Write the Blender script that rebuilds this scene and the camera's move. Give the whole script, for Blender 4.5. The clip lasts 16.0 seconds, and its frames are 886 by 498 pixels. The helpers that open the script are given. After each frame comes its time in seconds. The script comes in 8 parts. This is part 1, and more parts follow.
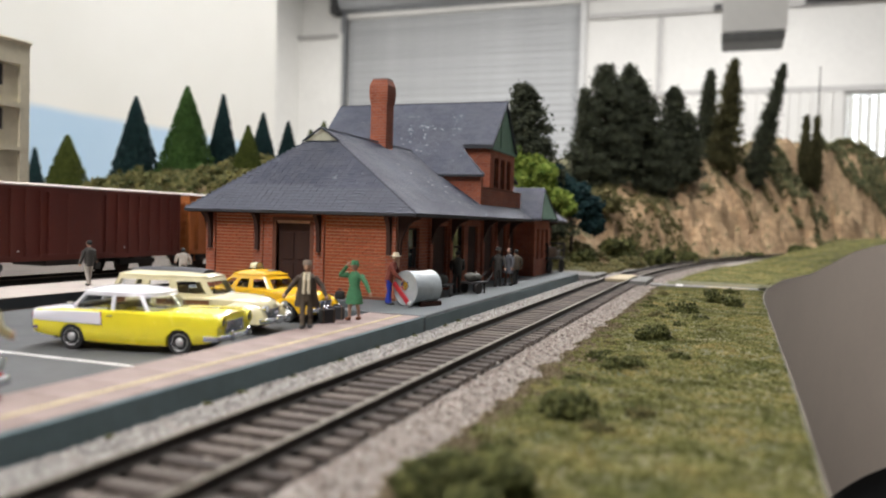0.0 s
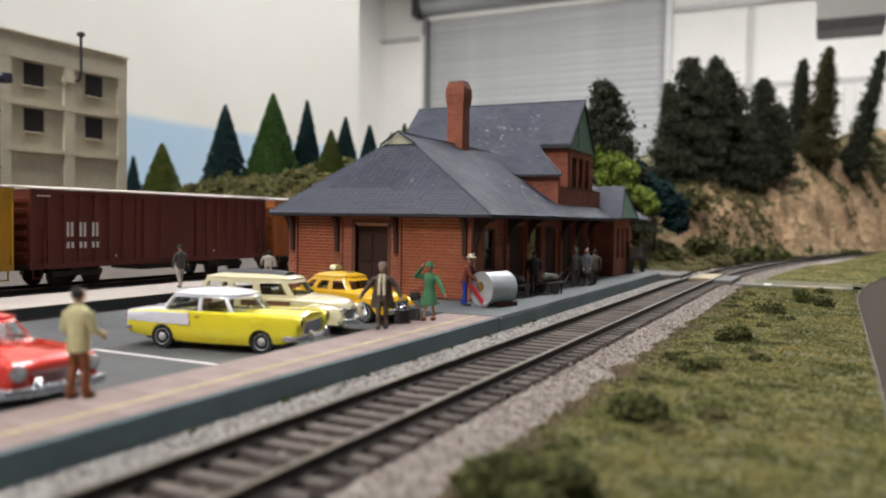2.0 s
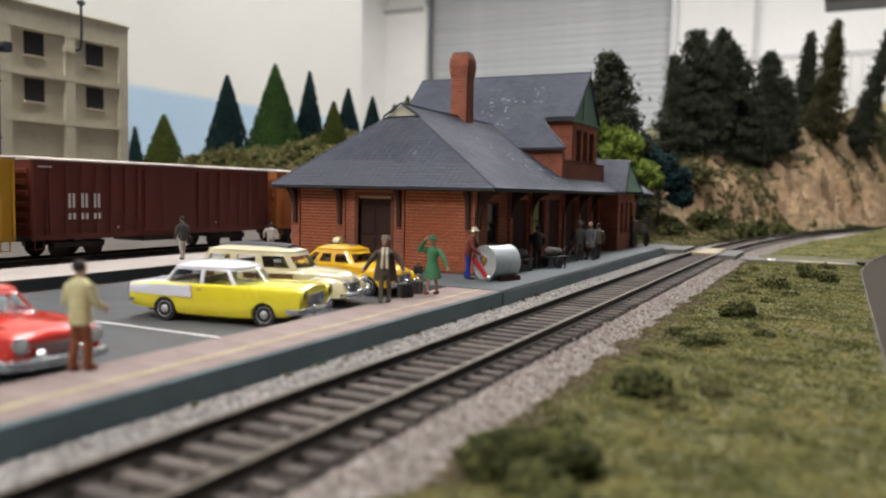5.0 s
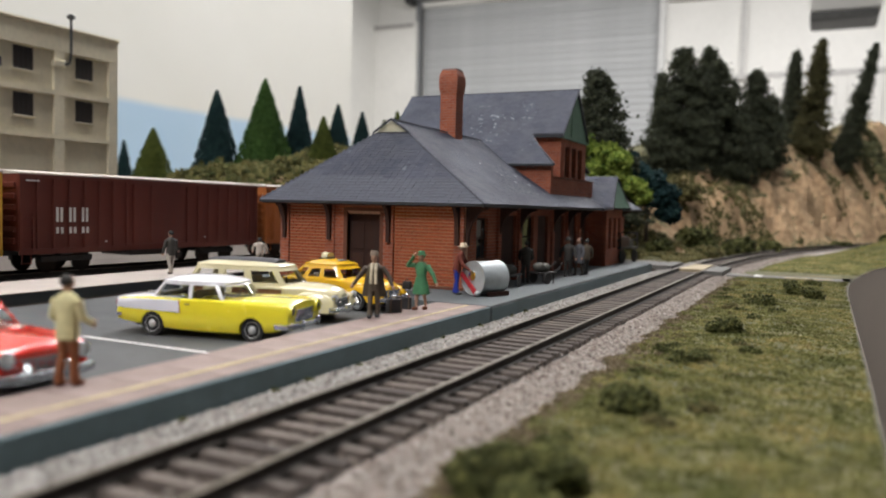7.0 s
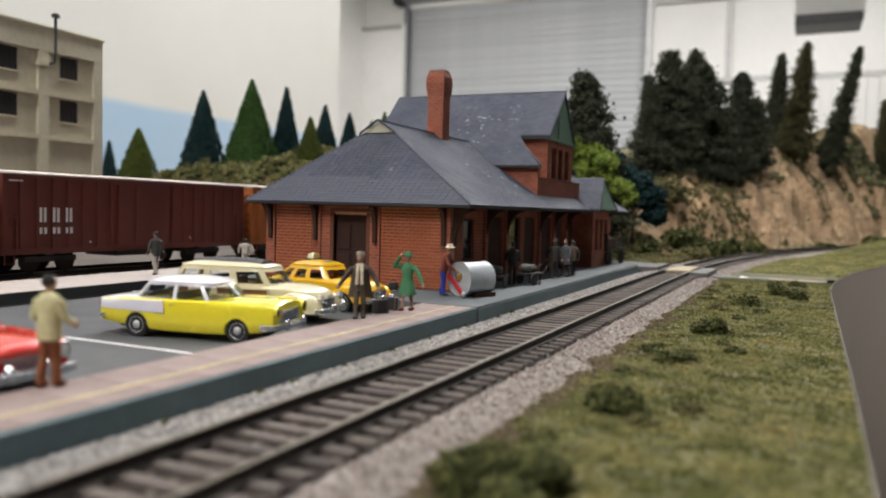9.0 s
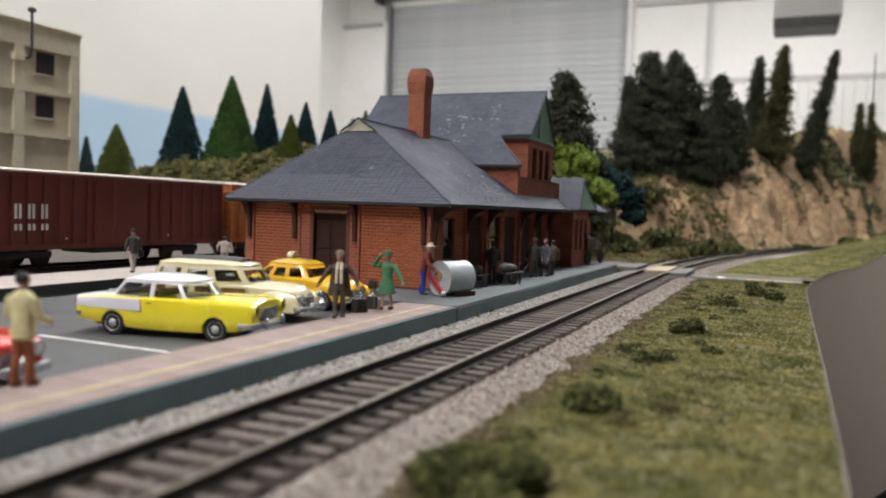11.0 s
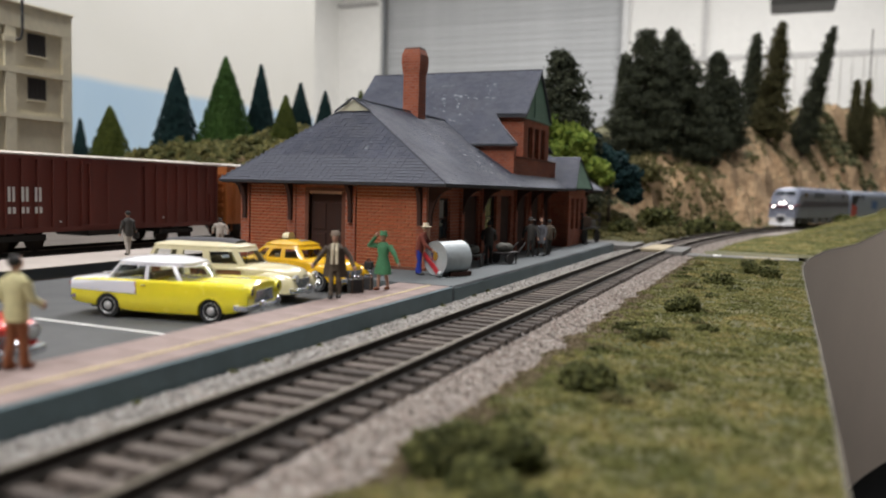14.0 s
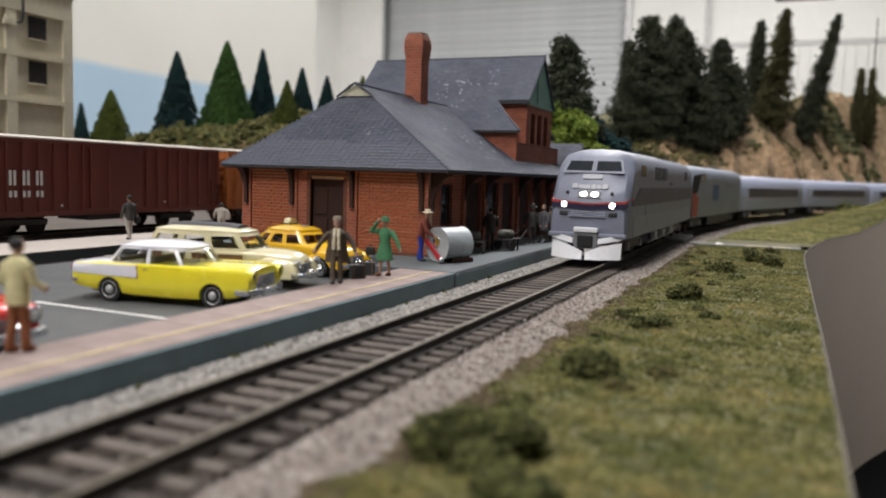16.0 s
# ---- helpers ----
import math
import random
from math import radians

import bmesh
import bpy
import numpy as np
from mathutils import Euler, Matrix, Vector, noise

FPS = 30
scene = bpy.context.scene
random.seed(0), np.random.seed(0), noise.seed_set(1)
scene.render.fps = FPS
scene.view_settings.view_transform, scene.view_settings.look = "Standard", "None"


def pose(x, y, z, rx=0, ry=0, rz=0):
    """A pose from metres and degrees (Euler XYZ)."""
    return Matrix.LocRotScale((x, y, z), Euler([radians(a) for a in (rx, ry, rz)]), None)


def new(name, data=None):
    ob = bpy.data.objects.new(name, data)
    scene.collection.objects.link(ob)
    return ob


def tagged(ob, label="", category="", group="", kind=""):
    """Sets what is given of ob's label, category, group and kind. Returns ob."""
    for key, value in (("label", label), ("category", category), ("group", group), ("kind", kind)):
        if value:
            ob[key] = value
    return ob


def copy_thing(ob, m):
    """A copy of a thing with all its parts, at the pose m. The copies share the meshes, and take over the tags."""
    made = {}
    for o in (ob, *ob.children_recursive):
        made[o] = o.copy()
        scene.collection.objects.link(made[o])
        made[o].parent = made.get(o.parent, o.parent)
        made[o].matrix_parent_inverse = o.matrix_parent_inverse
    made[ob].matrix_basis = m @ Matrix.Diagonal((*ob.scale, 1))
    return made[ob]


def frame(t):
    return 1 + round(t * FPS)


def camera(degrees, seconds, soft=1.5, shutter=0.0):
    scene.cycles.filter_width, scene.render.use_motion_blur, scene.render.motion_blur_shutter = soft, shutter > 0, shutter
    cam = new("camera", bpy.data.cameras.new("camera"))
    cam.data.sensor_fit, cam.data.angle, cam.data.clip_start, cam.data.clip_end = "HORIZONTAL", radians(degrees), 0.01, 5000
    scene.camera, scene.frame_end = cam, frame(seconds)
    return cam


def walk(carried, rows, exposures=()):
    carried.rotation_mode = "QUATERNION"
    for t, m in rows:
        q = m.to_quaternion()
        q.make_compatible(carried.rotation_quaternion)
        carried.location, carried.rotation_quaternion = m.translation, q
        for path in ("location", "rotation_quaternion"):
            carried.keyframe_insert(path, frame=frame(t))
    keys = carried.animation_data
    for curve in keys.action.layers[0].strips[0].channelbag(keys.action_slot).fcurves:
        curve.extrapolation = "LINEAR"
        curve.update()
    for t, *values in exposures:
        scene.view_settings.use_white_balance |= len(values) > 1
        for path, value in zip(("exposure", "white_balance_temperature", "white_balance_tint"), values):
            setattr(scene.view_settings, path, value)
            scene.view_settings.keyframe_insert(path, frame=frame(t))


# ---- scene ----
# A model railway in HO scale. Plan numbers are prototype metres; S brings them to the true size of the model.
S = 1 / 87.0


# ---- camera and its path ----
def eye(x, y, z, yaw, pitch, roll):
    """Camera pose: yaw to the left of the straight track, pitch up, roll leaning left."""
    return Matrix.Translation((x, y, z)) @ pose(0, 0, 0, 0, 0, yaw) @ pose(0, 0, 0, 90 + pitch) @ pose(0, 0, 0, 0, 0, roll)


cam = camera(58.9, 16.0, soft=2.0, shutter=0.0)
cam.data.dof.use_dof, cam.data.dof.focus_distance, cam.data.dof.aperture_fstop = True, 0.33, 15.0
walk(cam, [(r[0], eye(*r[1:])) for r in (
    (0.0, 0.07456, -0.00016, 0.0354, 20.326, -2.0, 1.599),
    (0.3, 0.07535, -0.00145, 0.0355, 19.541, -0.942, 1.413),
    (0.5, 0.07587, -0.00231, 0.03557, 18.415, 0.462, 2.091),
    (0.8, 0.07526, 0.00018, 0.03488, 17.795, -1.955, 0.241),
    (1.0, 0.07485, 0.00184, 0.03441, 20.881, -4.995, -1.066),
    (1.2, 0.07619, 0.00098, 0.03543, 23.714, -4.113, -0.508),
    (1.5, 0.07821, -0.0003, 0.03695, 25.326, -3.064, 1.079),
    (2.0, 0.07846, -0.00105, 0.03599, 26.4, -2.13, 0.868),
    (2.5, 0.07812, 0.00037, 0.03591, 27.117, -3.613, 0.053),
    (3.0, 0.07788, -0.00038, 0.03625, 26.24, -2.959, 1.025),
    (3.5, 0.07773, -6e-05, 0.03622, 26.386, -3.631, 1.136),
    (4.0, 0.07746, 0.00029, 0.0362, 26.899, -4.382, 1.023),
    (6.5, 0.07776, -0.00032, 0.03627, 25.804, -3.249, 1.471),
    (7.0, 0.078, -0.0005, 0.03646, 25.78, -3.014, 1.41),
    (7.5, 0.07819, -0.00066, 0.03637, 25.517, -2.755, 1.483),
    (8.0, 0.07766, -0.00118, 0.03702, 25.248, -1.824, 2.515),
    (8.5, 0.07808, -0.0006, 0.03648, 24.639, -2.728, 1.929),
    (9.0, 0.07826, -0.00013, 0.0362, 24.873, -2.878, 1.534),
    (11.5, 0.07848, 3e-05, 0.03633, 23.285, -3.002, 1.948),
    (12.0, 0.07831, -1e-05, 0.03619, 23.647, -3.234, 1.84),
    (12.5, 0.07831, 0.0, 0.03629, 23.713, -3.127, 1.853),
    (13.0, 0.07817, 0.00049, 0.03593, 24.033, -3.863, 1.343),
    (13.5, 0.07862, 0.00065, 0.03584, 23.349, -3.869, 1.423),
    (14.0, 0.07857, 0.00083, 0.03613, 23.195, -4.345, 1.493),
    (14.5, 0.07782, 0.00113, 0.03579, 23.08, -5.212, 1.932),
    (15.0, 0.07758, 0.00129, 0.03576, 23.516, -5.241, 2.085),
    (15.5, 0.078, 0.00129, 0.03581, 23.595, -5.145, 1.793),
    (16.0, 0.07812, 0.00113, 0.03585, 23.239, -5.312, 1.832),
)], exposures=[(0.0, 0.22), (0.5, 0.30), (0.8, 0.21), (1.2, 0.10), (1.5, 0.08), (2.0, -0.01), (9.0, -0.02), (12.5, -0.02), (14.5, -0.09), (16.0, -0.11)])

# ---- light: assumed ceiling tubes of the room, and two added fills ----
world = bpy.data.worlds.new("world")
scene.world = world
world.use_nodes = True
world.node_tree.nodes["Background"].inputs[0].default_value = (0.9, 0.95, 1.0, 1)
world.node_tree.nodes["Background"].inputs[1].default_value = 0.25


def ceiling_or_fill_lamp(x, y, z, sx, sy, watts, colour=(0.985, 0.965, 0.97)):
    data = bpy.data.lights.new("ceiling_or_fill_lamp", "AREA")
    data.shape, data.size, data.size_y, data.energy, data.color = "RECTANGLE", sx, sy, watts, colour
    ob = new("ceiling_or_fill_lamp", data)
    ob.matrix_basis = pose(x, y, z)
    return ob


ceiling_or_fill_lamp(-0.20, -0.6, 1.95, 0.25, 1.7, 39)
ceiling_or_fill_lamp(-0.25, 1.7, 1.95, 0.25, 1.7, 47)
ceiling_or_fill_lamp(-0.5, -1.9, 1.95, 1.0, 0.25, 42)
ceiling_or_fill_lamp(-3.4, 6.4, 3.2, 2.4, 0.5, 165)
ceiling_or_fill_lamp(0.2, 6.6, 3.2, 2.4, 0.5, 192)
# added fill without a fixture, brightens the heater's front
ceiling_or_fill_lamp(-0.9, 3.9, 3.2, 1.6, 0.4, 45)
# added cool fill over the aisle, brightens the fascia and train sides
ceiling_or_fill_lamp(1.5, 0.9, 1.95, 0.25, 1.4, 6.0, (0.82, 0.89, 1.0))


# ---- materials ----
class Nodes:
    def __init__(self, name, mat=None):
        self.mat = mat or bpy.data.materials.new(name)
        self.mat.use_nodes = True
        self.tree = self.mat.node_tree
        self.bsdf = self.tree.nodes["Principled BSDF"]
        self.coord = self.tree.nodes.new("ShaderNodeTexCoord")

    def add(self, kind, **inputs):
        node = self.tree.nodes.new(kind)
        for key, value in inputs.items():
            node.inputs[key.replace("_", " ")].default_value = value
        return node

    def link(self, a, b):
        self.tree.links.new(a, b)

    def noise(self, scale, detail=4.0, stretch=(1, 1, 1)):
        """Noise with so many waves to the prototype metre."""
        mapping = self.add("ShaderNodeMapping")
        mapping.inputs["Scale"].default_value = [scale / S * k for k in stretch]
        self.link(self.coord.outputs["Object"], mapping.inputs["Vector"])
        node = self.add("ShaderNodeTexNoise", Scale=1.0, Detail=detail, Roughness=0.6)
        self.link(mapping.outputs[0], node.inputs["Vector"])
        return node.outputs["Fac"]

    def ramp(self, fac, stops):
        node = self.add("ShaderNodeValToRGB")
        while len(node.color_ramp.elements) < len(stops):
            node.color_ramp.elements.new(0.5)
        for el, (at_, colour) in zip(node.color_ramp.elements, stops):
            el.position, el.color = at_, (*colour, 1)
        self.link(fac, node.inputs["Fac"])
        return node.outputs["Color"]

    def mix(self, fac, a, b, kind="MIX"):
        node = self.add("ShaderNodeMix")
        node.data_type, node.blend_type = "RGBA", kind
        for value, socket in ((fac, node.inputs[0]), (a, node.inputs[6]), (b, node.inputs[7])):
            if isinstance(value, bpy.types.NodeSocket):
                self.link(value, socket)
            else:
                socket.default_value = value if isinstance(value, float) else (*value, 1)
        return node.outputs[2]

    def bump(self, fac, depth):
        """Relief of so many prototype metres."""
        node = self.add("ShaderNodeBump", Strength=1.0, Distance=depth * S)
        self.link(fac, node.inputs["Height"])
        self.link(node.outputs[0], self.bsdf.inputs["Normal"])


def shade(c, k):
    return tuple(min(1.0, v * k) for v in c)


def surface(name, colour, rough=0.7, metal=0.0, wide=0.4, fine=6.0, vary=0.18, depth=0.0, second=None, stretch=(1, 1, 1), coat=0.0, each=0.0):
    """Paint or stone with grain at two scales: broad stains (wide) and fine grain (fine), in waves to the metre."""
    n = Nodes(name)
    a, b = n.noise(wide, 4.0, stretch), n.noise(fine, 5.0, stretch)
    low, high = shade(colour, 1 - vary), shade(colour, 1 + vary)
    base = n.ramp(a, [(0.3, low), (0.7, second or high)])
    grain = n.ramp(b, [(0.25, (1 - vary,) * 3), (0.75, (1 + vary * 0.5,) * 3)])
    out = n.mix(1.0, base, grain, "MULTIPLY")
    if each:
        info = n.add("ShaderNodeObjectInfo")
        tone = n.ramp(info.outputs["Random"], [(0.0, (1 - each,) * 3), (1.0, (1 + each * 0.6,) * 3)])
        out = n.mix(1.0, out, tone, "MULTIPLY")
    n.link(out, n.bsdf.inputs["Base Color"])
    n.link(n.ramp(b, [(0.2, (max(0.02, rough - 0.1),) * 3), (0.8, (min(1, rough + 0.1),) * 3)]), n.bsdf.inputs["Roughness"])
    n.bsdf.inputs["Metallic"].default_value = metal
    n.bsdf.inputs["Coat Weight"].default_value = coat
    if depth:
        n.bump(b, depth)
    return n.mat


def glow(name, colour, strength):
    n = Nodes(name)
    n.bsdf.inputs["Base Color"].default_value = (*colour, 1)
    n.bsdf.inputs["Emission Color"].default_value = (*colour, 1)
    n.bsdf.inputs["Emission Strength"].default_value = strength
    return n.mat


def speckled(name, colours, rough=0.9, scale=3.0):
    """Scatter material: every island takes a colour of its own from the ramp, broken by broad patches."""
    n = Nodes(name)
    geo = n.add("ShaderNodeNewGeometry")
    steps = [(k / (len(colours) - 1), c) for k, c in enumerate(colours)]
    base = n.ramp(geo.outputs["Random Per Island"], steps)
    patch = n.ramp(n.noise(scale), [(0.3, (0.72,) * 3), (0.7, (1.15,) * 3)])
    n.link(n.mix(1.0, base, patch, "MULTIPLY"), n.bsdf.inputs["Base Color"])
    n.bsdf.inputs["Roughness"].default_value = rough
    n.bsdf.inputs["Specular IOR Level"].default_value = 0.2
    return n.mat


def patchy(name, colours):
    """Scatter turf: a colour of its own for every piece, with dark green and dry straw patches at two scales."""
    n = Nodes(name)
    geo = n.add("ShaderNodeNewGeometry")
    base = n.ramp(geo.outputs["Random Per Island"], [(k / (len(colours) - 1), c) for k, c in enumerate(colours)])
    broad = n.ramp(n.noise(0.55, 3.0), [(0.32, (0.52, 0.60, 0.48)), (0.50, (0.98, 1.0, 0.95)), (0.70, (1.5, 1.3, 1.25))])
    small = n.ramp(n.noise(2.6, 3.0), [(0.35, (0.62, 0.66, 0.58)), (0.6, (1.16, 1.11, 1.08))])
    n.link(n.mix(1.0, n.mix(1.0, base, broad, "MULTIPLY"), small, "MULTIPLY"), n.bsdf.inputs["Base Color"])
    n.bsdf.inputs["Roughness"].default_value = 0.95
    n.bsdf.inputs["Specular IOR Level"].default_value = 0.15
    return n.mat


def worn_slate(name, colour, second):
    """Slate with small worn-through white flecks that gather in a few places."""
    mat = surface(name, colour, 0.62, wide=0.35, fine=5, vary=0.18, depth=0.008, second=second, each=0.08)
    n = Nodes(name, mat)
    old = n.bsdf.inputs["Base Color"].links[0].from_socket
    fleck = n.ramp(n.noise(3.4, 1.0, (1, 1, 2)), [(0.66, (0, 0, 0)), (0.65, (1, 1, 1))])
    where = n.ramp(n.noise(0.16, 1.0), [(0.53, (0, 0, 0)), (0.58, (1, 1, 1))])
    n.link(n.mix(n.mix(1.0, fleck, where, "MULTIPLY"), old, (0.42, 0.44, 0.47)), n.bsdf.inputs["Base Color"])
    return mat


def glass_like(name, colour=(0.03, 0.035, 0.04)):
    n = Nodes(name)
    n.bsdf.inputs["Base Color"].default_value = (*colour, 1)
    n.bsdf.inputs["Roughness"].default_value = 0.05
    n.bsdf.inputs["Specular IOR Level"].default_value = 0.8
    return n.mat


def clear_glass(name):
    n = Nodes(name)
    n.bsdf.inputs["Transmission Weight"].default_value = 1.0
    n.bsdf.inputs["Roughness"].default_value = 0.03
    n.bsdf.inputs["Base Color"].default_value = (0.86, 0.88, 0.88, 1)
    n.bsdf.inputs["IOR"].default_value = 1.1
    return n.mat


def backdrop_paint():
    """White wall with a pale blue sky painted along its lower part."""
    n = Nodes("backdrop paint")
    sep = n.add("ShaderNodeSeparateXYZ")
    n.link(n.coord.outputs["Object"], sep.inputs[0])
    wob = n.add("ShaderNodeMath")
    wob.operation = "MULTIPLY_ADD"
    wob.inputs[1].default_value, wob.inputs[2].default_value = 0.012, 0.0
    n.link(n.noise(0.05), wob.inputs[0])
    add = n.add("ShaderNodeMath")
    n.link(sep.outputs["Z"], add.inputs[0])
    n.link(wob.outputs[0], add.inputs[1])
    fac = n.add("ShaderNodeMapRange")
    fac.inputs["From Min"].default_value, fac.inputs["From Max"].default_value = 0.245, 0.262
    n.link(add.outputs[0], fac.inputs["Value"])
    white = n.ramp(n.noise(0.02), [(0.3, (0.72, 0.71, 0.66)), (0.7, (0.78, 0.77, 0.73))])
    blue = n.ramp(n.noise(0.03), [(0.3, (0.40, 0.56, 0.72)), (0.7, (0.47, 0.62, 0.76))])
    n.link(n.mix(fac.outputs[0], blue, white), n.bsdf.inputs["Base Color"])
    n.bsdf.inputs["Roughness"].default_value = 0.8
    return n.mat


def hill_ground(name, rock, green):
    """Plaster rock on the steep parts, scatter turf on the gentle ones, broken by noise."""
    n = Nodes(name)
    geo = n.add("ShaderNodeNewGeometry")
    sep = n.add("ShaderNodeSeparateXYZ")
    n.link(geo.outputs["Normal"], sep.inputs[0])
    add = n.add("ShaderNodeMath")
    add.operation = "MULTIPLY_ADD"
    n.link(n.noise(0.22, 6.0), add.inputs[0])
    add.inputs[1].default_value = 1.1
    n.link(sep.outputs["Z"], add.inputs[2])
    fac = n.add("ShaderNodeMapRange")
    fac.inputs["From Min"].default_value, fac.inputs["From Max"].default_value = 1.06, 1.34
    n.link(add.outputs[0], fac.inputs["Value"])
    fine = n.noise(1.3, 8.0)
    rocky = n.mix(1.0, n.ramp(n.noise(0.22, 5.0), [(0.3, shade(rock, 0.7)), (0.55, rock), (0.75, shade(rock, 1.3))]),
                  n.ramp(fine, [(0.3, (0.55, 0.5, 0.45)), (0.6, (1.1, 1.08, 1.05))]), "MULTIPLY")
    turf = n.mix(1.0, n.ramp(n.noise(0.5, 5.0), [(0.3, shade(green, 0.6)), (0.6, green), (0.8, (0.24, 0.18, 0.08))]),
                 n.ramp(n.noise(6.0), [(0.3, (0.6,) * 3), (0.7, (1.2,) * 3)]), "MULTIPLY")
    n.link(n.mix(fac.outputs[0], rocky, turf), n.bsdf.inputs["Base Color"])
    n.bsdf.inputs["Roughness"].default_value = 0.95
    n.bump(fine, 0.30)
    return n.mat


BRICK = surface("red brick", (0.47, 0.125, 0.05), 0.85, wide=0.6, fine=9, vary=0.22, depth=0.01, each=0.16)
MORTAR = surface("brick joint", (0.60, 0.36, 0.24), 0.9, wide=1, fine=8, vary=0.2)
DARKWOOD = surface("dark brown wood", (0.046, 0.014, 0.007), 0.8, wide=0.8, fine=6, vary=0.3, stretch=(1, 1, 0.2))
SLATE = worn_slate("grey-blue slate", (0.088, 0.096, 0.128), (0.115, 0.123, 0.155))
SLATEBED = surface("slate bed", (0.05, 0.055, 0.07), 0.8, vary=0.2)
COPPER = surface("green gable paint", (0.19, 0.33, 0.25), 0.7, wide=0.5, fine=6, vary=0.2)
EAVE = surface("dark eave board", (0.03, 0.03, 0.035), 0.7, vary=0.3)
CREAM = surface("cream paint", (0.62, 0.60, 0.46), 0.6, vary=0.12)
STONE = surface("brown sill stone", (0.15, 0.052, 0.028), 0.8, vary=0.2, depth=0.01)
PLATTOP = surface("brown paver platform", (0.27, 0.20, 0.178), 0.75, wide=0.5, fine=7, vary=0.16, depth=0.01, second=(0.33, 0.25, 0.228))
PLATSIDE = surface("blue-grey platform side", (0.135, 0.195, 0.215), 0.65, wide=0.4, fine=4, vary=0.15)
CONCRETE = surface("grey platform concrete", (0.105, 0.118, 0.122), 0.8, wide=0.3, fine=6, vary=0.15, depth=0.01)
YELLOWLINE = surface("worn yellow line", (0.50, 0.40, 0.22), 0.75, wide=1.2, fine=7, vary=0.25)
WHITELINE = surface("worn white line", (0.75, 0.75, 0.72), 0.75, wide=1.2, fine=7, vary=0.12)
ASPHALT = surface("grey asphalt", (0.075, 0.078, 0.08), 0.75, wide=0.25, fine=9, vary=0.2, depth=0.01, second=(0.115, 0.118, 0.118))
ROAD = surface("light grey road", (0.15, 0.145, 0.135), 0.85, wide=0.4, fine=8, vary=0.18)
WALKTOP = surface("pale concrete walk", (0.42, 0.37, 0.33), 0.8, wide=0.4, fine=6, vary=0.1)
BALLAST = surface("pale ballast bed", (0.31, 0.27, 0.24), 0.95, wide=0.8, fine=11, vary=0.3, depth=0.06)
TRACKBED = surface("dark track bed", (0.026, 0.021, 0.018), 0.95, wide=0.8, fine=9, vary=0.4, depth=0.04, second=(0.055, 0.045, 0.038))
STONES = speckled("ballast stones", [(0.14, 0.115, 0.10), (0.34, 0.295, 0.26), (0.43, 0.385, 0.345), (0.29, 0.23, 0.20), (0.50, 0.46, 0.42)])
TIE = surface("weathered tie", (0.072, 0.058, 0.05), 0.85, wide=0.7, fine=7, vary=0.32, depth=0.015, second=(0.165, 0.135, 0.115), stretch=(0.3, 2, 2), each=0.4)
RAILSIDE = surface("dark rail side", (0.034, 0.026, 0.019), 0.7, vary=0.3)
RAILTOP = surface("rail head", (0.19, 0.165, 0.125), 0.45, 0.4, wide=0.5, fine=5, vary=0.2)
TURF = surface("turf bed", (0.10, 0.118, 0.042), 0.95, wide=0.4, fine=7, vary=0.35, depth=0.06, second=(0.19, 0.165, 0.08))
TURFBITS = patchy("ground turf", [(0.118, 0.119, 0.040), (0.159, 0.157, 0.056), (0.197, 0.188, 0.079), (0.139, 0.137, 0.048), (0.230, 0.208, 0.103), (0.172, 0.166, 0.064)])
BUSH = speckled("bush foam", [(0.022, 0.026, 0.008), (0.05, 0.056, 0.017), (0.095, 0.10, 0.032), (0.15, 0.15, 0.052)], scale=1.5)
HEDGE = speckled("hedge foam", [(0.03, 0.038, 0.012), (0.09, 0.09, 0.03), (0.16, 0.14, 0.05), (0.05, 0.06, 0.02)], scale=0.4)
HILL = hill_ground("hill", (0.53, 0.375, 0.23), (0.125, 0.118, 0.046))
HILLBITS = speckled("hill scatter", [(0.045, 0.05, 0.018), (0.12, 0.11, 0.04), (0.17, 0.14, 0.06), (0.075, 0.075, 0.028)], scale=0.25)
FIR_GREEN = speckled("fir green", [(0.018, 0.05, 0.012), (0.04, 0.095, 0.02), (0.065, 0.125, 0.03)], scale=0.6)
FIR_BLUE = speckled("fir blue-green", [(0.006, 0.018, 0.02), (0.012, 0.034, 0.036), (0.02, 0.05, 0.048)], scale=0.6)
FIR_OLIVE = speckled("fir olive", [(0.03, 0.045, 0.008), (0.065, 0.085, 0.015), (0.10, 0.12, 0.025)], scale=0.6)
FIR_DARK = speckled("fir dark", [(0.022, 0.028, 0.018), (0.048, 0.055, 0.034), (0.082, 0.088, 0.054)], scale=0.4)
FIR_BROWN = speckled("fir brown-green", [(0.035, 0.035, 0.014), (0.075, 0.07, 0.03), (0.11, 0.10, 0.045)], scale=0.4)
LEAF = speckled("light leaves", [(0.07, 0.12, 0.018), (0.16, 0.22, 0.035), (0.26, 0.32, 0.06)], scale=0.8)
BARK = surface("bark", (0.06, 0.042, 0.03), 0.9, vary=0.3, depth=0.03)
# unseen ceiling, kept dark so less light bounces under the eaves
CEILINGDIM = surface("grey far wall", (0.13, 0.125, 0.115), 0.85, wide=0.012, fine=0.2, vary=0.08)
# unseen east and south walls, paled to reflect light onto train and fascia
WALLBOUNCE = surface("unseen wall for bounced light", (0.34, 0.345, 0.36), 0.85, wide=0.012, fine=0.2, vary=0.08)
WALLWHITE = surface("white room wall", (0.74, 0.73, 0.69), 0.8, wide=0.012, fine=0.2, vary=0.05)
DOORGREY = surface("grey steel slat", (0.42, 0.43, 0.43), 0.6, 0.1, wide=0.03, fine=0.5, vary=0.08, each=0.05)
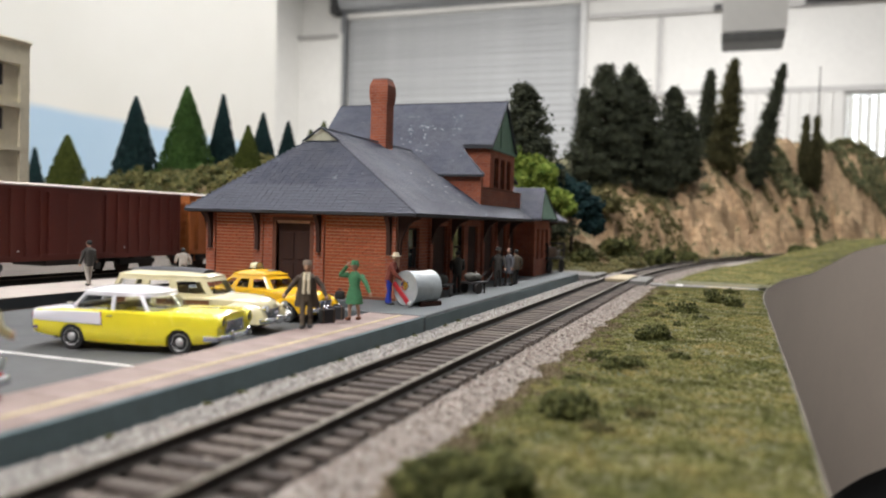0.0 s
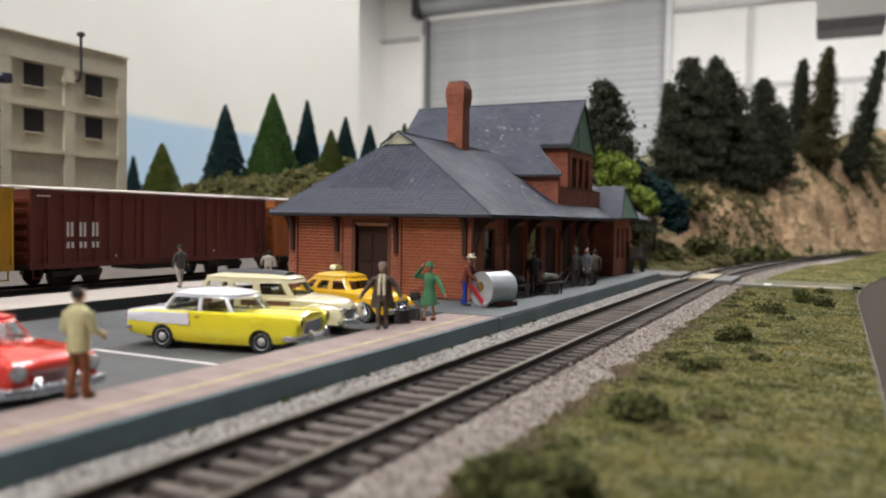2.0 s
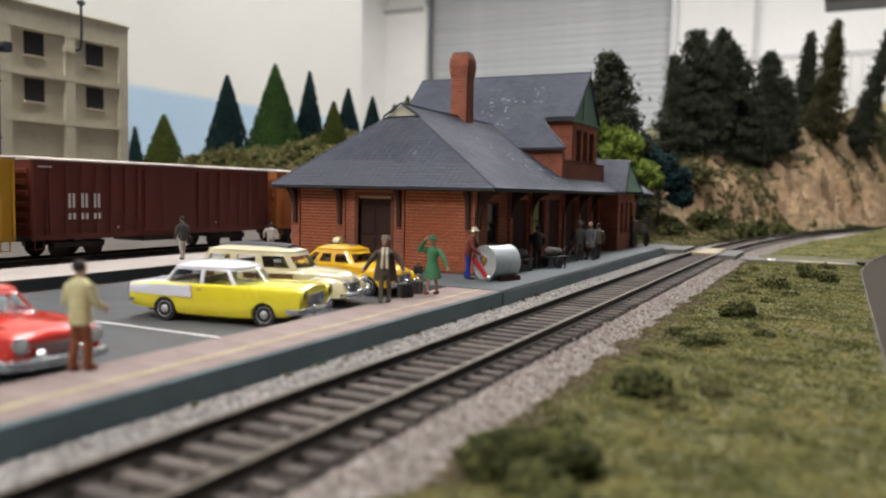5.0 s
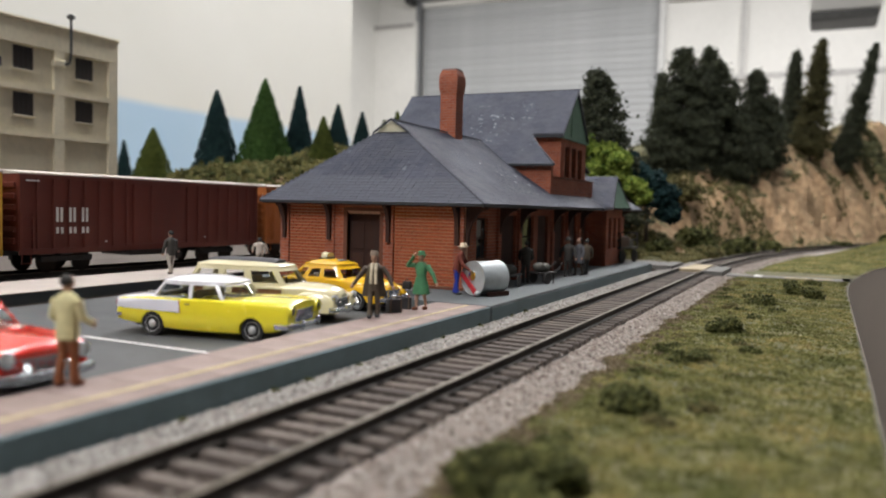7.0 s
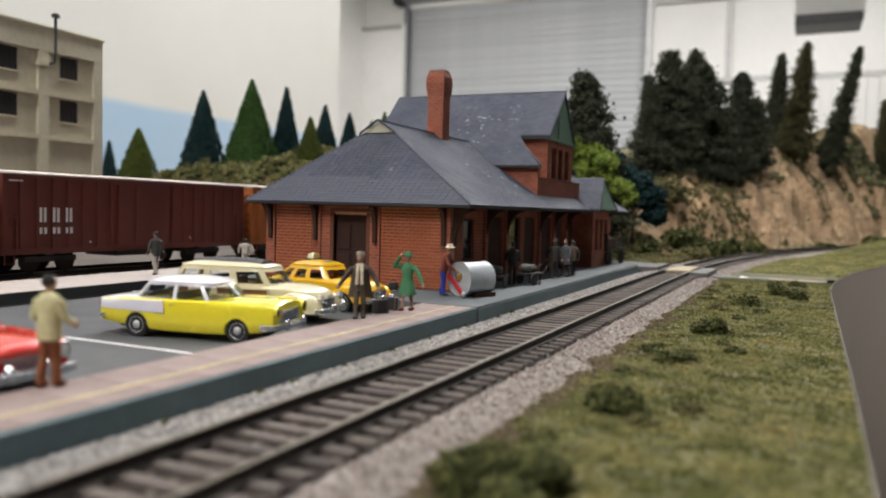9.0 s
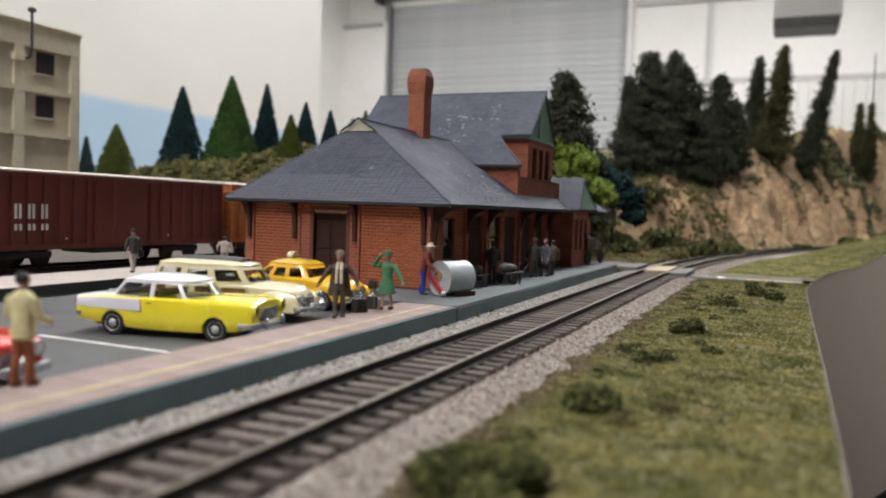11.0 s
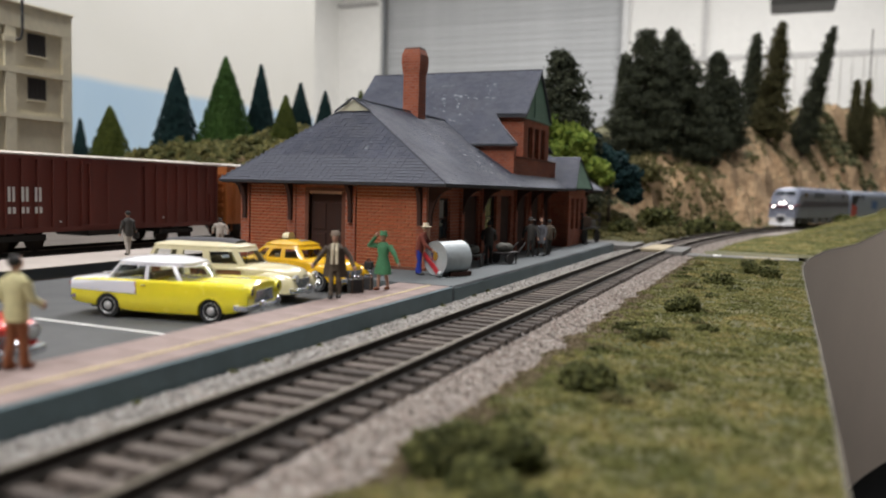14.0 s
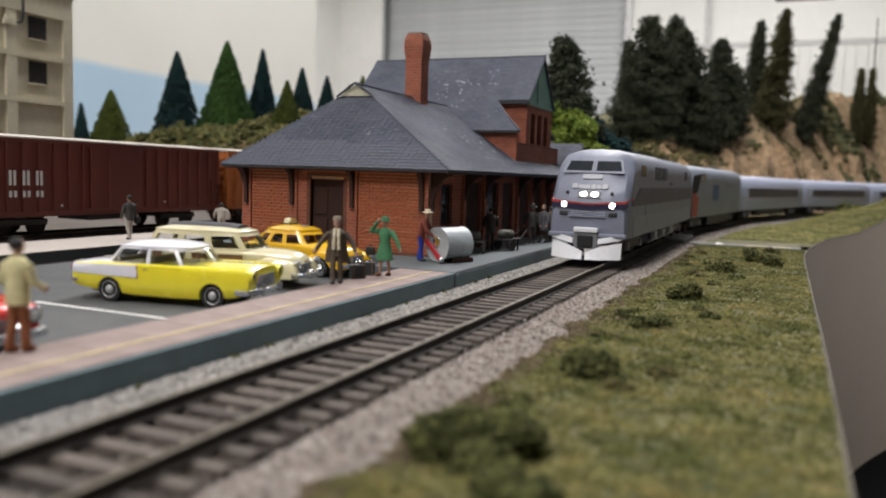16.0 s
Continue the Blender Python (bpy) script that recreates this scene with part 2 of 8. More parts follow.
HOODGREY = surface("steel hood", (0.30, 0.31, 0.32), 0.35, 0.7, wide=0.03, fine=0.5, vary=0.1)
TRIMDARK = surface("dark steel", (0.05, 0.05, 0.05), 0.6, 0.3, vary=0.2)
# floor tone raised to bounce light up onto the fascia
FLOORGREY = surface("concrete floor", (0.34, 0.33, 0.31), 0.6, wide=0.02, fine=0.4, vary=0.15)
FASCIA = surface("grey-brown fascia board", (0.60, 0.505, 0.415), 0.6, wide=0.05, fine=1.5, vary=0.06)
BLACKCLOTH = surface("black skirt", (0.008, 0.008, 0.008), 0.9, vary=0.2)
GLASSDARK = glass_like("dark glazing")
GLASS = clear_glass("car glass")
CHROME = surface("chrome", (0.75, 0.75, 0.76), 0.18, 1.0, vary=0.05)
STEEL = surface("galvanised steel", (0.55, 0.58, 0.59), 0.38, 0.75, wide=1.2, fine=6, vary=0.12)
RUBBER = surface("tyre rubber", (0.014, 0.014, 0.014), 0.75, vary=0.2)


# ---- mesh tools, in prototype metres ----
def box(bm, x0, x1, y0, y1, z0, z1, bevel=0.0):
    verts = [bm.verts.new((x, y, z)) for z in (z0, z1) for x, y in ((x0, y0), (x1, y0), (x1, y1), (x0, y1))]
    quads = ((3, 2, 1, 0), (4, 5, 6, 7), (0, 1, 5, 4), (1, 2, 6, 5), (2, 3, 7, 6), (3, 0, 4, 7))
    faces = [bm.faces.new([verts[k] for k in q]) for q in quads]
    if bevel:
        edges = list({e for f in faces for e in f.edges})
        bmesh.ops.bevel(bm, geom=edges, offset=bevel, segments=2, affect="EDGES", profile=0.5)
    return bm


def boxes(*rows, bevel=0.0):
    bm = bmesh.new()
    for r in rows:
        box(bm, *r, bevel=bevel)
    return bm


def prism(bm, outline, axis, a, b):
    """Outline of 2D points, pushed along an axis from a to b. Points are the other two axes in order."""
    def place(p, d):
        q = list(p)
        q.insert(axis, d)
        return bm.verts.new(q)
    lo, hi = [place(p, a) for p in outline], [place(p, b) for p in outline]
    n = len(outline)
    bm.faces.new(lo[::-1])
    bm.faces.new(hi)
    for k in range(n):
        bm.faces.new((lo[k], lo[(k + 1) % n], hi[(k + 1) % n], hi[k]))
    bmesh.ops.recalc_face_normals(bm, faces=bm.faces)
    return bm


def loft(bm, rings, caps=True, closed=True):
    """Skin over rings of 3D points, all of one length."""
    made = [[bm.verts.new(p) for p in ring] for ring in rings]
    n = len(made[0])
    for a, b in zip(made, made[1:]):
        for k in range(n if closed else n - 1):
            bm.faces.new((a[k], a[(k + 1) % n], b[(k + 1) % n], b[k]))
    if caps and closed:
        bm.faces.new(made[0][::-1])
        bm.faces.new(made[-1])
    bmesh.ops.recalc_face_normals(bm, faces=bm.faces)
    return bm


def circle(r, n, x=0.0, y=0.0):
    return [(x + r * math.cos(2 * math.pi * k / n), y + r * math.sin(2 * math.pi * k / n)) for k in range(n)]


def rod(bm, a, b, r, r2=None, n=8):
    """A round bar from a to b."""
    a, b = Vector(a), Vector(b)
    turn = (b - a).to_track_quat("Z", "Y").to_matrix()
    r2 = r if r2 is None else r2
    ring = lambda c, rr: [c + turn @ Vector((x, y, 0)) for x, y in circle(rr, n)]
    return loft(bm, [ring(a, r), ring(b, r2)])


def lathe(bm, profile, n=16, axis=2, centre=(0, 0, 0)):
    """Profile of (radius, height) turned round an axis."""
    rings = []
    for r, h in profile:
        ring = []
        for x, y in circle(max(r, 1e-4), n):
            p = [x, y]
            p.insert(axis, h)
            ring.append(tuple(p[k] + centre[k] for k in range(3)))
        rings.append(ring)
    return loft(bm, rings)


def ball(bm, centre, r, squash=(1, 1, 1), sub=2, rough=0.0, freq=1.0):
    got = bmesh.ops.create_icosphere(bm, subdivisions=sub, radius=1.0)
    for v in got["verts"]:
        k = 1 + rough * noise.noise(v.co * freq + Vector(centre) * 3)
        v.co = Vector(centre) + Vector(v.co[i] * squash[i] * r * k for i in range(3))
    return bm


def mesh_of(bm, name, smooth=False):
    bm.transform(Matrix.Scale(S, 4))
    data = bpy.data.meshes.new(name)
    bm.to_mesh(data)
    bm.free()
    if smooth:
        for p in data.polygons:
            p.use_smooth = True
        data.set_sharp_from_angle(angle=radians(38))
    return data


def at(x, y, z, rz=0.0, rx=0.0, ry=0.0):
    return pose(x * S, y * S, z * S, rx, ry, rz)


def thing(name, label, category, m=None, group=""):
    ob = new(name)
    ob.empty_display_size = 0.01
    ob.matrix_basis = m or Matrix()
    return tagged(ob, label, category, group)


def part(name, bm, material, parent=None, label="", m=None, smooth=False):
    data = bm if isinstance(bm, bpy.types.Mesh) else mesh_of(bm, name, smooth)
    if not data.materials:
        data.materials.append(material)
    ob = new(name, data)
    if parent:
        ob.parent = parent
    ob.matrix_basis = m or Matrix()
    return tagged(ob, label)


def structure(name, bm, material, label, category="", m=None, smooth=False):
    return tagged(part(name, bm, material, None, label, m, smooth), category=category, kind="structure")


def soup(name, verts, faces, material, label, category, parent=None):
    """One joined mesh of very many small pieces, kind stuff."""
    data = bpy.data.meshes.new(name)
    data.from_pydata((np.asarray(verts) * S).tolist(), [], faces)
    data.materials.append(material)
    ob = new(name, data)
    if parent:
        ob.parent = parent
        return ob
    return tagged(ob, label, category, kind="stuff")


OCTA = np.array([(1, 0, 0), (-1, 0, 0), (0, 1, 0), (0, -1, 0), (0, 0, 1), (0, 0, -1)], float)
OCTA_F = np.array([(0, 2, 4), (2, 1, 4), (1, 3, 4), (3, 0, 4), (2, 0, 5), (1, 2, 5), (3, 1, 5), (0, 3, 5)])
TETRA = np.array([(1, 0, -0.5), (-0.5, 0.87, -0.5), (-0.5, -0.87, -0.5), (0, 0, 0.9)])
TETRA_F = np.array([(0, 1, 3), (1, 2, 3), (2, 0, 3), (0, 2, 1)])


def bits(points, size, rng, shape="octa", flat=1.0, spread=0.5):
    """Many small irregular pieces at the points. Returns vertices and faces."""
    v0, f0 = (OCTA, OCTA_F) if shape == "octa" else (TETRA, TETRA_F)
    n = len(points)
    size = np.asarray(size) * rng.uniform(1 - spread, 1 + spread, n)
    jit = v0[None] * rng.uniform(0.55, 1.35, (n, len(v0), 1))
    q = rng.normal(size=(n, 4))
    q /= np.linalg.norm(q, axis=1)[:, None]
    w, x, y, z = q.T
    rot = np.stack([1 - 2 * (y * y + z * z), 2 * (x * y - z * w), 2 * (x * z + y * w), 2 * (x * y + z * w), 1 - 2 * (x * x + z * z),
                    2 * (y * z - x * w), 2 * (x * z - y * w), 2 * (y * z + x * w), 1 - 2 * (x * x + y * y)], 1).reshape(n, 3, 3)
    out = np.einsum("nij,nkj->nki", rot, jit) * size[:, None, None]
    out[:, :, 2] *= flat
    verts = (out + np.asarray(points)[:, None]).reshape(-1, 3)
    faces = (f0[None] + (np.arange(n) * len(v0))[:, None, None]).reshape(-1, 3)
    return verts, faces.tolist()


# ---- the line of the main track: straight, then a broad curve ----
CURVE_Y, CURVE_R = 42.0, 200.0


def line(s, off=0.0):
    """Place and heading (radians to the right) at s metres along the track, off metres to its right."""
    a = max(0.0, (s - CURVE_Y) / CURVE_R)
    x, y = (0.0, s) if s < CURVE_Y else (CURVE_R * (1 - math.cos(a)), CURVE_Y + CURVE_R * math.sin(a))
    return x + off * math.cos(a), y - off * math.sin(a), a


def off_line(x, y):
    """Metres along the track and to its left of a place."""
    if y <= CURVE_Y:
        return y, -x
    dx, dy = CURVE_R - x, y - CURVE_Y
    return CURVE_Y + CURVE_R * math.atan2(dy, dx), math.hypot(dx, dy) - CURVE_R


# ---- the room ----
FLOOR_Z, CEIL_Z, DOOR_Y = -100.0, 296.0, 810.0


def build_room():
    structure("floor", boxes((-520, 620, -420, 830, FLOOR_Z - 10, FLOOR_Z)), FLOORGREY, "grey concrete workshop floor", "floor")
    structure("ceiling", boxes((-520, 620, -420, 830, CEIL_Z, CEIL_Z + 10)), CEILINGDIM, "unseen workshop ceiling, darkened to cut bounced light", "ceiling")
    structure("wall_west", boxes((-486, -476, -420, DOOR_Y, FLOOR_Z, CEIL_Z)), WALLWHITE, "white painted workshop wall", "wall")
    structure("wall_east", boxes((600, 610, -420, DOOR_Y, FLOOR_Z, CEIL_Z)), WALLBOUNCE, "unseen workshop wall, paled to bounce light", "wall")
    structure("wall_south", boxes((-486, 610, -420, -410, FLOOR_Z, CEIL_Z)), WALLBOUNCE, "unseen workshop wall, paled to bounce light", "wall")
    bm = boxes((-476, -418, DOOR_Y, DOOR_Y + 16, FLOOR_Z, CEIL_Z), (-149, 96, DOOR_Y, DOOR_Y + 16, FLOOR_Z, CEIL_Z), (-418, -149, DOOR_Y, DOOR_Y + 16, 232, CEIL_Z),
               (96, 176, DOOR_Y, DOOR_Y + 16, 134, CEIL_Z), (96, 176, DOOR_Y, DOOR_Y + 16, FLOOR_Z, 40), (176, 600, DOOR_Y, DOOR_Y + 16, FLOOR_Z, CEIL_Z))
    structure("wall_north", bm, WALLWHITE, "white painted wall with a roller door", "wall")
    structure("wall_backdrop", boxes((-114, -110, -120, 182, FLOOR_Z, CEIL_Z)), backdrop_paint(), "white partition painted pale blue low down", "wall")
    # wainscot step with its dark cap on both sides of the door
    trim = structure("trim", boxes((-476, -424, DOOR_Y - 7, DOOR_Y, FLOOR_Z, 214), (-424, -421, DOOR_Y - 9, DOOR_Y, FLOOR_Z, 214)), WALLWHITE, "white wall casing beside the roller door", "trim")
    structure("trim_cap", boxes((-476, -424, DOOR_Y - 11, DOOR_Y - 7.3, 209, 213)), surface("grey trim", (0.40, 0.39, 0.37), 0.7), "grey ledge on the white casing", "trim")
    grey = surface("pale grey trim", (0.50, 0.49, 0.47), 0.7)
    structure("trim_rail_upper", boxes((-140, 600, DOOR_Y - 5, DOOR_Y - 0.3, 213, 218)), grey, "grey wall rail", "trim")
    structure("trim_rail_lower", boxes((-140, 600, DOOR_Y - 5, DOOR_Y - 0.3, 133, 138)), grey, "grey wall rail", "trim")
    for x in (-72, 172):
        structure("trim_post", boxes((x, x + 4, DOOR_Y - 4, DOOR_Y - 0.3, 138.3, 212.7)), grey, "narrow upright wall batten", "trim")
    structure("pipe", boxes((-20, 10, DOOR_Y - 9, DOOR_Y - 5.3, 214, 219), (60, 160, DOOR_Y - 9, DOOR_Y - 5.3, 214.5, 219.5)), TRIMDARK, "dark conduit along the wall", "pipe")
    # window with blinds, daylight behind
    window = structure("window_1", boxes((96, 100, DOOR_Y + 2, DOOR_Y + 12, 40, 134), (172, 176, DOOR_Y + 2, DOOR_Y + 12, 40, 134), (100, 172, DOOR_Y + 2, DOOR_Y + 12, 130, 134), (100, 172, DOOR_Y + 2, DOOR_Y + 12, 40, 44)), WALLWHITE, "bright white window by daylight", "window")
    part("pane", boxes((100, 172, DOOR_Y + 8, DOOR_Y + 9, 44, 130)), glow("daylight pane", (0.9, 0.95, 1.0), 2.2), window)
    slat = mesh_of(boxes((-3.6, 3.6, -0.3, 0.3, 0, 84)), "slat")
    for k in range(7):
        part("slat", slat, WALLWHITE, window, m=at(103.5 + 7.5 * k, DOOR_Y + 4, 45, rz=30 if k < 5 else 80))
    # vertical blinds beside the window
    blind = thing("vertical_blind", "white vertical blinds on the wall", "blind", at(0, DOOR_Y - 8, 40))
    strip = mesh_of(boxes((-4.4, 4.4, -0.4, 0.4, 0, 92)), "strip")
    for k in range(15):
        part("strip", strip, WALLWHITE, blind, m=at(-40 + 9.4 * k, 0, 0, rz=14))
    # roller door
    door = structure("door_1", boxes((-424, -418, DOOR_Y - 4, DOOR_Y + 4, FLOOR_Z, 236)), HOODGREY, "closed grey steel roller door with a drum hood", "roller door")
    part("guide", boxes((-149, -143, DOOR_Y - 4, DOOR_Y + 4, FLOOR_Z, 236)), surface("white guide", (0.6, 0.6, 0.58), 0.5), door)
    prof = [(0.0, 0.0), (-0.45, 0.6), (-0.85, 2.3), (-0.85, 4.6), (-0.4, 6.4), (0.0, 7.05), (0.9, 7.05), (0.9, 0.0)]
    slat = mesh_of(prism(bmesh.new(), prof, 0, -134.0, 134.0), "slat")
    for k in range(47):
        part("slat", slat, DOORGREY, door, m=at(-283.5, DOOR_Y + 6, FLOOR_Z + 7.1 * k))
    part("hood", prism(bmesh.new(), [(DOOR_Y - 0.5 + 14 * math.sin(a), 252 + 15 * math.cos(a)) for a in [-k * math.pi / 14 for k in range(15)]], 0, -426, -139), HOODGREY, door, smooth=True)
    for x in (-432, -140):
        part("bracket", boxes((x, x + 8, DOOR_Y - 18, DOOR_Y, 234, 270), bevel=2), TRIMDARK, door)
    # hanging heater
    h = thing("unit_heater", "white ceiling-hung heater with a dark outlet", "heater", at(12, 500, 0))
    bm = bmesh.new()
    loft(bm, [[(-17, -14, 117.3), (18, -14, 117.3), (18, 14, 117.3), (-17, 14, 117.3)], [(-17, -14, 150), (19, -14, 150), (19, 14, 150), (-17, 14, 150)], [(-20, -17, 158), (22, -17, 158), (22, 17, 158), (-20, 17, 158)], [(-20, -17, 190), (22, -17, 190), (22, 17, 190), (-20, 17, 190)]])
    part("casing", bm, WALLWHITE, h)
    part("hood", boxes((-20.3, 22.3, -17.3, 17.3, 156, 189), bevel=1), surface("grey heater top", (0.34, 0.35, 0.36), 0.5, wide=0.03, fine=0.5, vary=0.06), h)
    part("outlet", boxes((-17, 17, -14.5, 13.5, 111.5, 117), bevel=1), surface("dark outlet", (0.10, 0.10, 0.095), 0.6), h)
    for x in (-16, 17):
        part("hanger", rod(bmesh.new(), (x, 0, 190), (x, 0, CEIL_Z), 0.8), TRIMDARK, h)


build_room()


# ---- the layout: bench, fascia, ground ----
EDGE_MARKS = ((7.7, -40), (7.75, 8), (7.85, 16), (7.9, 25), (7.95, 35), (7.98, 41), (8.2, 46.3), (8.9, 53), (10.4, 61.5), (13.1, 71.5), (16.4, 80), (21, 89), (29, 100), (41, 113), (58, 126), (90, 140), (140, 148), (400, 150))


def rounded_line(marks, parts):
    """Points along a smooth curve through the marks."""
    out = []
    for k in range(len(marks) - 1):
        p = [Vector(marks[min(max(k + d, 0), len(marks) - 1)]) for d in (-1, 0, 1, 2)]
        for j in range(parts):
            t = j / parts
            q = 0.5 * (2 * p[1] + (p[2] - p[0]) * t + (2 * p[0] - 5 * p[1] + 4 * p[2] - p[3]) * t * t + (3 * p[1] - p[0] - 3 * p[2] + p[3]) * t ** 3)
            out.append((q.x, q.y))
    return out + [marks[-1]]


EDGE = rounded_line(EDGE_MARKS[1:], 6)
EDGE = [EDGE_MARKS[0]] + EDGE


def edge_x(y):
    for (x0, y0), (x1, y1) in zip(EDGE, EDGE[1:]):
        if y0 <= y <= y1:
            return x0 + (x1 - x0) * (y - y0) / (y1 - y0)
    return EDGE[0][0] if y < 0 else 400.0


def hill_height(x, y):
    """Height of the scenery over the bench."""
    s, left = off_line(x, y)
    lump = noise.fractal(Vector((x * 0.11, y * 0.11, 3.1)), 1.0, 2.0, 5)
    crag = noise.fractal(Vector((x * 0.33, y * 0.33, 7.7)), 0.9, 2.1, 4)
    _, cells = noise.voronoi(Vector((x * 0.30, y * 0.30, 1.3)))
    facet = 0.55 * noise.cell(cells[0] * 3.7) + 1.2 * ((x * 0.30 - cells[0].x) * noise.cell(cells[0] * 5.1 + Vector((3, 1, 0))) + (y * 0.30 - cells[0].y) * noise.cell(cells[0] * 4.3 + Vector((0, 7, 2))))
    ridge = noise.ridged_multi_fractal(Vector((x * 0.16, y * 0.16, 2.2)), 0.8, 2.1, 4, 1.0, 2.0) - 1.0
    ease = lambda v, a, b: min(1.0, max(0.0, (v - a) / (b - a))) ** 2 * (3 - 2 * min(1.0, max(0.0, (v - a) / (b - a))))
    if left > 0:
        grow = ease(s, 53, 72)
        far, end = ease(s, 84, 114), ease(s, 112, 150)
        cliff = ease(left + 1.6 * crag, 3.0, 8.5 + 4 * (1 - ease(s, 66, 78))) * (5.0 + 2.6 * far)
        upper = ease(left, 7, 22 - 8 * far) * (3.2 + 2.6 * far + 5.0 * end) + 1.5 * ease(left, 14, 40)
        if x < -14:
            mound = ease(y, 50, 59) * ease(x, -64, -47) * (6.6 + 2.8 * ease(y, 60, 74))
            return -0.35 + max(0.0, mound + 0.8 * lump * ease(y, 50, 58)) * ease(-x, 14, 30) + (1 - ease(-x, 14, 30)) * max(0.0, grow * (cliff + upper))
        h = grow * (cliff + upper + 1.1 * lump * ease(left, 3, 8) + 0.7 * crag * ease(left, 2.8, 5) + 0.45 * ridge * ease(left, 3.0, 6.5) + 1.3 * facet * ease(left, 3.2, 5) * (1 - 0.6 * ease(left, 12, 20)))
        return -0.35 + max(0.0, h)
    inner = min(1.0, max(0.0, (-left - 3.0) / 7)) * ease(s, 68, 96)
    return -0.35 + inner * (2.5 + 0.4 * lump) + 0.07 * lump


def build_ground():
    # outline of the bench, followed by the fascia
    outline = [(x - 0.25, y + (0.25 if y > 46 else 0)) for x, y in EDGE] + [(400, 330), (-110, 330), (-110, -40)]
    bm = bmesh.new()
    prism(bm, outline, 2, -3.0, -0.6)
    structure("ground", bm, surface("bench top", (0.20, 0.17, 0.13), 0.9), "flat scenery base of the layout", "ground")
    bm = bmesh.new()
    rings = []
    for k, (x, y) in enumerate(EDGE):
        a, b = Vector(EDGE[max(0, k - 1)]), Vector(EDGE[min(len(EDGE) - 1, k + 1)])
        n = Vector(((b - a).y, -(b - a).x)).normalized()
        rings.append([(x + n.x * d, y + n.y * d, z) for d, z in ((-0.06, -20.8), (0.0, -20.8), (0.0, -0.04), (-0.02, 0.0), (-0.06, 0.0))])
    loft(bm, rings)
    top = lambda v: hill_height(v.co.x, v.co.y) + 0.03
    for v in bm.verts:
        if v.co.z > -1:
            v.co.z += max(0.0, top(v) + 0.32)
            v.co.z -= 0.30
    board = structure("fascia", bm, FASCIA, "smooth grey-brown fascia board along the layout edge", "fascia", smooth=True)
    # upward and inner faces coloured darker, to dull the light on the rim
    board.data.materials.append(surface("darkened fascia rim", (0.13, 0.115, 0.085), 0.9, vary=0.3))
    for p in board.data.polygons:
        if p.normal.z > 0.35 or (p.normal.x < -0.3 and p.center.y < 60 * S):
            p.material_index = 1
    bm = bmesh.new()
    loft(bm, [[(x - 1.0, y + 0.6, z) for z in (FLOOR_Z, -20.9)] + [(x - 1.6, y + 1.0, z) for z in (-20.9, FLOOR_Z)] for x, y in EDGE])
    structure("skirt", bm, BLACKCLOTH, "black cloth under the layout", "skirt")
    # scenery skin: hill beyond the track and the low bank inside the curve
    xs = np.concatenate([np.arange(-80, -24, 2.0), np.arange(-24, 46, 0.45), np.arange(42, 130, 2.5)])
    ys = np.concatenate([np.arange(51, 152, 0.48), np.arange(150, 240, 2.5)])
    grid = {}
    bm = bmesh.new()
    for i, x in enumerate(xs):
        for j, y in enumerate(ys):
            if x <= edge_x(y) + 0.3:
                grid[i, j] = bm.verts.new((min(x, edge_x(y) + 0.02), y, hill_height(x, y)))
    for i, j in list(grid):
        q = [grid.get(k) for k in ((i, j), (i + 1, j), (i + 1, j + 1), (i, j + 1))]
        if all(q):
            bm.faces.new(q)
    for v in bm.verts:
        s, left = off_line(v.co.x, v.co.y)
        if abs(left) < 2.6:
            v.co.z = -0.5
    structure("hill", bm, HILL, "tan plaster rock face with olive turf", "hill", smooth=False)


build_ground()


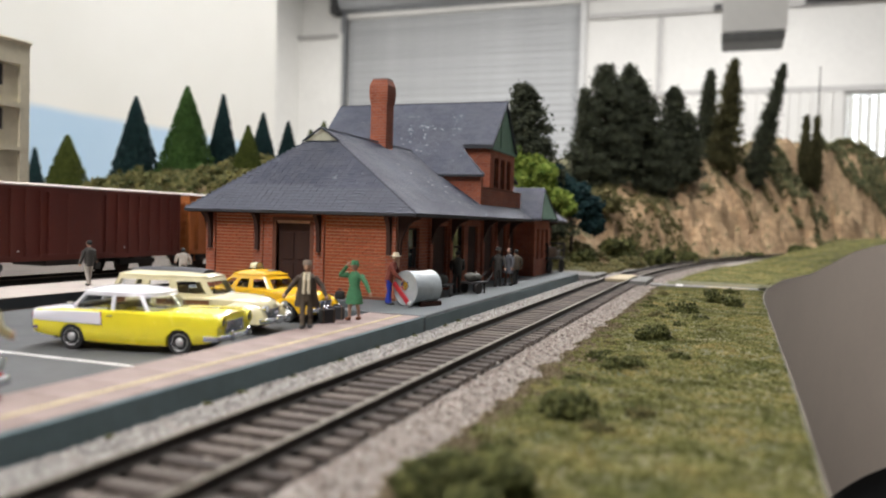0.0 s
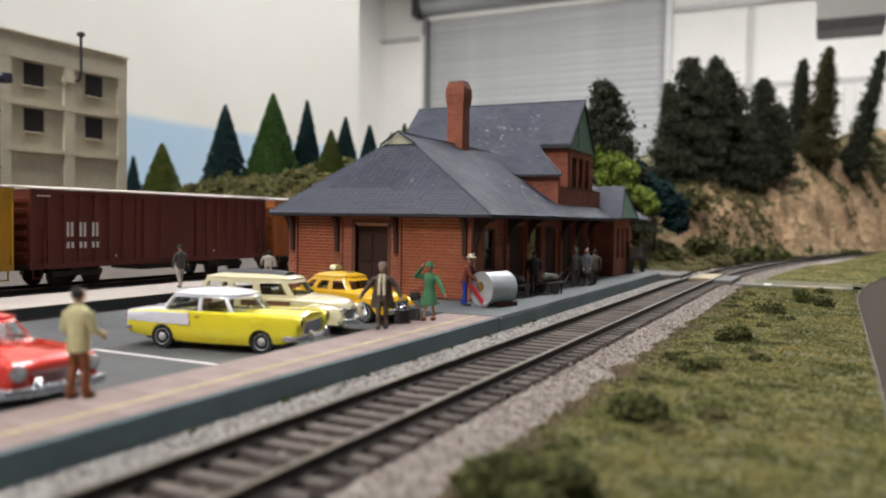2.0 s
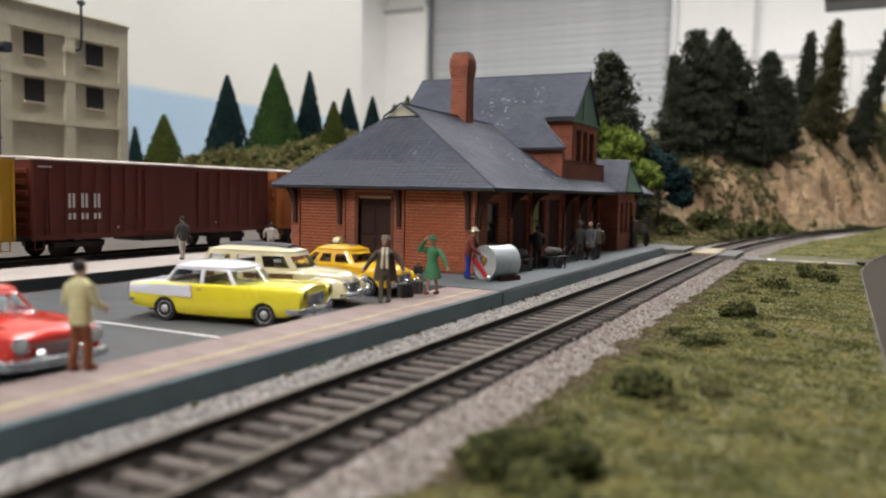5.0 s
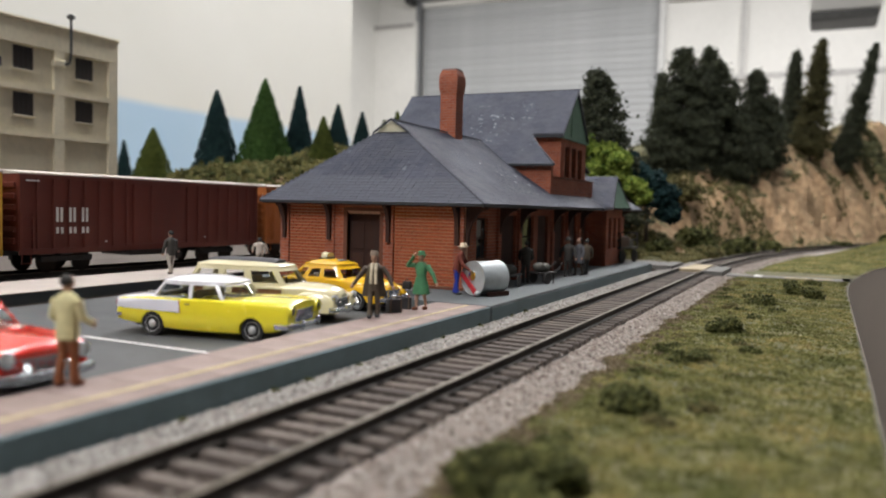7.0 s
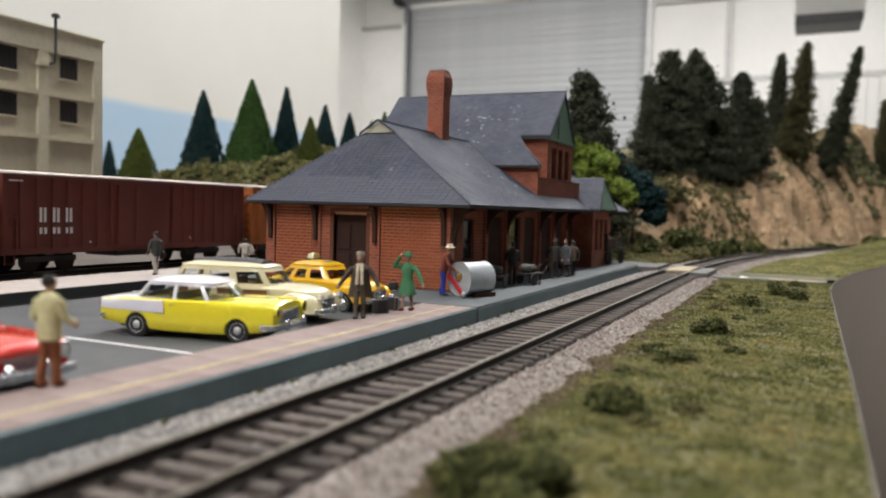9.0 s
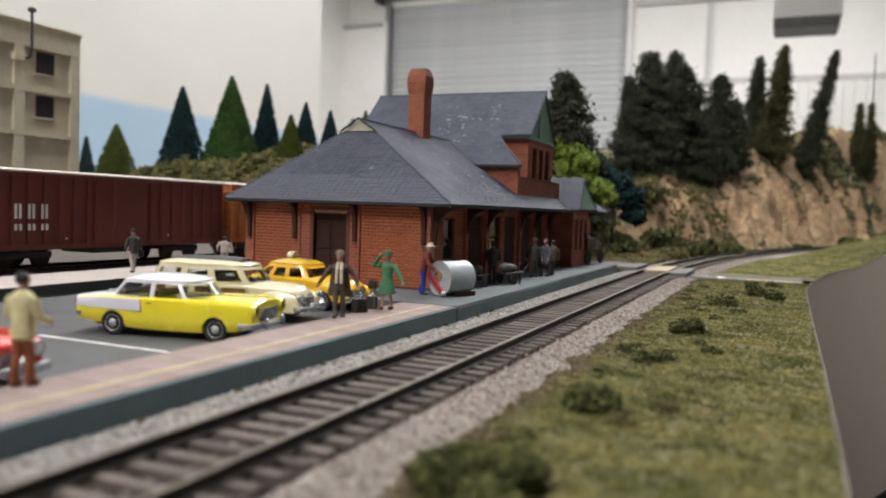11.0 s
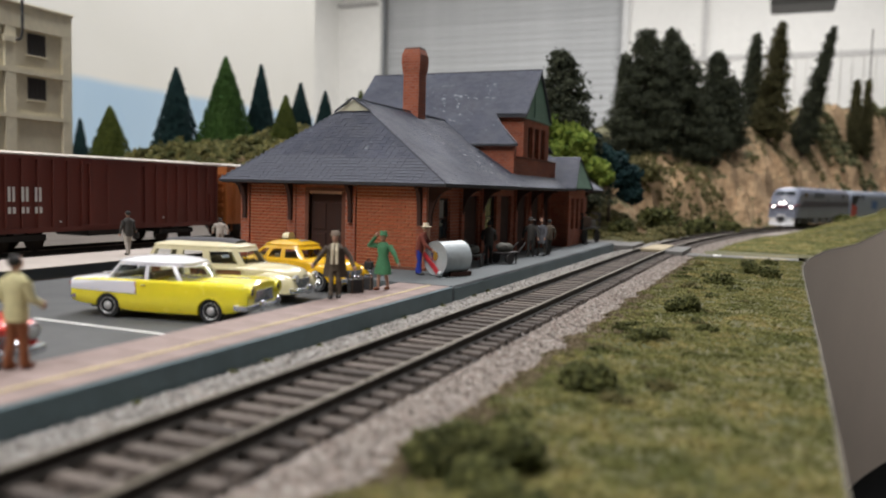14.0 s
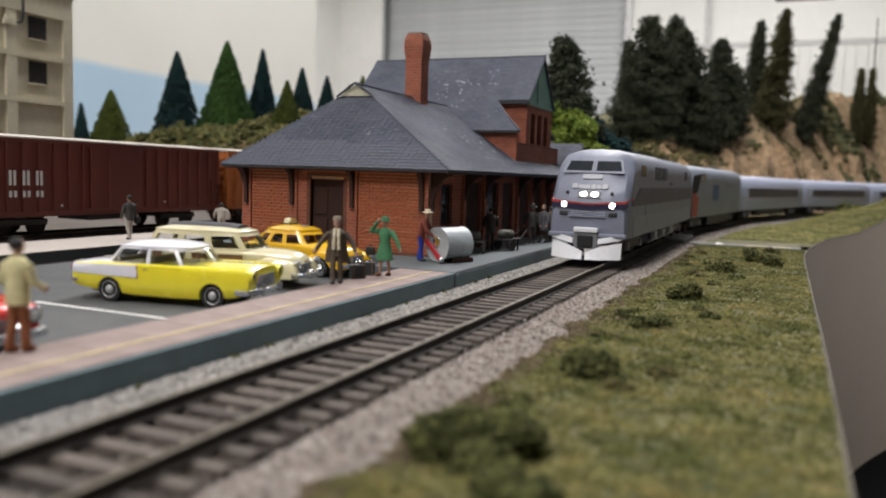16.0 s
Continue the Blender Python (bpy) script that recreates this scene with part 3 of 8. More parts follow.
# ---- main track ----
def build_track():
    rng = np.random.default_rng(5)
    # ballast shoulder, swept along the line
    prof = ((-2.48, -0.40), (-1.9, -0.34), (-1.38, -0.33), (1.38, -0.33), (1.75, -0.31), (2.15, -0.36), (2.75, -0.44), (3.5, -0.52))
    stations = [s for s in np.arange(-12, 42, 6)] + [s for s in np.arange(42, 520, 3)]
    bm = bmesh.new()
    loft(bm, [[(*line(s, o)[:2], z) for o, z in prof] for s in stations], closed=False)
    structure("ballast", bm, BALLAST, "pale pink-grey stone ballast bed", "ballast")
    bm = bmesh.new()
    loft(bm, [[(*line(s, o)[:2], z) for o, z in ((-1.42, -0.345), (-1.2, -0.305), (1.2, -0.305), (1.42, -0.345))] for s in stations], closed=False)
    structure("track_bed", bm, TRACKBED, "dark bed between the ties", "track bed")
    pts = []
    while len(pts) < 36000:
        s = 5 + 75 * rng.random() ** 1.7
        o = rng.uniform(-2.5, 3.15)
        if abs(o) < 1.36 and rng.random() < 0.97:
            continue
        z = float(np.interp(o, [p[0] for p in prof], [p[1] for p in prof]))
        x, y, _ = line(s, o)
        pts.append((x, y, z + 0.01))
    pts = np.array(pts)
    white = np.array([off_line(p[0], p[1])[1] > 1.3 for p in pts])
    v, f = bits(pts[~white], 0.044, rng, "octa")
    soup("ballast_stones", v, f, STONES, "loose pale grey and tan ballast stones", "gravel")
    v, f = bits(pts[white], 0.034, rng, "octa")
    soup("white_gravel", v, f, speckled("white gravel", [(0.08, 0.075, 0.07), (0.40, 0.38, 0.355), (0.50, 0.48, 0.45), (0.22, 0.205, 0.185), (0.58, 0.56, 0.53), (0.36, 0.335, 0.305)]), "fine white and grey gravel by the platform", "gravel")
    # brown crumbs between the ties
    crumbs = []
    for _ in range(9000):
        s, o = 6 + 45 * rng.random() ** 1.5, rng.uniform(-1.34, 1.34)
        x, y, _ = line(s, o)
        crumbs.append((x, y, -0.30 + 0.03 * rng.random()))
    v, f = bits(crumbs, 0.035, rng, "octa")
    soup("track_grit", v, f, speckled("dark grit", [(0.05, 0.04, 0.033), (0.12, 0.095, 0.08), (0.19, 0.155, 0.13), (0.085, 0.07, 0.058)]), "dark brown grit between the ties", "gravel")
    track = thing("railway_track", "steel rails on dark weathered wooden ties", "track")
    tagged(track, kind="structure")
    head = ((-0.032, 0.0), (0.032, 0.0), (0.038, -0.008), (-0.038, -0.008))
    web = ((-0.045, -0.0085), (0.045, -0.0085), (0.045, -0.06), (0.022, -0.075), (0.02, -0.17), (0.085, -0.185), (0.085, -0.21), (-0.085, -0.21), (-0.085, -0.185), (-0.02, -0.17), (-0.022, -0.075), (-0.045, -0.06))
    rails = [s for s in np.arange(-12, 42, 9)] + [s for s in np.arange(42, 520, 2.5)]
    for side in (-0.7575, 0.7575):
        for name, shape, mat in (("rail", web, RAILSIDE), ("rail_head", head, RAILTOP)):
            bm = bmesh.new()
            loft(bm, [[(*line(s, side + o)[:2], z) for o, z in shape] for s in rails])
            part(name, bm, mat, track)
    # weathered ties, six shapes in turn
    variants = []
    for k in range(6):
        j = lambda a: rng.uniform(-a, a)
        bm = bmesh.new()
        box(bm, -1.28 + j(0.04), 1.28 + j(0.04), -0.104 + j(0.012), 0.104 + j(0.012), -0.40, -0.208 + j(0.008), bevel=0.02)
        variants.append(mesh_of(bm, "tie"))
        variants[-1].materials.append(TIE)
    s, n = 1.0, 0
    while n < 230:
        x, y, a = line(s)
        part("tie", variants[n % 6], TIE, track, m=at(x, y, 0, rz=-math.degrees(a) + rng.uniform(-1, 1)))
        s += 0.545
        n += 1
    # tie plates and spikes as small blocks by the rails
    plate = mesh_of(boxes((-0.14, 0.14, -0.09, 0.09, -0.206, -0.192)), "tie_plate")
    plate.materials.append(RAILSIDE)
    s = 1.0
    for n in range(100):
        for side in (-0.7575, 0.7575):
            part("tie_plate", plate, RAILSIDE, track, m=at(side, s, 0))
        s += 0.545


build_track()


# ---- back track, platforms, parking place ----
def build_yard():
    structure("parking_ground", boxes((-16.5, -4.4, -14, 25.6, -0.59, -0.35)), ASPHALT, "worn grey asphalt parking place", "parking place")
    structure("yard_ground", boxes((-40, -16.4, -20, 60, -0.59, -0.30), (-15.5, -2.6, 49.5, 60, -0.59, -0.28)), surface("yard dirt", (0.11, 0.092, 0.078), 0.9, wide=0.3, fine=4, vary=0.2, depth=0.03), "pale dusty yard ground", "ground")
    for y0 in (13.95,):
        structure("line_marking", boxes((-10.2, -5.6, y0 - 0.06, y0 + 0.06, -0.35, -0.338)), WHITELINE, "worn white parking line", "line marking")
    # near platform: pavers with dark joints, blue-grey side wall, yellow line
    plat = structure("platform", boxes((-4.42, -2.58, -14, 22.78, -0.42, 0.06)), PLATSIDE, "low platform with brown paver top and blue-grey edge", "platform")
    part("kerb", boxes((-2.62, -2.52, -14, 22.78, -0.40, 0.085), bevel=0.02), PLATSIDE, plat)
    slab = mesh_of(boxes((-0.895, 0.895, -0.595, 0.595, 0.0, 0.04), bevel=0.012), "paver")
    slab.materials.append(PLATTOP)
    for k in range(30):
        part("paver", slab, PLATTOP, plat, m=at(-3.53, 22.17 - 1.2 * k, 0.0601))
    part("yellow_line", boxes((-3.30, -3.19, -14, 22.6, 0.1, 0.112)), YELLOWLINE, plat)
    # station platform
    bm = bmesh.new()
    prism(bm, [(-2.52, 22.83), (-2.52, 48.6), (-2.9, 49.2), (-15.0, 49.2), (-15.0, 25.3), (-5.9, 25.3), (-5.6, 22.83)], 2, -0.42, 0.10)
    bmesh.ops.bevel(bm, geom=[e for e in bm.edges if all(v.co.z > 0 for v in e.verts)], offset=0.04, segments=2, affect="EDGES")
    sp = structure("station_platform", bm, CONCRETE, "grey concrete station platform", "platform")
    part("side_wall", boxes((-2.56, -2.50, 22.9, 48.6, -0.44, 0.03)), PLATSIDE, sp)
    # far walk beside the yard track
    # the edge wall's shade is put into its dark colour
    walk_ = structure("pavement", boxes((-19.8, -16.45, -20, 46, -0.5, 0.06)), surface("kerb wall in shade", (0.05, 0.058, 0.062), 0.8), "pale concrete walk, its edge wall coloured dark for shade", "pavement")
    part("top_slab", boxes((-19.8, -16.42, -20, 46, 0.06, 0.10), bevel=0.01), WALKTOP, walk_)
    # yard track
    bed = structure("yard_ballast", boxes((-25.6, -20.4, -20, 60, -0.4, -0.14)), surface("dark yard ballast", (0.07, 0.06, 0.052), 0.95, wide=0.8, fine=9, vary=0.35, depth=0.05), "dark yard track bed", "ballast")
    yard = thing("yard_track", "second track with steel rails on ties", "track", at(-23.1, 0, 0.1))
    tagged(yard, kind="structure")
    for side in (-0.7575, 0.7575):
        part("rail", boxes((side - 0.05, side + 0.05, -20, 60, -0.21, -0.04)), RAILSIDE, yard)
        part("rail_head", boxes((side - 0.04, side + 0.04, -20, 60, -0.0395, 0.0)), RAILTOP, yard)
    tie = mesh_of(boxes((-1.25, 1.25, -0.12, 0.12, -0.36, -0.2), bevel=0.015), "tie")
    tie.materials.append(TIE)
    for k in range(62):
        part("tie", tie, TIE, yard, m=at(0, 12 + 0.6 * k, 0))
    # road crossing at the far end of the straight
    road = structure("road", boxes((1.9, 7.9, 47.0, 48.7, -0.5, -0.26), (-12, -1.6, 50.0, 54.6, -0.5, -0.1)), ROAD, "pale grey road over the track", "road")
    part("crossing_panel", boxes((-0.66, 0.66, 47.2, 52.0, -0.2, -0.02), bevel=0.03), surface("buff crossing panel", (0.40, 0.33, 0.21), 0.8, wide=1, fine=6, vary=0.15), road)
    part("crossing_panel", boxes((0.86, 1.85, 46.2, 51.0, -0.3, -0.03), bevel=0.03), ROAD, road)
    part("yellow_line", boxes((5.0, 7.4, 47.25, 47.65, -0.26, -0.246)), YELLOWLINE, road)
    part("white_line", boxes((3.4, 3.8, 47.3, 48.6, -0.26, -0.246)), WHITELINE, road)


build_yard()


def bank_foot(y):
    """Where the grass gives way to the ballast."""
    return 2.6 + 0.5 * noise.noise(Vector((0, y * 0.9, 0))) + 0.22 * noise.noise(Vector((0, y * 4, 5)))


def build_turf():
    rng = np.random.default_rng(11)
    xs, ys = np.arange(2.3, 8.05, 0.16), np.arange(-4, 52, 0.3)
    bm = bmesh.new()
    grid = [[bm.verts.new((min(x, edge_x(y) - 0.07), y, -0.30 + 0.09 * noise.noise(Vector((x * 0.7, y * 0.7, 0))) + 0.05 * noise.noise(Vector((x * 2.3, y * 2.3, 4))) - 0.5 * max(0, bank_foot(y) + 0.1 - x)))
             for y in ys] for x in xs]
    for a, b in zip(grid, grid[1:]):
        for k in range(len(ys) - 1):
            bm.faces.new((a[k], b[k], b[k + 1], a[k + 1]))
    structure("grass_bank", bm, TURF, "green and straw scatter turf", "grass", smooth=True)
    pts = []
    while len(pts) < 80000:
        y = 5.5 + 42 * rng.random() ** 1.6
        x = rng.uniform(2.2, edge_x(y) - 0.1)
        edge = bank_foot(y) - 0.55 * rng.random() ** 2.5
        if x < edge or (46.9 < y < 48.8) or (rng.random() > 0.35 + 0.9 * abs(noise.noise(Vector((x * 1.3, y * 1.3, 9)))) * 2):
            continue
        pts.append((x, y, -0.29 + 0.09 * noise.noise(Vector((x * 0.7, y * 0.7, 0))) + 0.05 * noise.noise(Vector((x * 2.3, y * 2.3, 4))) - 0.5 * max(0, bank_foot(y) + 0.1 - x)))
    v, f = bits(pts, 0.034, rng, "tetra", spread=0.6)
    soup("grass", v, f, TURFBITS, "olive green scatter grass with straw flecks", "grass")
    pts = []
    for _ in range(9000):
        y = 6 + 40 * rng.random() ** 1.5
        x = bank_foot(y) + rng.normal() * 0.22 + 0.05
        pts.append((x, y, -0.33 + 0.05 * rng.random() - 0.4 * max(0.0, bank_foot(y) - x)))
    v, f = bits(pts, 0.040, rng, "octa", spread=0.6)
    soup("earth_crumbs", v, f, speckled("brown earth", [(0.07, 0.055, 0.03), (0.14, 0.105, 0.06), (0.20, 0.155, 0.10), (0.10, 0.09, 0.04)], scale=1.2), "brown earth and dry scraps along the ballast", "earth")


build_turf()


def clump(name, label, category, x, y, z, r, tall, seed, material, count=900, size=0.055, group="", lean=1.0):
    """A low bush: a few overlapping lobes of small pieces."""
    rng = np.random.default_rng(seed)
    lobes = [(rng.uniform(-0.6, 0.6) * r, rng.uniform(-0.45, 0.45) * r, rng.uniform(0.1, 0.55) * tall, rng.uniform(0.35, 0.65) * r) for _ in range(6)]
    pts = []
    for _ in range(count):
        cx, cy, cz, cr = lobes[rng.integers(len(lobes))]
        d = rng.normal(size=3)
        d /= np.linalg.norm(d)
        k = cr * rng.uniform(0.55, 1.05)
        pts.append((cx + d[0] * k, cy + d[1] * k, max(-0.03, cz + d[2] * k * tall / r)))
    v, f = bits(pts, size, rng, "octa", spread=0.6)
    data = bpy.data.meshes.new("foliage")
    data.from_pydata((v * S).tolist(), [], f)
    data.materials.append(material)
    ob = thing(name, label, category, at(x, y, z), group)
    part("foliage", data, material, ob)
    for k in range(4):
        cx, cy, cz, cr = lobes[k]
        part("twig", rod(bmesh.new(), (cx * 0.2, cy * 0.2, -0.1), (cx, cy, cz), 0.02 + 0.02 * r, 0.01, n=5), STRAW, ob)
    return ob


STRAW = surface("straw twig", (0.16, 0.115, 0.06), 0.9, vary=0.3)


def build_bushes():
    for k, (x, y, r, tall, n) in enumerate(((3.62, 8.9, 1.0, 0.64, 5600), (4.3, 7.9, 0.5, 0.34, 1600), (3.9, 13.6, 0.52, 0.46, 1800), (4.35, 13.5, 0.28, 0.14, 300), (4.15, 18.9, 0.5, 0.32, 1200), (4.35, 24.2, 0.6, 0.5, 1300), (4.7, 32.5, 0.6, 0.5, 700),
                                            (5.7, 38.0, 0.55, 0.6, 700), (5.6, 41.0, 0.45, 0.5, 500), (6.6, 37.0, 0.5, 0.45, 500), (6.4, 43.0, 0.5, 0.4, 400), (5.3, 21.0, 0.3, 0.18, 300), (4.9, 28.0, 0.3, 0.2, 300), (3.7, 10.8, 0.3, 0.12, 300), (5.4, 30.5, 0.3, 0.2, 250))):
        clump("bush", "low dark olive foam bush on the grass", "bush", x, y, -0.33, r, tall, 40 + k, BUSH, n, 0.045, "bushes on the grass bank")
    for k, (x, y, r) in enumerate(((2.95, 11.6, 0.22), (3.1, 14.4, 0.28), (2.9, 16.2, 0.2), (3.2, 17.6, 0.3), (3.1, 20.4, 0.25), (3.3, 22.6, 0.3), (3.4, 26.0, 0.3), (3.0, 12.9, 0.18), (4.6, 15.6, 0.2), (5.2, 17.8, 0.22), (5.0, 24.6, 0.25), (5.9, 27.5, 0.25), (4.0, 29.0, 0.3), (5.2, 35.0, 0.3))):
        clump("grass_tuft", "small brown and olive dry grass tuft", "grass tuft", x, y, -0.36, r, 0.13, 700 + k, HILLBITS, 260, 0.03, "dry tufts on the bank")
    rng = np.random.default_rng(97)
    for k in range(26):
        y = 11 + 33 * rng.random() ** 1.2
        x = bank_foot(y) + 0.3 + 2.6 * rng.random() ** 1.3
        r = rng.uniform(0.16, 0.34)
        clump("grass_tuft", "small dark olive foam tuft on the bank", "grass tuft", x, y, -0.36, r, r * rng.uniform(0.5, 0.9), 820 + k, BUSH if k % 3 else HILLBITS, 240, 0.034, "dry tufts on the bank")
    for k, (x, y) in enumerate(((-2.36, 9.4), (-2.34, 11.8), (-2.36, 14.7), (-2.33, 16.9), (-2.36, 19.0), (-2.34, 21.6), (-2.36, 24.3), (-2.34, 12.9), (-2.35, 25.6))):
        clump("weed", "tiny dark weed at the foot of the platform", "weed", x, y, -0.40, 0.09, 0.10, 80 + k, BUSH, 90, 0.028, "weeds by the platform")


build_bushes()


# ---- the station ----
def brick_pattern(name):
    n = Nodes(name)
    mapping = n.add("ShaderNodeMapping")
    mapping.inputs["Scale"].default_value = (1 / S,) * 3
    geo = n.coord.outputs["Object"]
    n.link(geo, mapping.inputs["Vector"])
    sep, join = n.add("ShaderNodeSeparateXYZ"), n.add("ShaderNodeCombineXYZ")
    n.link(mapping.outputs[0], sep.inputs[0])
    along = n.add("ShaderNodeMath")
    n.link(sep.outputs["X"], along.inputs[0])
    n.link(sep.outputs["Y"], along.inputs[1])
    n.link(along.outputs[0], join.inputs["X"])
    n.link(sep.outputs["Z"], join.inputs["Y"])
    tex = n.add("ShaderNodeTexBrick", Scale=1.0, Brick_Width=0.32, Row_Height=0.128, Mortar_Size=0.012, Bias=-0.1)
    tex.inputs["Color1"].default_value, tex.inputs["Color2"].default_value = (0.42, 0.112, 0.05, 1), (0.31, 0.075, 0.036, 1)
    tex.inputs["Mortar"].default_value = (0.36, 0.20, 0.15, 1)
    n.link(join.outputs[0], tex.inputs["Vector"])
    stain = n.ramp(n.noise(0.7), [(0.3, (0.72,) * 3), (0.7, (1.12,) * 3)])
    n.link(n.mix(1.0, tex.outputs["Color"], stain, "MULTIPLY"), n.bsdf.inputs["Base Color"])
    n.bsdf.inputs["Roughness"].default_value = 0.85
    n.bump(tex.outputs["Fac"], -0.02)
    return n.mat


BRICKWALL = brick_pattern("brick wall")
def slate_cover():
    """Slates of nearly one tone, with broad wear and a few gathered white flecks."""
    mat = speckled("slate cover", [(0.078, 0.086, 0.116), (0.088, 0.096, 0.128), (0.098, 0.106, 0.138), (0.084, 0.092, 0.122), (0.104, 0.112, 0.144), (0.092, 0.10, 0.132)], rough=0.62, scale=0.3)
    n = Nodes("slate cover", mat)
    old = n.bsdf.inputs["Base Color"].links[0].from_socket
    fleck = n.ramp(n.noise(3.4, 1.0, (1, 1, 2)), [(0.66, (0, 0, 0)), (0.70, (1, 1, 1))])
    where = n.ramp(n.noise(0.2, 1.0), [(0.54, (0, 0, 0)), (0.62, (1, 1, 1))])
    dusty = n.ramp(n.noise(0.9, 6.0), [(0.45, (0, 0, 0)), (0.8, (0.5, 0.5, 0.5))])
    grey = n.mix(dusty, old, (0.16, 0.165, 0.185))
    n.link(n.mix(n.mix(1.0, fleck, where, "MULTIPLY"), grey, (0.34, 0.36, 0.39)), n.bsdf.inputs["Base Color"])
    return mat


SLATES = slate_cover()


def roof_slope(eave_a, eave_b, inner, outline, row=0.145, wide=0.27):
    """Slates over a flat slope. eave_a to eave_b is the eave, inner a point up the slope, outline the slope's corners."""
    a, b, c = Vector(eave_a), Vector(eave_b), Vector(inner)
    e = (b - a).normalized()
    n = e.cross(c - a).normalized()
    if n.z < 0:
        n = -n
    u = n.cross(e)
    if (c - a).dot(u) < 0:
        u = -u
    poly = [((Vector(p) - a).dot(e), (Vector(p) - a).dot(u)) for p in outline]

    def span(h):
        hits = []
        for (x0, y0), (x1, y1) in zip(poly, poly[1:] + poly[:1]):
            if (y0 - h) * (y1 - h) < 0:
                hits.append(x0 + (x1 - x0) * (h - y0) / (y1 - y0))
        return (min(hits), max(hits)) if len(hits) > 1 else None

    slates, rng = [], random.Random(3)
    top, k = max(p[1] for p in poly), 0
    while k * row < top:
        got = span(k * row + 0.02)
        if got:
            x = got[0] - (wide / 2 if k % 2 else 0)
            while x < got[1]:
                x0, x1 = max(x, got[0]), min(x + wide - 0.012, got[1])
                if x1 - x0 > 0.04:
                    lo, hi = k * row - 0.02 + rng.uniform(-0.008, 0.008), min(k * row + row * 1.2, top)
                    t = 0.03 + rng.uniform(-0.006, 0.008)
                    slates.append([a + e * p + u * q + n * r for p, q, r in ((x0, lo, 0.012), (x1, lo, 0.012), (x1, hi, 0.002), (x0, hi, 0.002), (x0, lo, t + 0.012), (x1, lo, t + 0.012), (x1, hi, 0.014), (x0, hi, 0.014))])
                x += wide
        k += 1
    return slates


CUBE_F = ((3, 2, 1, 0), (4, 5, 6, 7), (0, 1, 5, 4), (1, 2, 6, 5), (2, 3, 7, 6), (3, 0, 4, 7))


def slates_mesh(slates, name, parent, single=0):
    verts = [p for s in slates[single:] for p in s]
    faces = [[8 * k + q for q in f] for k in range(len(slates) - single) for f in CUBE_F]
    ob = soup(name, [tuple(v) for v in verts], faces, SLATES, "", "", parent)
    tagged(ob, "worn blue-grey slates", kind="stuff")
    for s in slates[:single]:
        c = sum(s, Vector()) / 8
        data = bpy.data.meshes.new("slate")
        data.from_pydata([((p - c) * S)[:] for p in s], [], CUBE_F)
        part("slate", data, SLATE, parent, m=Matrix.Translation(c * S))


def slab(points, thick):
    """A flat roof board under a slope."""
    bm = bmesh.new()
    top = [Vector(p) for p in points]
    n = (top[1] - top[0]).cross(top[2] - top[0]).normalized()
    if n.z < 0:
        n = -n
    a, b = [bm.verts.new(p) for p in top], [bm.verts.new(p - n * thick) for p in top]
    bm.faces.new(a)
    bm.faces.new(b[::-1])
    for k in range(len(a)):
        j = (k + 1) % len(a)
        bm.faces.new((a[k], b[k], b[j], a[j]))
    bmesh.ops.recalc_face_normals(bm, faces=bm.faces)
    return bm


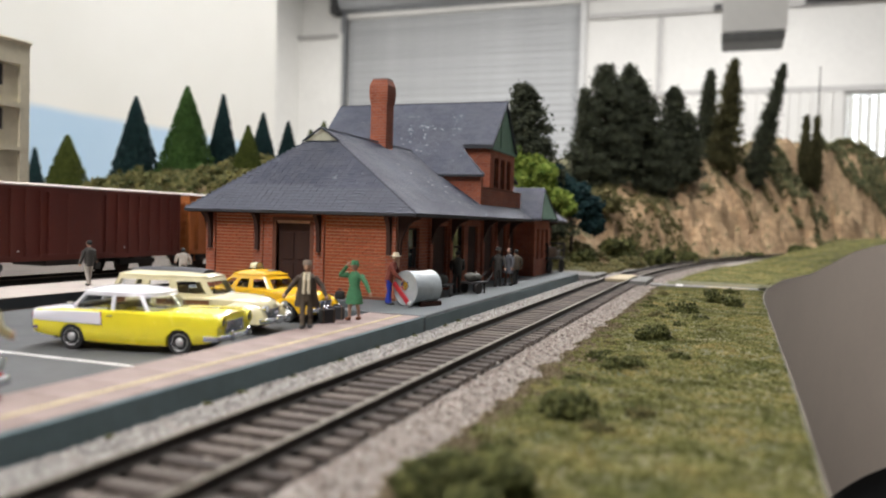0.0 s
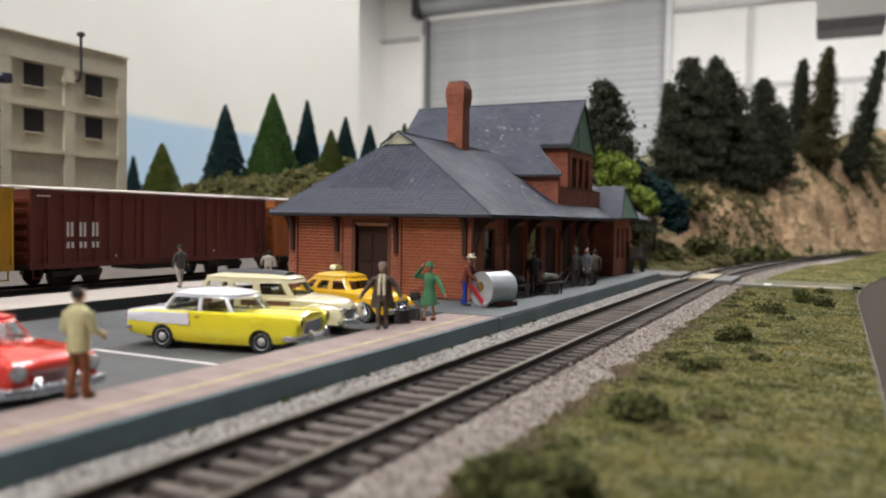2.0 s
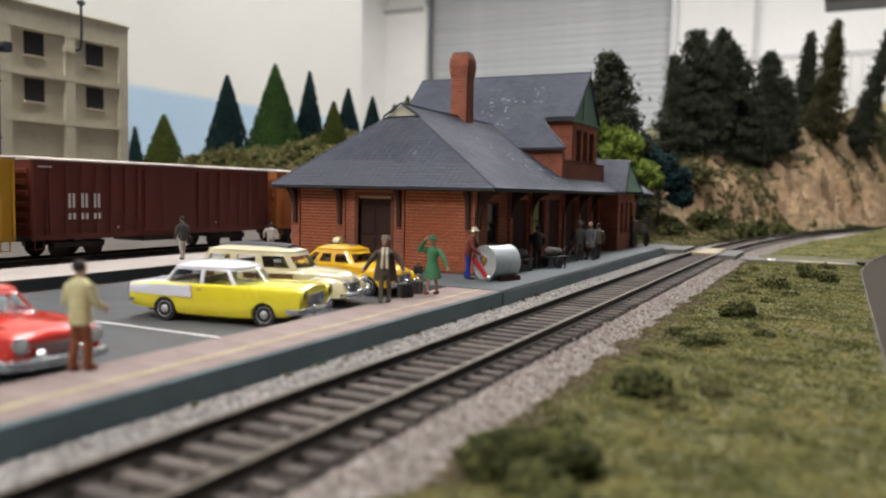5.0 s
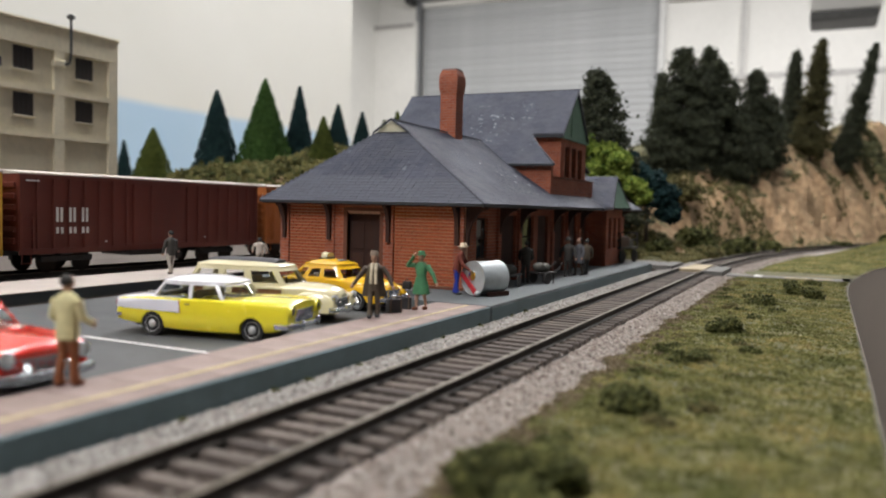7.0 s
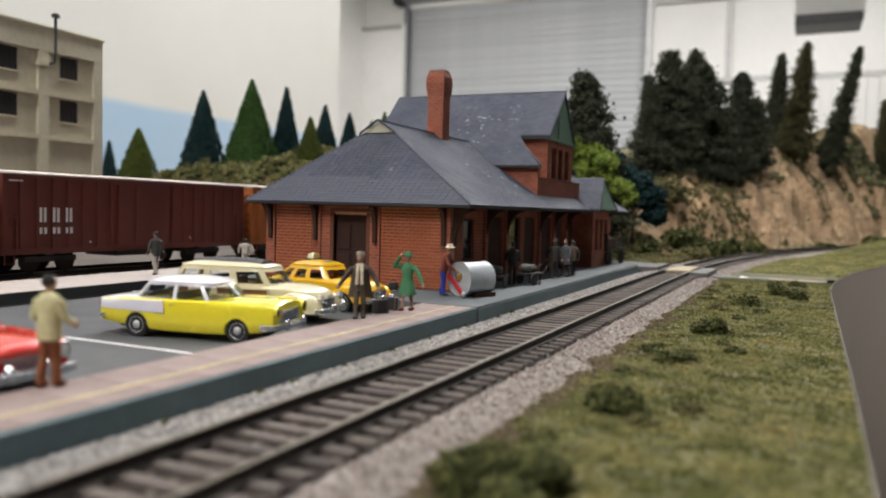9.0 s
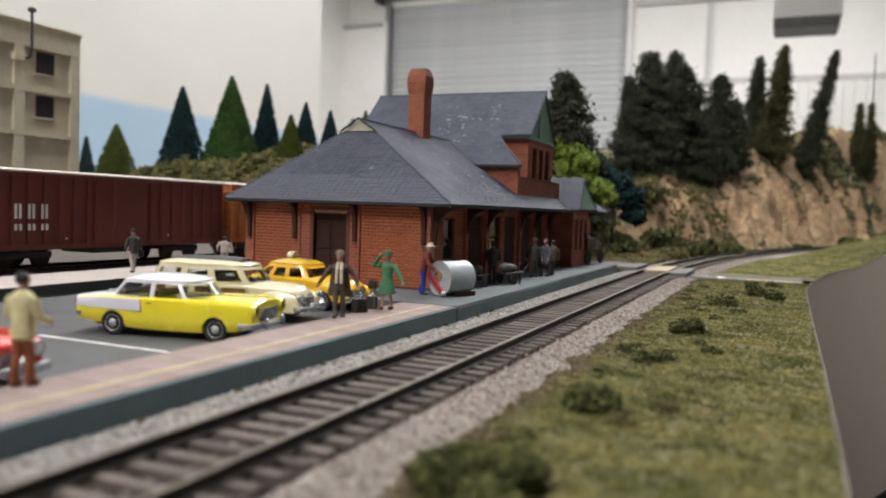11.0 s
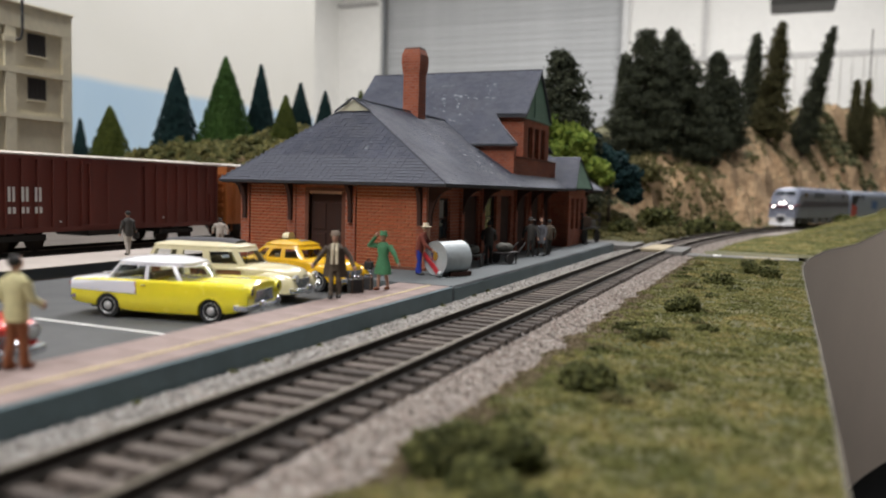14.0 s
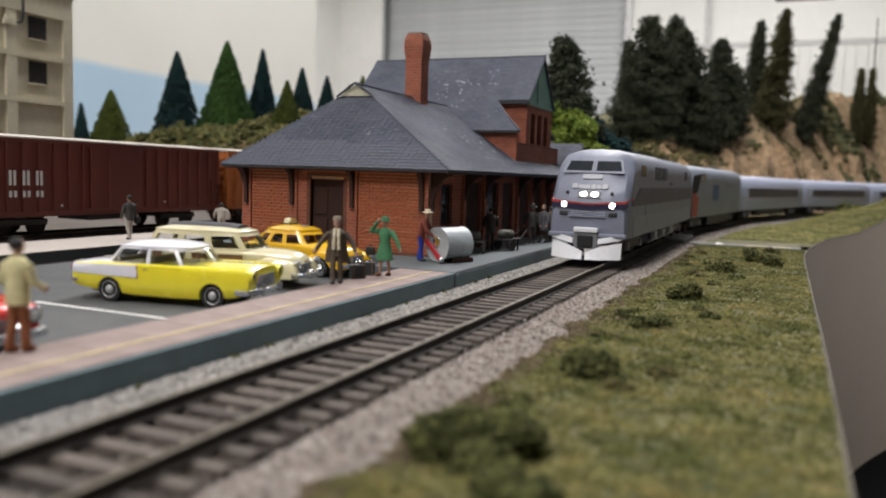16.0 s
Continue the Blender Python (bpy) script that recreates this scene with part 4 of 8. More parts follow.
def build_station():
    ox, oy, oz = -9.4, 26.5, 0.1
    st = thing("station", "red brick railway station with slate hip roof", "station", at(ox, oy, oz))
    # local plan: x across the track line, y along it
    X0, X1, Y1 = -4.2, 4.2, 26.0
    EX0, EX1, EY0, EY1, EZ = -4.9, 5.15, -0.45, 26.9, 3.24
    RX, RY0, RY1, RZ = 0.12, 2.0, 24.4, 6.54
    # front wall with its doorway, as panels between pilasters
    walls = part("wall", boxes((X0, -0.95, 0.12, 0.4, 0, 3.2), (0.55, X1, 0.12, 0.4, 0, 3.2), (-0.95, 0.55, 0.12, 0.4, 2.75, 3.2)), MORTAR, st, "red brick front wall")
    part("wall", boxes((X0, X0 + 0.3, 0.4, Y1, 0, 3.2)), BRICKWALL, st)
    part("wall", boxes((X0, X1, Y1 - 0.3, Y1 + 0.02, 0, 3.2)), BRICKWALL, st)
    # track-side wall with openings, widened with dark doors to imitate the eave's shade
    openings = ((1.2, 2.3, 1.1, 2.7), (3.8, 5.5, 0, 2.8), (6.3, 7.8, 0.9, 2.8), (8.4, 9.9, 0, 2.8), (10.9, 12.5, 0, 2.8), (13.3, 14.8, 0, 2.8), (15.5, 16.9, 0, 2.8), (21.4, 22.8, 1.0, 2.7))
    bm, y = bmesh.new(), 0.4
    for a, b, z0, z1 in openings:
        box(bm, X1 - 0.3, X1, y, a, 0, 3.2)
        box(bm, X1 - 0.3, X1, a, b, z1, 3.2)
        if z0:
            box(bm, X1 - 0.3, X1, a, b, 0, z0)
        y = b
    box(bm, X1 - 0.3, X1, y, Y1 - 0.3, 0, 3.2)
    part("wall", bm, BRICKWALL, st)
    for a, b, z0, z1 in openings:
        if z0:
            w = part("window", boxes((X1 - 0.2, X1 - 0.12, a, a + 0.08, z0, z1), (X1 - 0.2, X1 - 0.12, b - 0.08, b, z0, z1), (X1 - 0.2, X1 - 0.12, a + 0.08, b - 0.08, z1 - 0.08, z1), (X1 - 0.2, X1 - 0.12, a + 0.08, b - 0.08, z0, z0 + 0.08), (X1 - 0.2, X1 - 0.12, a + 0.08, b - 0.08, (z0 + z1) / 2 - 0.03, (z0 + z1) / 2 + 0.03)), DARKWOOD, st)
            part("pane", boxes((X1 - 0.17, X1 - 0.15, a + 0.08, b - 0.08, z0 + 0.08, z1 - 0.08)), GLASSDARK, w)
            part("sill", boxes((X1 - 0.05, X1 + 0.08, a - 0.06, b + 0.06, z0 - 0.1, z0), bevel=0.015), STONE, w)
        else:
            d = part("door", boxes((X1 - 0.2, X1 - 0.12, a + 0.02, b - 0.02, 0.02, z1 - 0.02)), DARKWOOD, st)
            for z in (0.3, 1.4):
                part("panel", boxes((X1 - 0.12, X1 - 0.09, a + 0.15, b - 0.15, z, z + 0.95), bevel=0.02), DARKWOOD, d)
    for y in (3.4, 5.8, 10.5, 12.9, 15.2):
        part("pilaster", boxes((X1, X1 + 0.12, y - 0.16, y + 0.16, 0, 3.2), bevel=0.02), BRICKWALL, st)
    # front doorway
    d = part("door", boxes((-0.95, 0.55, 0.28, 0.36, 0.02, 2.75)), DARKWOOD, st, "dark brown double freight door")
    for x in (-0.84, -0.1):
        for z in (0.15, 1.35):
            part("panel", boxes((x, x + 0.58, 0.24, 0.28, z, z + 1.05), bevel=0.02), DARKWOOD, d)
    for x in (-1.12, 0.55):
        part("door_frame", boxes((x, x + 0.17, 0.06, 0.3, 0, 2.85), bevel=0.015), STONE, d)
    part("door_frame", boxes((-1.12, 0.72, 0.06, 0.3, 2.86, 3.0), bevel=0.015), STONE, d)
    for x in (X0, -1.95, 0.78, X1 - 0.42):
        part("pilaster", boxes((x, x + 0.42, 0.0, 0.12, 0, 3.2), bevel=0.02), BRICKWALL, st)
    for x0, x1, z0 in ((-1.53, -1.12, 0), (0.72, 0.78, 0), (-1.53, 0.78, 3.0)):
        part("pier", boxes((x0, x1, 0.07, 0.12, z0, 3.0 if z0 == 0 else 3.2)), BRICKWALL, st)
    # bricks of the two front panels
    rng = random.Random(8)
    variants = []
    for k in range(5):
        j = lambda v: rng.uniform(-v, v)
        variants.append(mesh_of(boxes((0.010, 0.302 + j(0.006), 0.085 + j(0.010), 0.13, 0.020, 0.112), bevel=0.0), "brick"))
        variants[-1].materials.append(BRICK)
    half = mesh_of(boxes((0.010, 0.142, 0.085, 0.13, 0.020, 0.112)), "brick")
    half.materials.append(BRICK)
    for x0, x1 in ((X0 + 0.44, -1.97), (1.22, X1 - 0.44)):
        for row in range(24):
            z, x = 0.1 + 0.128 * row, x0
            if row % 2:
                part("brick", half, BRICK, walls, m=at(x, 0, z))
                x += 0.16
            while x < x1 - 0.26:
                part("brick", variants[rng.randrange(5)], BRICK, walls, m=at(x, 0, z))
                x += 0.32
            if x < x1 - 0.13:
                part("brick", half, BRICK, walls, m=at(x, 0, z))
    part("plinth", boxes((X0 - 0.05, X1 + 0.05, -0.06, 0.0, 0, 0.1), bevel=0.01), STONE, st)
    # curved brackets under the eaves
    def bracket(length):
        arc = [(length * (1 - math.cos(t)) + 0.0, 1.25 * math.sin(t)) for t in [k * math.pi / 16 for k in range(9)]]
        bm = prism(bmesh.new(), [(0, -0.1), (0.12, -0.1)] + [(0.1 + 0.75 * x, z) for x, z in arc[1:]] + [(0.1 + 0.75 * length, 1.4), (0, 1.4)], 0, -0.08, 0.08)
        return bm
    side = mesh_of(bracket(1.0), "bracket")
    short = mesh_of(bracket(0.4), "bracket")
    for x in (X0 + 0.25, -1.74, 1.0, X1 - 0.25):
        part("bracket", short, DARKWOOD, st, m=at(x, 0.0, 1.78, rz=180))
    for y in (0.25, 3.4, 5.8, 10.5, 12.9, 15.2, 24.0):
        part("bracket", side, DARKWOOD, st, m=at(X1 + 0.0, y, 1.78, rz=-90))
    for y in (0.25, 5.0, 10.0):
        part("bracket", short, DARKWOOD, st, m=at(X0, y, 1.78, rz=90))
    # main hip roof
    A, B, C, D = (EX0, EY0, EZ), (EX1, EY0, EZ), (EX1, EY1, EZ), (EX0, EY1, EZ)
    R0, R1 = (RX, RY0, RZ), (RX, RY1, RZ)
    roof = part("roof", slab([A, B, R0], 0.12), SLATEBED, st, "blue-grey slate hip roof")
    G = 0.86
    mixp = lambda p, q, t: tuple(p[k] + (q[k] - p[k]) * t for k in range(3))
    GL, GR = mixp(A, R0, G), mixp(B, R0, G)
    part("slope", slab([B, C, R1, R0], 0.12), SLATEBED, roof)
    part("slope", slab([D, A, R0, R1], 0.12), SLATEBED, roof)
    part("slope", slab([C, D, R1], 0.12), SLATEBED, roof)
    front = roof_slope(A, B, R0, [A, B, GR, GL])
    slates_mesh(front, "slate_cover", roof, 280)
    rest = roof_slope(B, C, R0, [B, C, R1, R0]) + roof_slope(A, D, R0, [A, D, R1, R0])
    slates_mesh(rest, "slate_cover", roof)
    # gablet at the ridge's end, cream triangle under two little verges
    gab = bmesh.new()
    gl, gr = (GL[0] - 0.02, GL[1] - 0.02, GL[2] + 0.05), (GR[0] + 0.02, GR[1] - 0.02, GR[2] + 0.05)
    lo = [gab.verts.new(p) for p in (gl, gr, (RX, GL[1] - 0.02, RZ + 0.05))]
    hi = [gab.verts.new((p[0], p[1] + 0.12, p[2])) for p in (gl, gr, (RX, GL[1], RZ + 0.05))]
    gab.faces.new(lo)
    gab.faces.new(hi[::-1])
    for k in range(3):
        gab.faces.new((lo[k], hi[k], hi[(k + 1) % 3], lo[(k + 1) % 3]))
    bmesh.ops.recalc_face_normals(gab, faces=gab.faces)
    part("gablet", gab, CREAM, roof, "cream gablet at the ridge end")
    bm = bmesh.new()
    tip = (RX, GL[1] - 0.12, RZ + 0.10)
    rod(bm, (gl[0] - 0.12, gl[1] - 0.1, gl[2] - 0.04), tip, 0.045, n=6)
    rod(bm, (gr[0] + 0.12, gr[1] - 0.1, gr[2] - 0.04), tip, 0.045, n=6)
    rod(bm, tip, (RX, RY1, RZ - 0.02), 0.04, n=6)
    part("ridge_cap", bm, SLATEBED, roof)
    bm = bmesh.new()
    rod(bm, B, R0, 0.045, n=6)
    rod(bm, A, R0, 0.045, n=6)
    part("hip_cap", bm, SLATEBED, roof)
    bm = boxes((EX0 - 0.03, EX1 + 0.03, EY0 - 0.04, EY0 + 0.04, EZ - 0.10, EZ - 0.01), (EX1 - 0.04, EX1 + 0.04, EY0 + 0.04, EY1, EZ - 0.10, EZ - 0.01), (EX0 - 0.04, EX0 + 0.04, EY0 + 0.04, EY1, EZ - 0.10, EZ - 0.01))
    part("gutter", bm, EAVE, roof, "dark eave board")
    part("soffit", boxes((EX0 + 0.05, EX1 - 0.05, EY0 + 0.05, EY1 - 0.05, EZ - 0.14, EZ - 0.10)), DARKWOOD, roof)
    # chimney with flared head
    c = 0.40
    bm = bmesh.new()
    sq = lambda h, z: [(-h, -h, z), (h, -h, z), (h, h, z), (-h, h, z)]
    loft(bm, [sq(c, 6.0), sq(c, 8.35), sq(c + 0.05, 8.6), sq(c + 0.08, 8.95), sq(c + 0.06, 9.25), sq(c - 0.03, 9.52)])
    ch = part("chimney", bm, BRICKWALL, st, "tall red brick chimney with flared head", m=at(RX, 7.3, 0))
    part("cap", boxes((-c + 0.03, c - 0.03, -c + 0.03, c - 0.03, 9.52, 9.60), bevel=0.03), surface("grey cap", (0.25, 0.21, 0.2), 0.8), ch)
    # cross gable
    GY, GZ, FX, LE = 13.95, 9.42, 4.35, 5.3
    ridge_b, ridge_f = (-5.6, GY, GZ), (FX, GY, GZ)
    near = [ridge_b, (-5.6, GY - 4.2, LE), (4.45, GY - 4.2, LE), (3.3, GY - 3.2, 6.25), (2.75, GY - 2.6, 6.84), (FX, GY - 2.6, 6.84), ridge_f]
    farp = [ridge_b, ridge_f, (FX, GY + 2.3, 6.84), (3.2, GY + 2.3, 6.84), (4.0, GY + 4.0, LE), (-5.6, GY + 4.0, LE)]
    gable = part("gable_roof", slab(near, 0.1), SLATEBED, st, "steep slate cross-gable roof")
    part("slope", slab(farp, 0.1), SLATEBED, gable)
    slates_mesh(roof_slope(near[1], (FX, GY - 4.2, LE), ridge_b, near), "slate_cover", gable)
    part("verge", rod(rod(bmesh.new(), ridge_b, ridge_f, 0.06, n=6), (FX + 0.02, GY - 2.6, 6.84), (FX + 0.02, GY, GZ + 0.02), 0.05, n=6), SLATEBED, gable)
    bm = boxes((2.7, FX + 0.03, GY - 2.66, GY - 2.55, 6.72, 6.86))
    rod(bm, (2.75, GY - 2.62, 6.82), (3.32, GY - 3.22, 6.23), 0.05, n=6)
    rod(bm, (3.32, GY - 3.22, 6.23), (4.45, GY - 4.24, LE), 0.05, n=6)
    box(bm, -1.0, 4.5, GY - 4.26, GY - 4.16, LE - 0.1, LE + 0.01)
    part("eave_board", bm, EAVE, gable)
    bm = bmesh.new()
    prism(bm, [(GY - 2.45, 6.82), (GY + 2.2, 6.82), (GY, GZ - 0.12)], 0, FX - 0.25, FX - 0.12)
    part("gable_panel", bm, COPPER, gable, "faded green gable boarding")
    part("board", boxes((FX - 0.3, FX - 0.05, GY - 2.5, GY + 2.25, 6.70, 6.84), bevel=0.02), COPPER, gable)
    part("board", boxes((FX - 0.12, FX - 0.07, GY - 0.8, GY - 0.7, 6.9, 8.3)), COPPER, gable)
    up = part("upper_wall", boxes((-1.0, X1, GY - 2.4, GY - 2.1, 4.4, 6.75), (-1.0, X1, GY + 1.9, GY + 2.2, 4.4, 6.75), (X1 - 0.3, X1, GY - 2.1, GY + 1.9, 4.0, 4.8), (X1 - 0.3, X1, GY - 2.1, GY + 1.9, 6.35, 6.7)), BRICKWALL, st, "red brick upper storey")
    part("lower_cheek", boxes((0.6, X1 + 0.05, GY - 4.0, GY - 3.7, 3.6, LE - 0.05), (X1 - 0.3, X1 + 0.05, GY - 3.7, GY + 3.6, 3.6, 4.68)), BRICKWALL, up)
    for k, y in enumerate((GY - 2.1, GY - 0.95, GY + 0.2, GY + 1.35)):
        part("mullion", boxes((X1 - 0.28, X1 + 0.03, y, y + 0.42, 4.74, 6.36), bevel=0.02), BRICKWALL, up)
        if k < 3:
            w = part("window", boxes((X1 - 0.2, X1 - 0.14, y + 0.42, y + 1.15, 5.74, 5.80), (X1 - 0.2, X1 - 0.14, y + 0.42, y + 0.48, 4.8, 6.35), (X1 - 0.2, X1 - 0.14, y + 1.09, y + 1.15, 4.8, 6.35)), DARKWOOD, up)
            part("pane", boxes((X1 - 0.18, X1 - 0.16, y + 0.48, y + 1.09, 4.8, 6.35)), GLASSDARK, w)
    part("string_course", boxes((X1 - 0.02, X1 + 0.10, GY - 3.7, GY + 3.6, 4.68, 4.75), bevel=0.015), STONE, up)
    # bay with its own little gable
    BX, B0, B1 = 5.25, 17.1, 20.9
    bay = part("bay", boxes((X1, BX - 0.25, B0, B0 + 0.3, 0, 3.2), (X1, BX - 0.25, B1 - 0.3, B1, 0, 3.2), (BX - 0.25, BX, B0, B1, 0, 0.95), (BX - 0.25, BX, B0, B1, 2.72, 3.2)), BRICKWALL, st, "projecting brick bay with narrow windows")
    for k in range(4):
        y = B0 + 0.0 + k * 1.12
        part("mullion", boxes((BX - 0.24, BX + 0.02, y, y + 0.44, 0.95, 2.72), bevel=0.02), BRICKWALL, bay)
        if k < 3:
            w = part("window", boxes((BX - 0.2, BX - 0.14, y + 0.44, y + 1.12, 1.8, 1.86)), DARKWOOD, bay)
            part("pane", boxes((BX - 0.18, BX - 0.16, y + 0.44, y + 1.12, 0.95, 2.72)), GLASSDARK, w)
    by, bz = (B0 + B1) / 2, 5.12
    slope_a = [(1.9, by, bz), (1.9, B0 - 0.35, 3.28), (BX + 0.45, B0 - 0.35, 3.28), (BX + 0.1, by, bz)]
    slope_b = [(1.9, by, bz), (BX + 0.1, by, bz), (BX + 0.45, B1 + 0.35, 3.28), (1.9, B1 + 0.35, 3.28)]
    broof = part("bay_roof", slab(slope_a, 0.1), SLATEBED, bay)
    slates_mesh(roof_slope(slope_a[1], slope_a[2], slope_a[0], slope_a), "slate_cover", bay)
    part("bay_slope", slab(slope_b, 0.1), SLATEBED, bay)
    bm = bmesh.new()
    tri = [(BX + 0.40, B0 - 0.2, 3.3), (BX + 0.40, B1 + 0.2, 3.3), (BX + 0.06, by, bz - 0.08)]
    v = [bm.verts.new(p) for p in tri] + [bm.verts.new((p[0] - 0.15, p[1], p[2])) for p in tri]
    for f in ((0, 1, 2), (5, 4, 3), (0, 3, 4, 1), (1, 4, 5, 2), (2, 5, 3, 0)):
        bm.faces.new([v[k] for k in f])
    bmesh.ops.recalc_face_normals(bm, faces=bm.faces)
    part("gable_panel", bm, COPPER, bay, "faded green gable boarding")
    part("eave_board", boxes((X1, BX + 0.47, B0 - 0.42, B0 - 0.33, 3.16, 3.30)), EAVE, bay)


build_station()


# ---- trees ----
def foliage(name, pts, size, material, seed, parent, shape="octa", spread=0.5, flat=1.0):
    v, f = bits(pts, size, np.random.default_rng(seed), shape, spread=spread, flat=flat)
    data = bpy.data.meshes.new(name)
    data.from_pydata((v * S).tolist(), [], f)
    data.materials.append(material)
    return part(name, data, material, parent)


def cone_tree(x, y, z, h, r, material, seed, label):
    """A dense bottle-brush fir."""
    rng = np.random.default_rng(seed)
    tree = thing("fir_tree", label, "tree", at(x, y, z), "firs behind the yard")
    part("trunk", rod(bmesh.new(), (0, 0, -0.6), (0, 0, h * 0.5), 0.16, 0.06), BARK, tree)
    core = bmesh.new()
    lathe(core, [(r * 0.74, 0.15), (r * 0.6, h * 0.25), (r * 0.34, h * 0.6), (r * 0.08, h * 0.95)], n=14)
    part("core", core, material, tree)
    pts = []
    for _ in range(4600):
        t = rng.random() ** 1.35
        a = rng.uniform(0, 2 * math.pi)
        tier = 1.0 + 0.03 * math.sin(t * 42 + 0.4 * math.sin(3 * a))
        k = (r * (1 - t) ** 0.9 + 0.05) * tier * rng.uniform(0.80, 1.03) * (1 + 0.03 * math.sin(3 * a + seed))
        pts.append((k * math.cos(a), k * math.sin(a), 0.05 + h * t - 0.08 * k))
    foliage("crown", pts, 0.085 * (h / 6) ** 0.5, material, seed, tree)


def tall_fir(x, y, z, h, r, material, seed, label, lean=0.0, dense=1.0):
    """A tall uneven conifer with boughs of its own lengths."""
    rng = np.random.default_rng(seed)
    tree = thing("conifer", label, "tree", at(x, y, z), "conifers on the rock hill")
    part("trunk", rod(bmesh.new(), (0, 0, -1.5), (lean * h, 0, h), 0.28, 0.05), BARK, tree)
    pts = []
    boughs = int(60 * dense * h / 12) + 16
    limbs = bmesh.new()
    for b in range(boughs):
        t = (b + rng.uniform(0, 0.9)) / boughs
        a = b * 2.4 + rng.uniform(-0.5, 0.5)
        shape = min(1.0, (t + 0.10) / 0.2) * (1 - t) ** 0.78
        reach = r * (0.16 + 1.02 * shape) * rng.uniform(0.72, 1.12)
        zb, cx = h * (0.04 + 0.95 * t), lean * h * t
        end = (cx + reach * math.cos(a), reach * math.sin(a), zb - 0.22 * reach)
        if b % 4 == 0:
            rod(limbs, (cx, 0, zb), end, 0.07, 0.03, n=4)
        for _ in range(int(60 + 90 * reach / 2)):
            k = rng.random() ** 0.6
            spread = 0.16 + 0.3 * reach * k * 0.55
            pts.append((cx + (end[0] - cx) * k + rng.normal() * spread, end[1] * k + rng.normal() * spread, zb - 0.22 * reach * k + rng.normal() * 0.24))
    part("limbs", limbs, BARK, tree)
    foliage("crown", pts, 0.125, material, seed, tree)


def leafy_tree(x, y, z, lobes, material, seed, label, size=0.2, trunk=2.0):
    rng = np.random.default_rng(seed)
    tree = thing("leafy_tree", label, "tree", at(x, y, z))
    bm = rod(bmesh.new(), (0, 0, -0.5), (0, 0, trunk), 0.16, 0.09)
    pts = []
    for cx, cy, cz, cr in lobes:
        rod(bm, (0, 0, trunk * 0.8), (cx, cy, cz), 0.08, 0.03, n=5)
        for _ in range(int(260 * cr * cr) + 160):
            d = rng.normal(size=3)
            d /= np.linalg.norm(d)
            k = cr * (0.6 + 0.45 * rng.random()) * (1 + 0.25 * noise.noise(Vector(d * 2.2) + Vector((cx, cy, cz))))
            pts.append((cx + d[0] * k, cy + d[1] * k, cz + d[2] * k * 0.8))
    part("trunk", bm, BARK, tree)
    foliage("crown", pts, size, material, seed, tree)


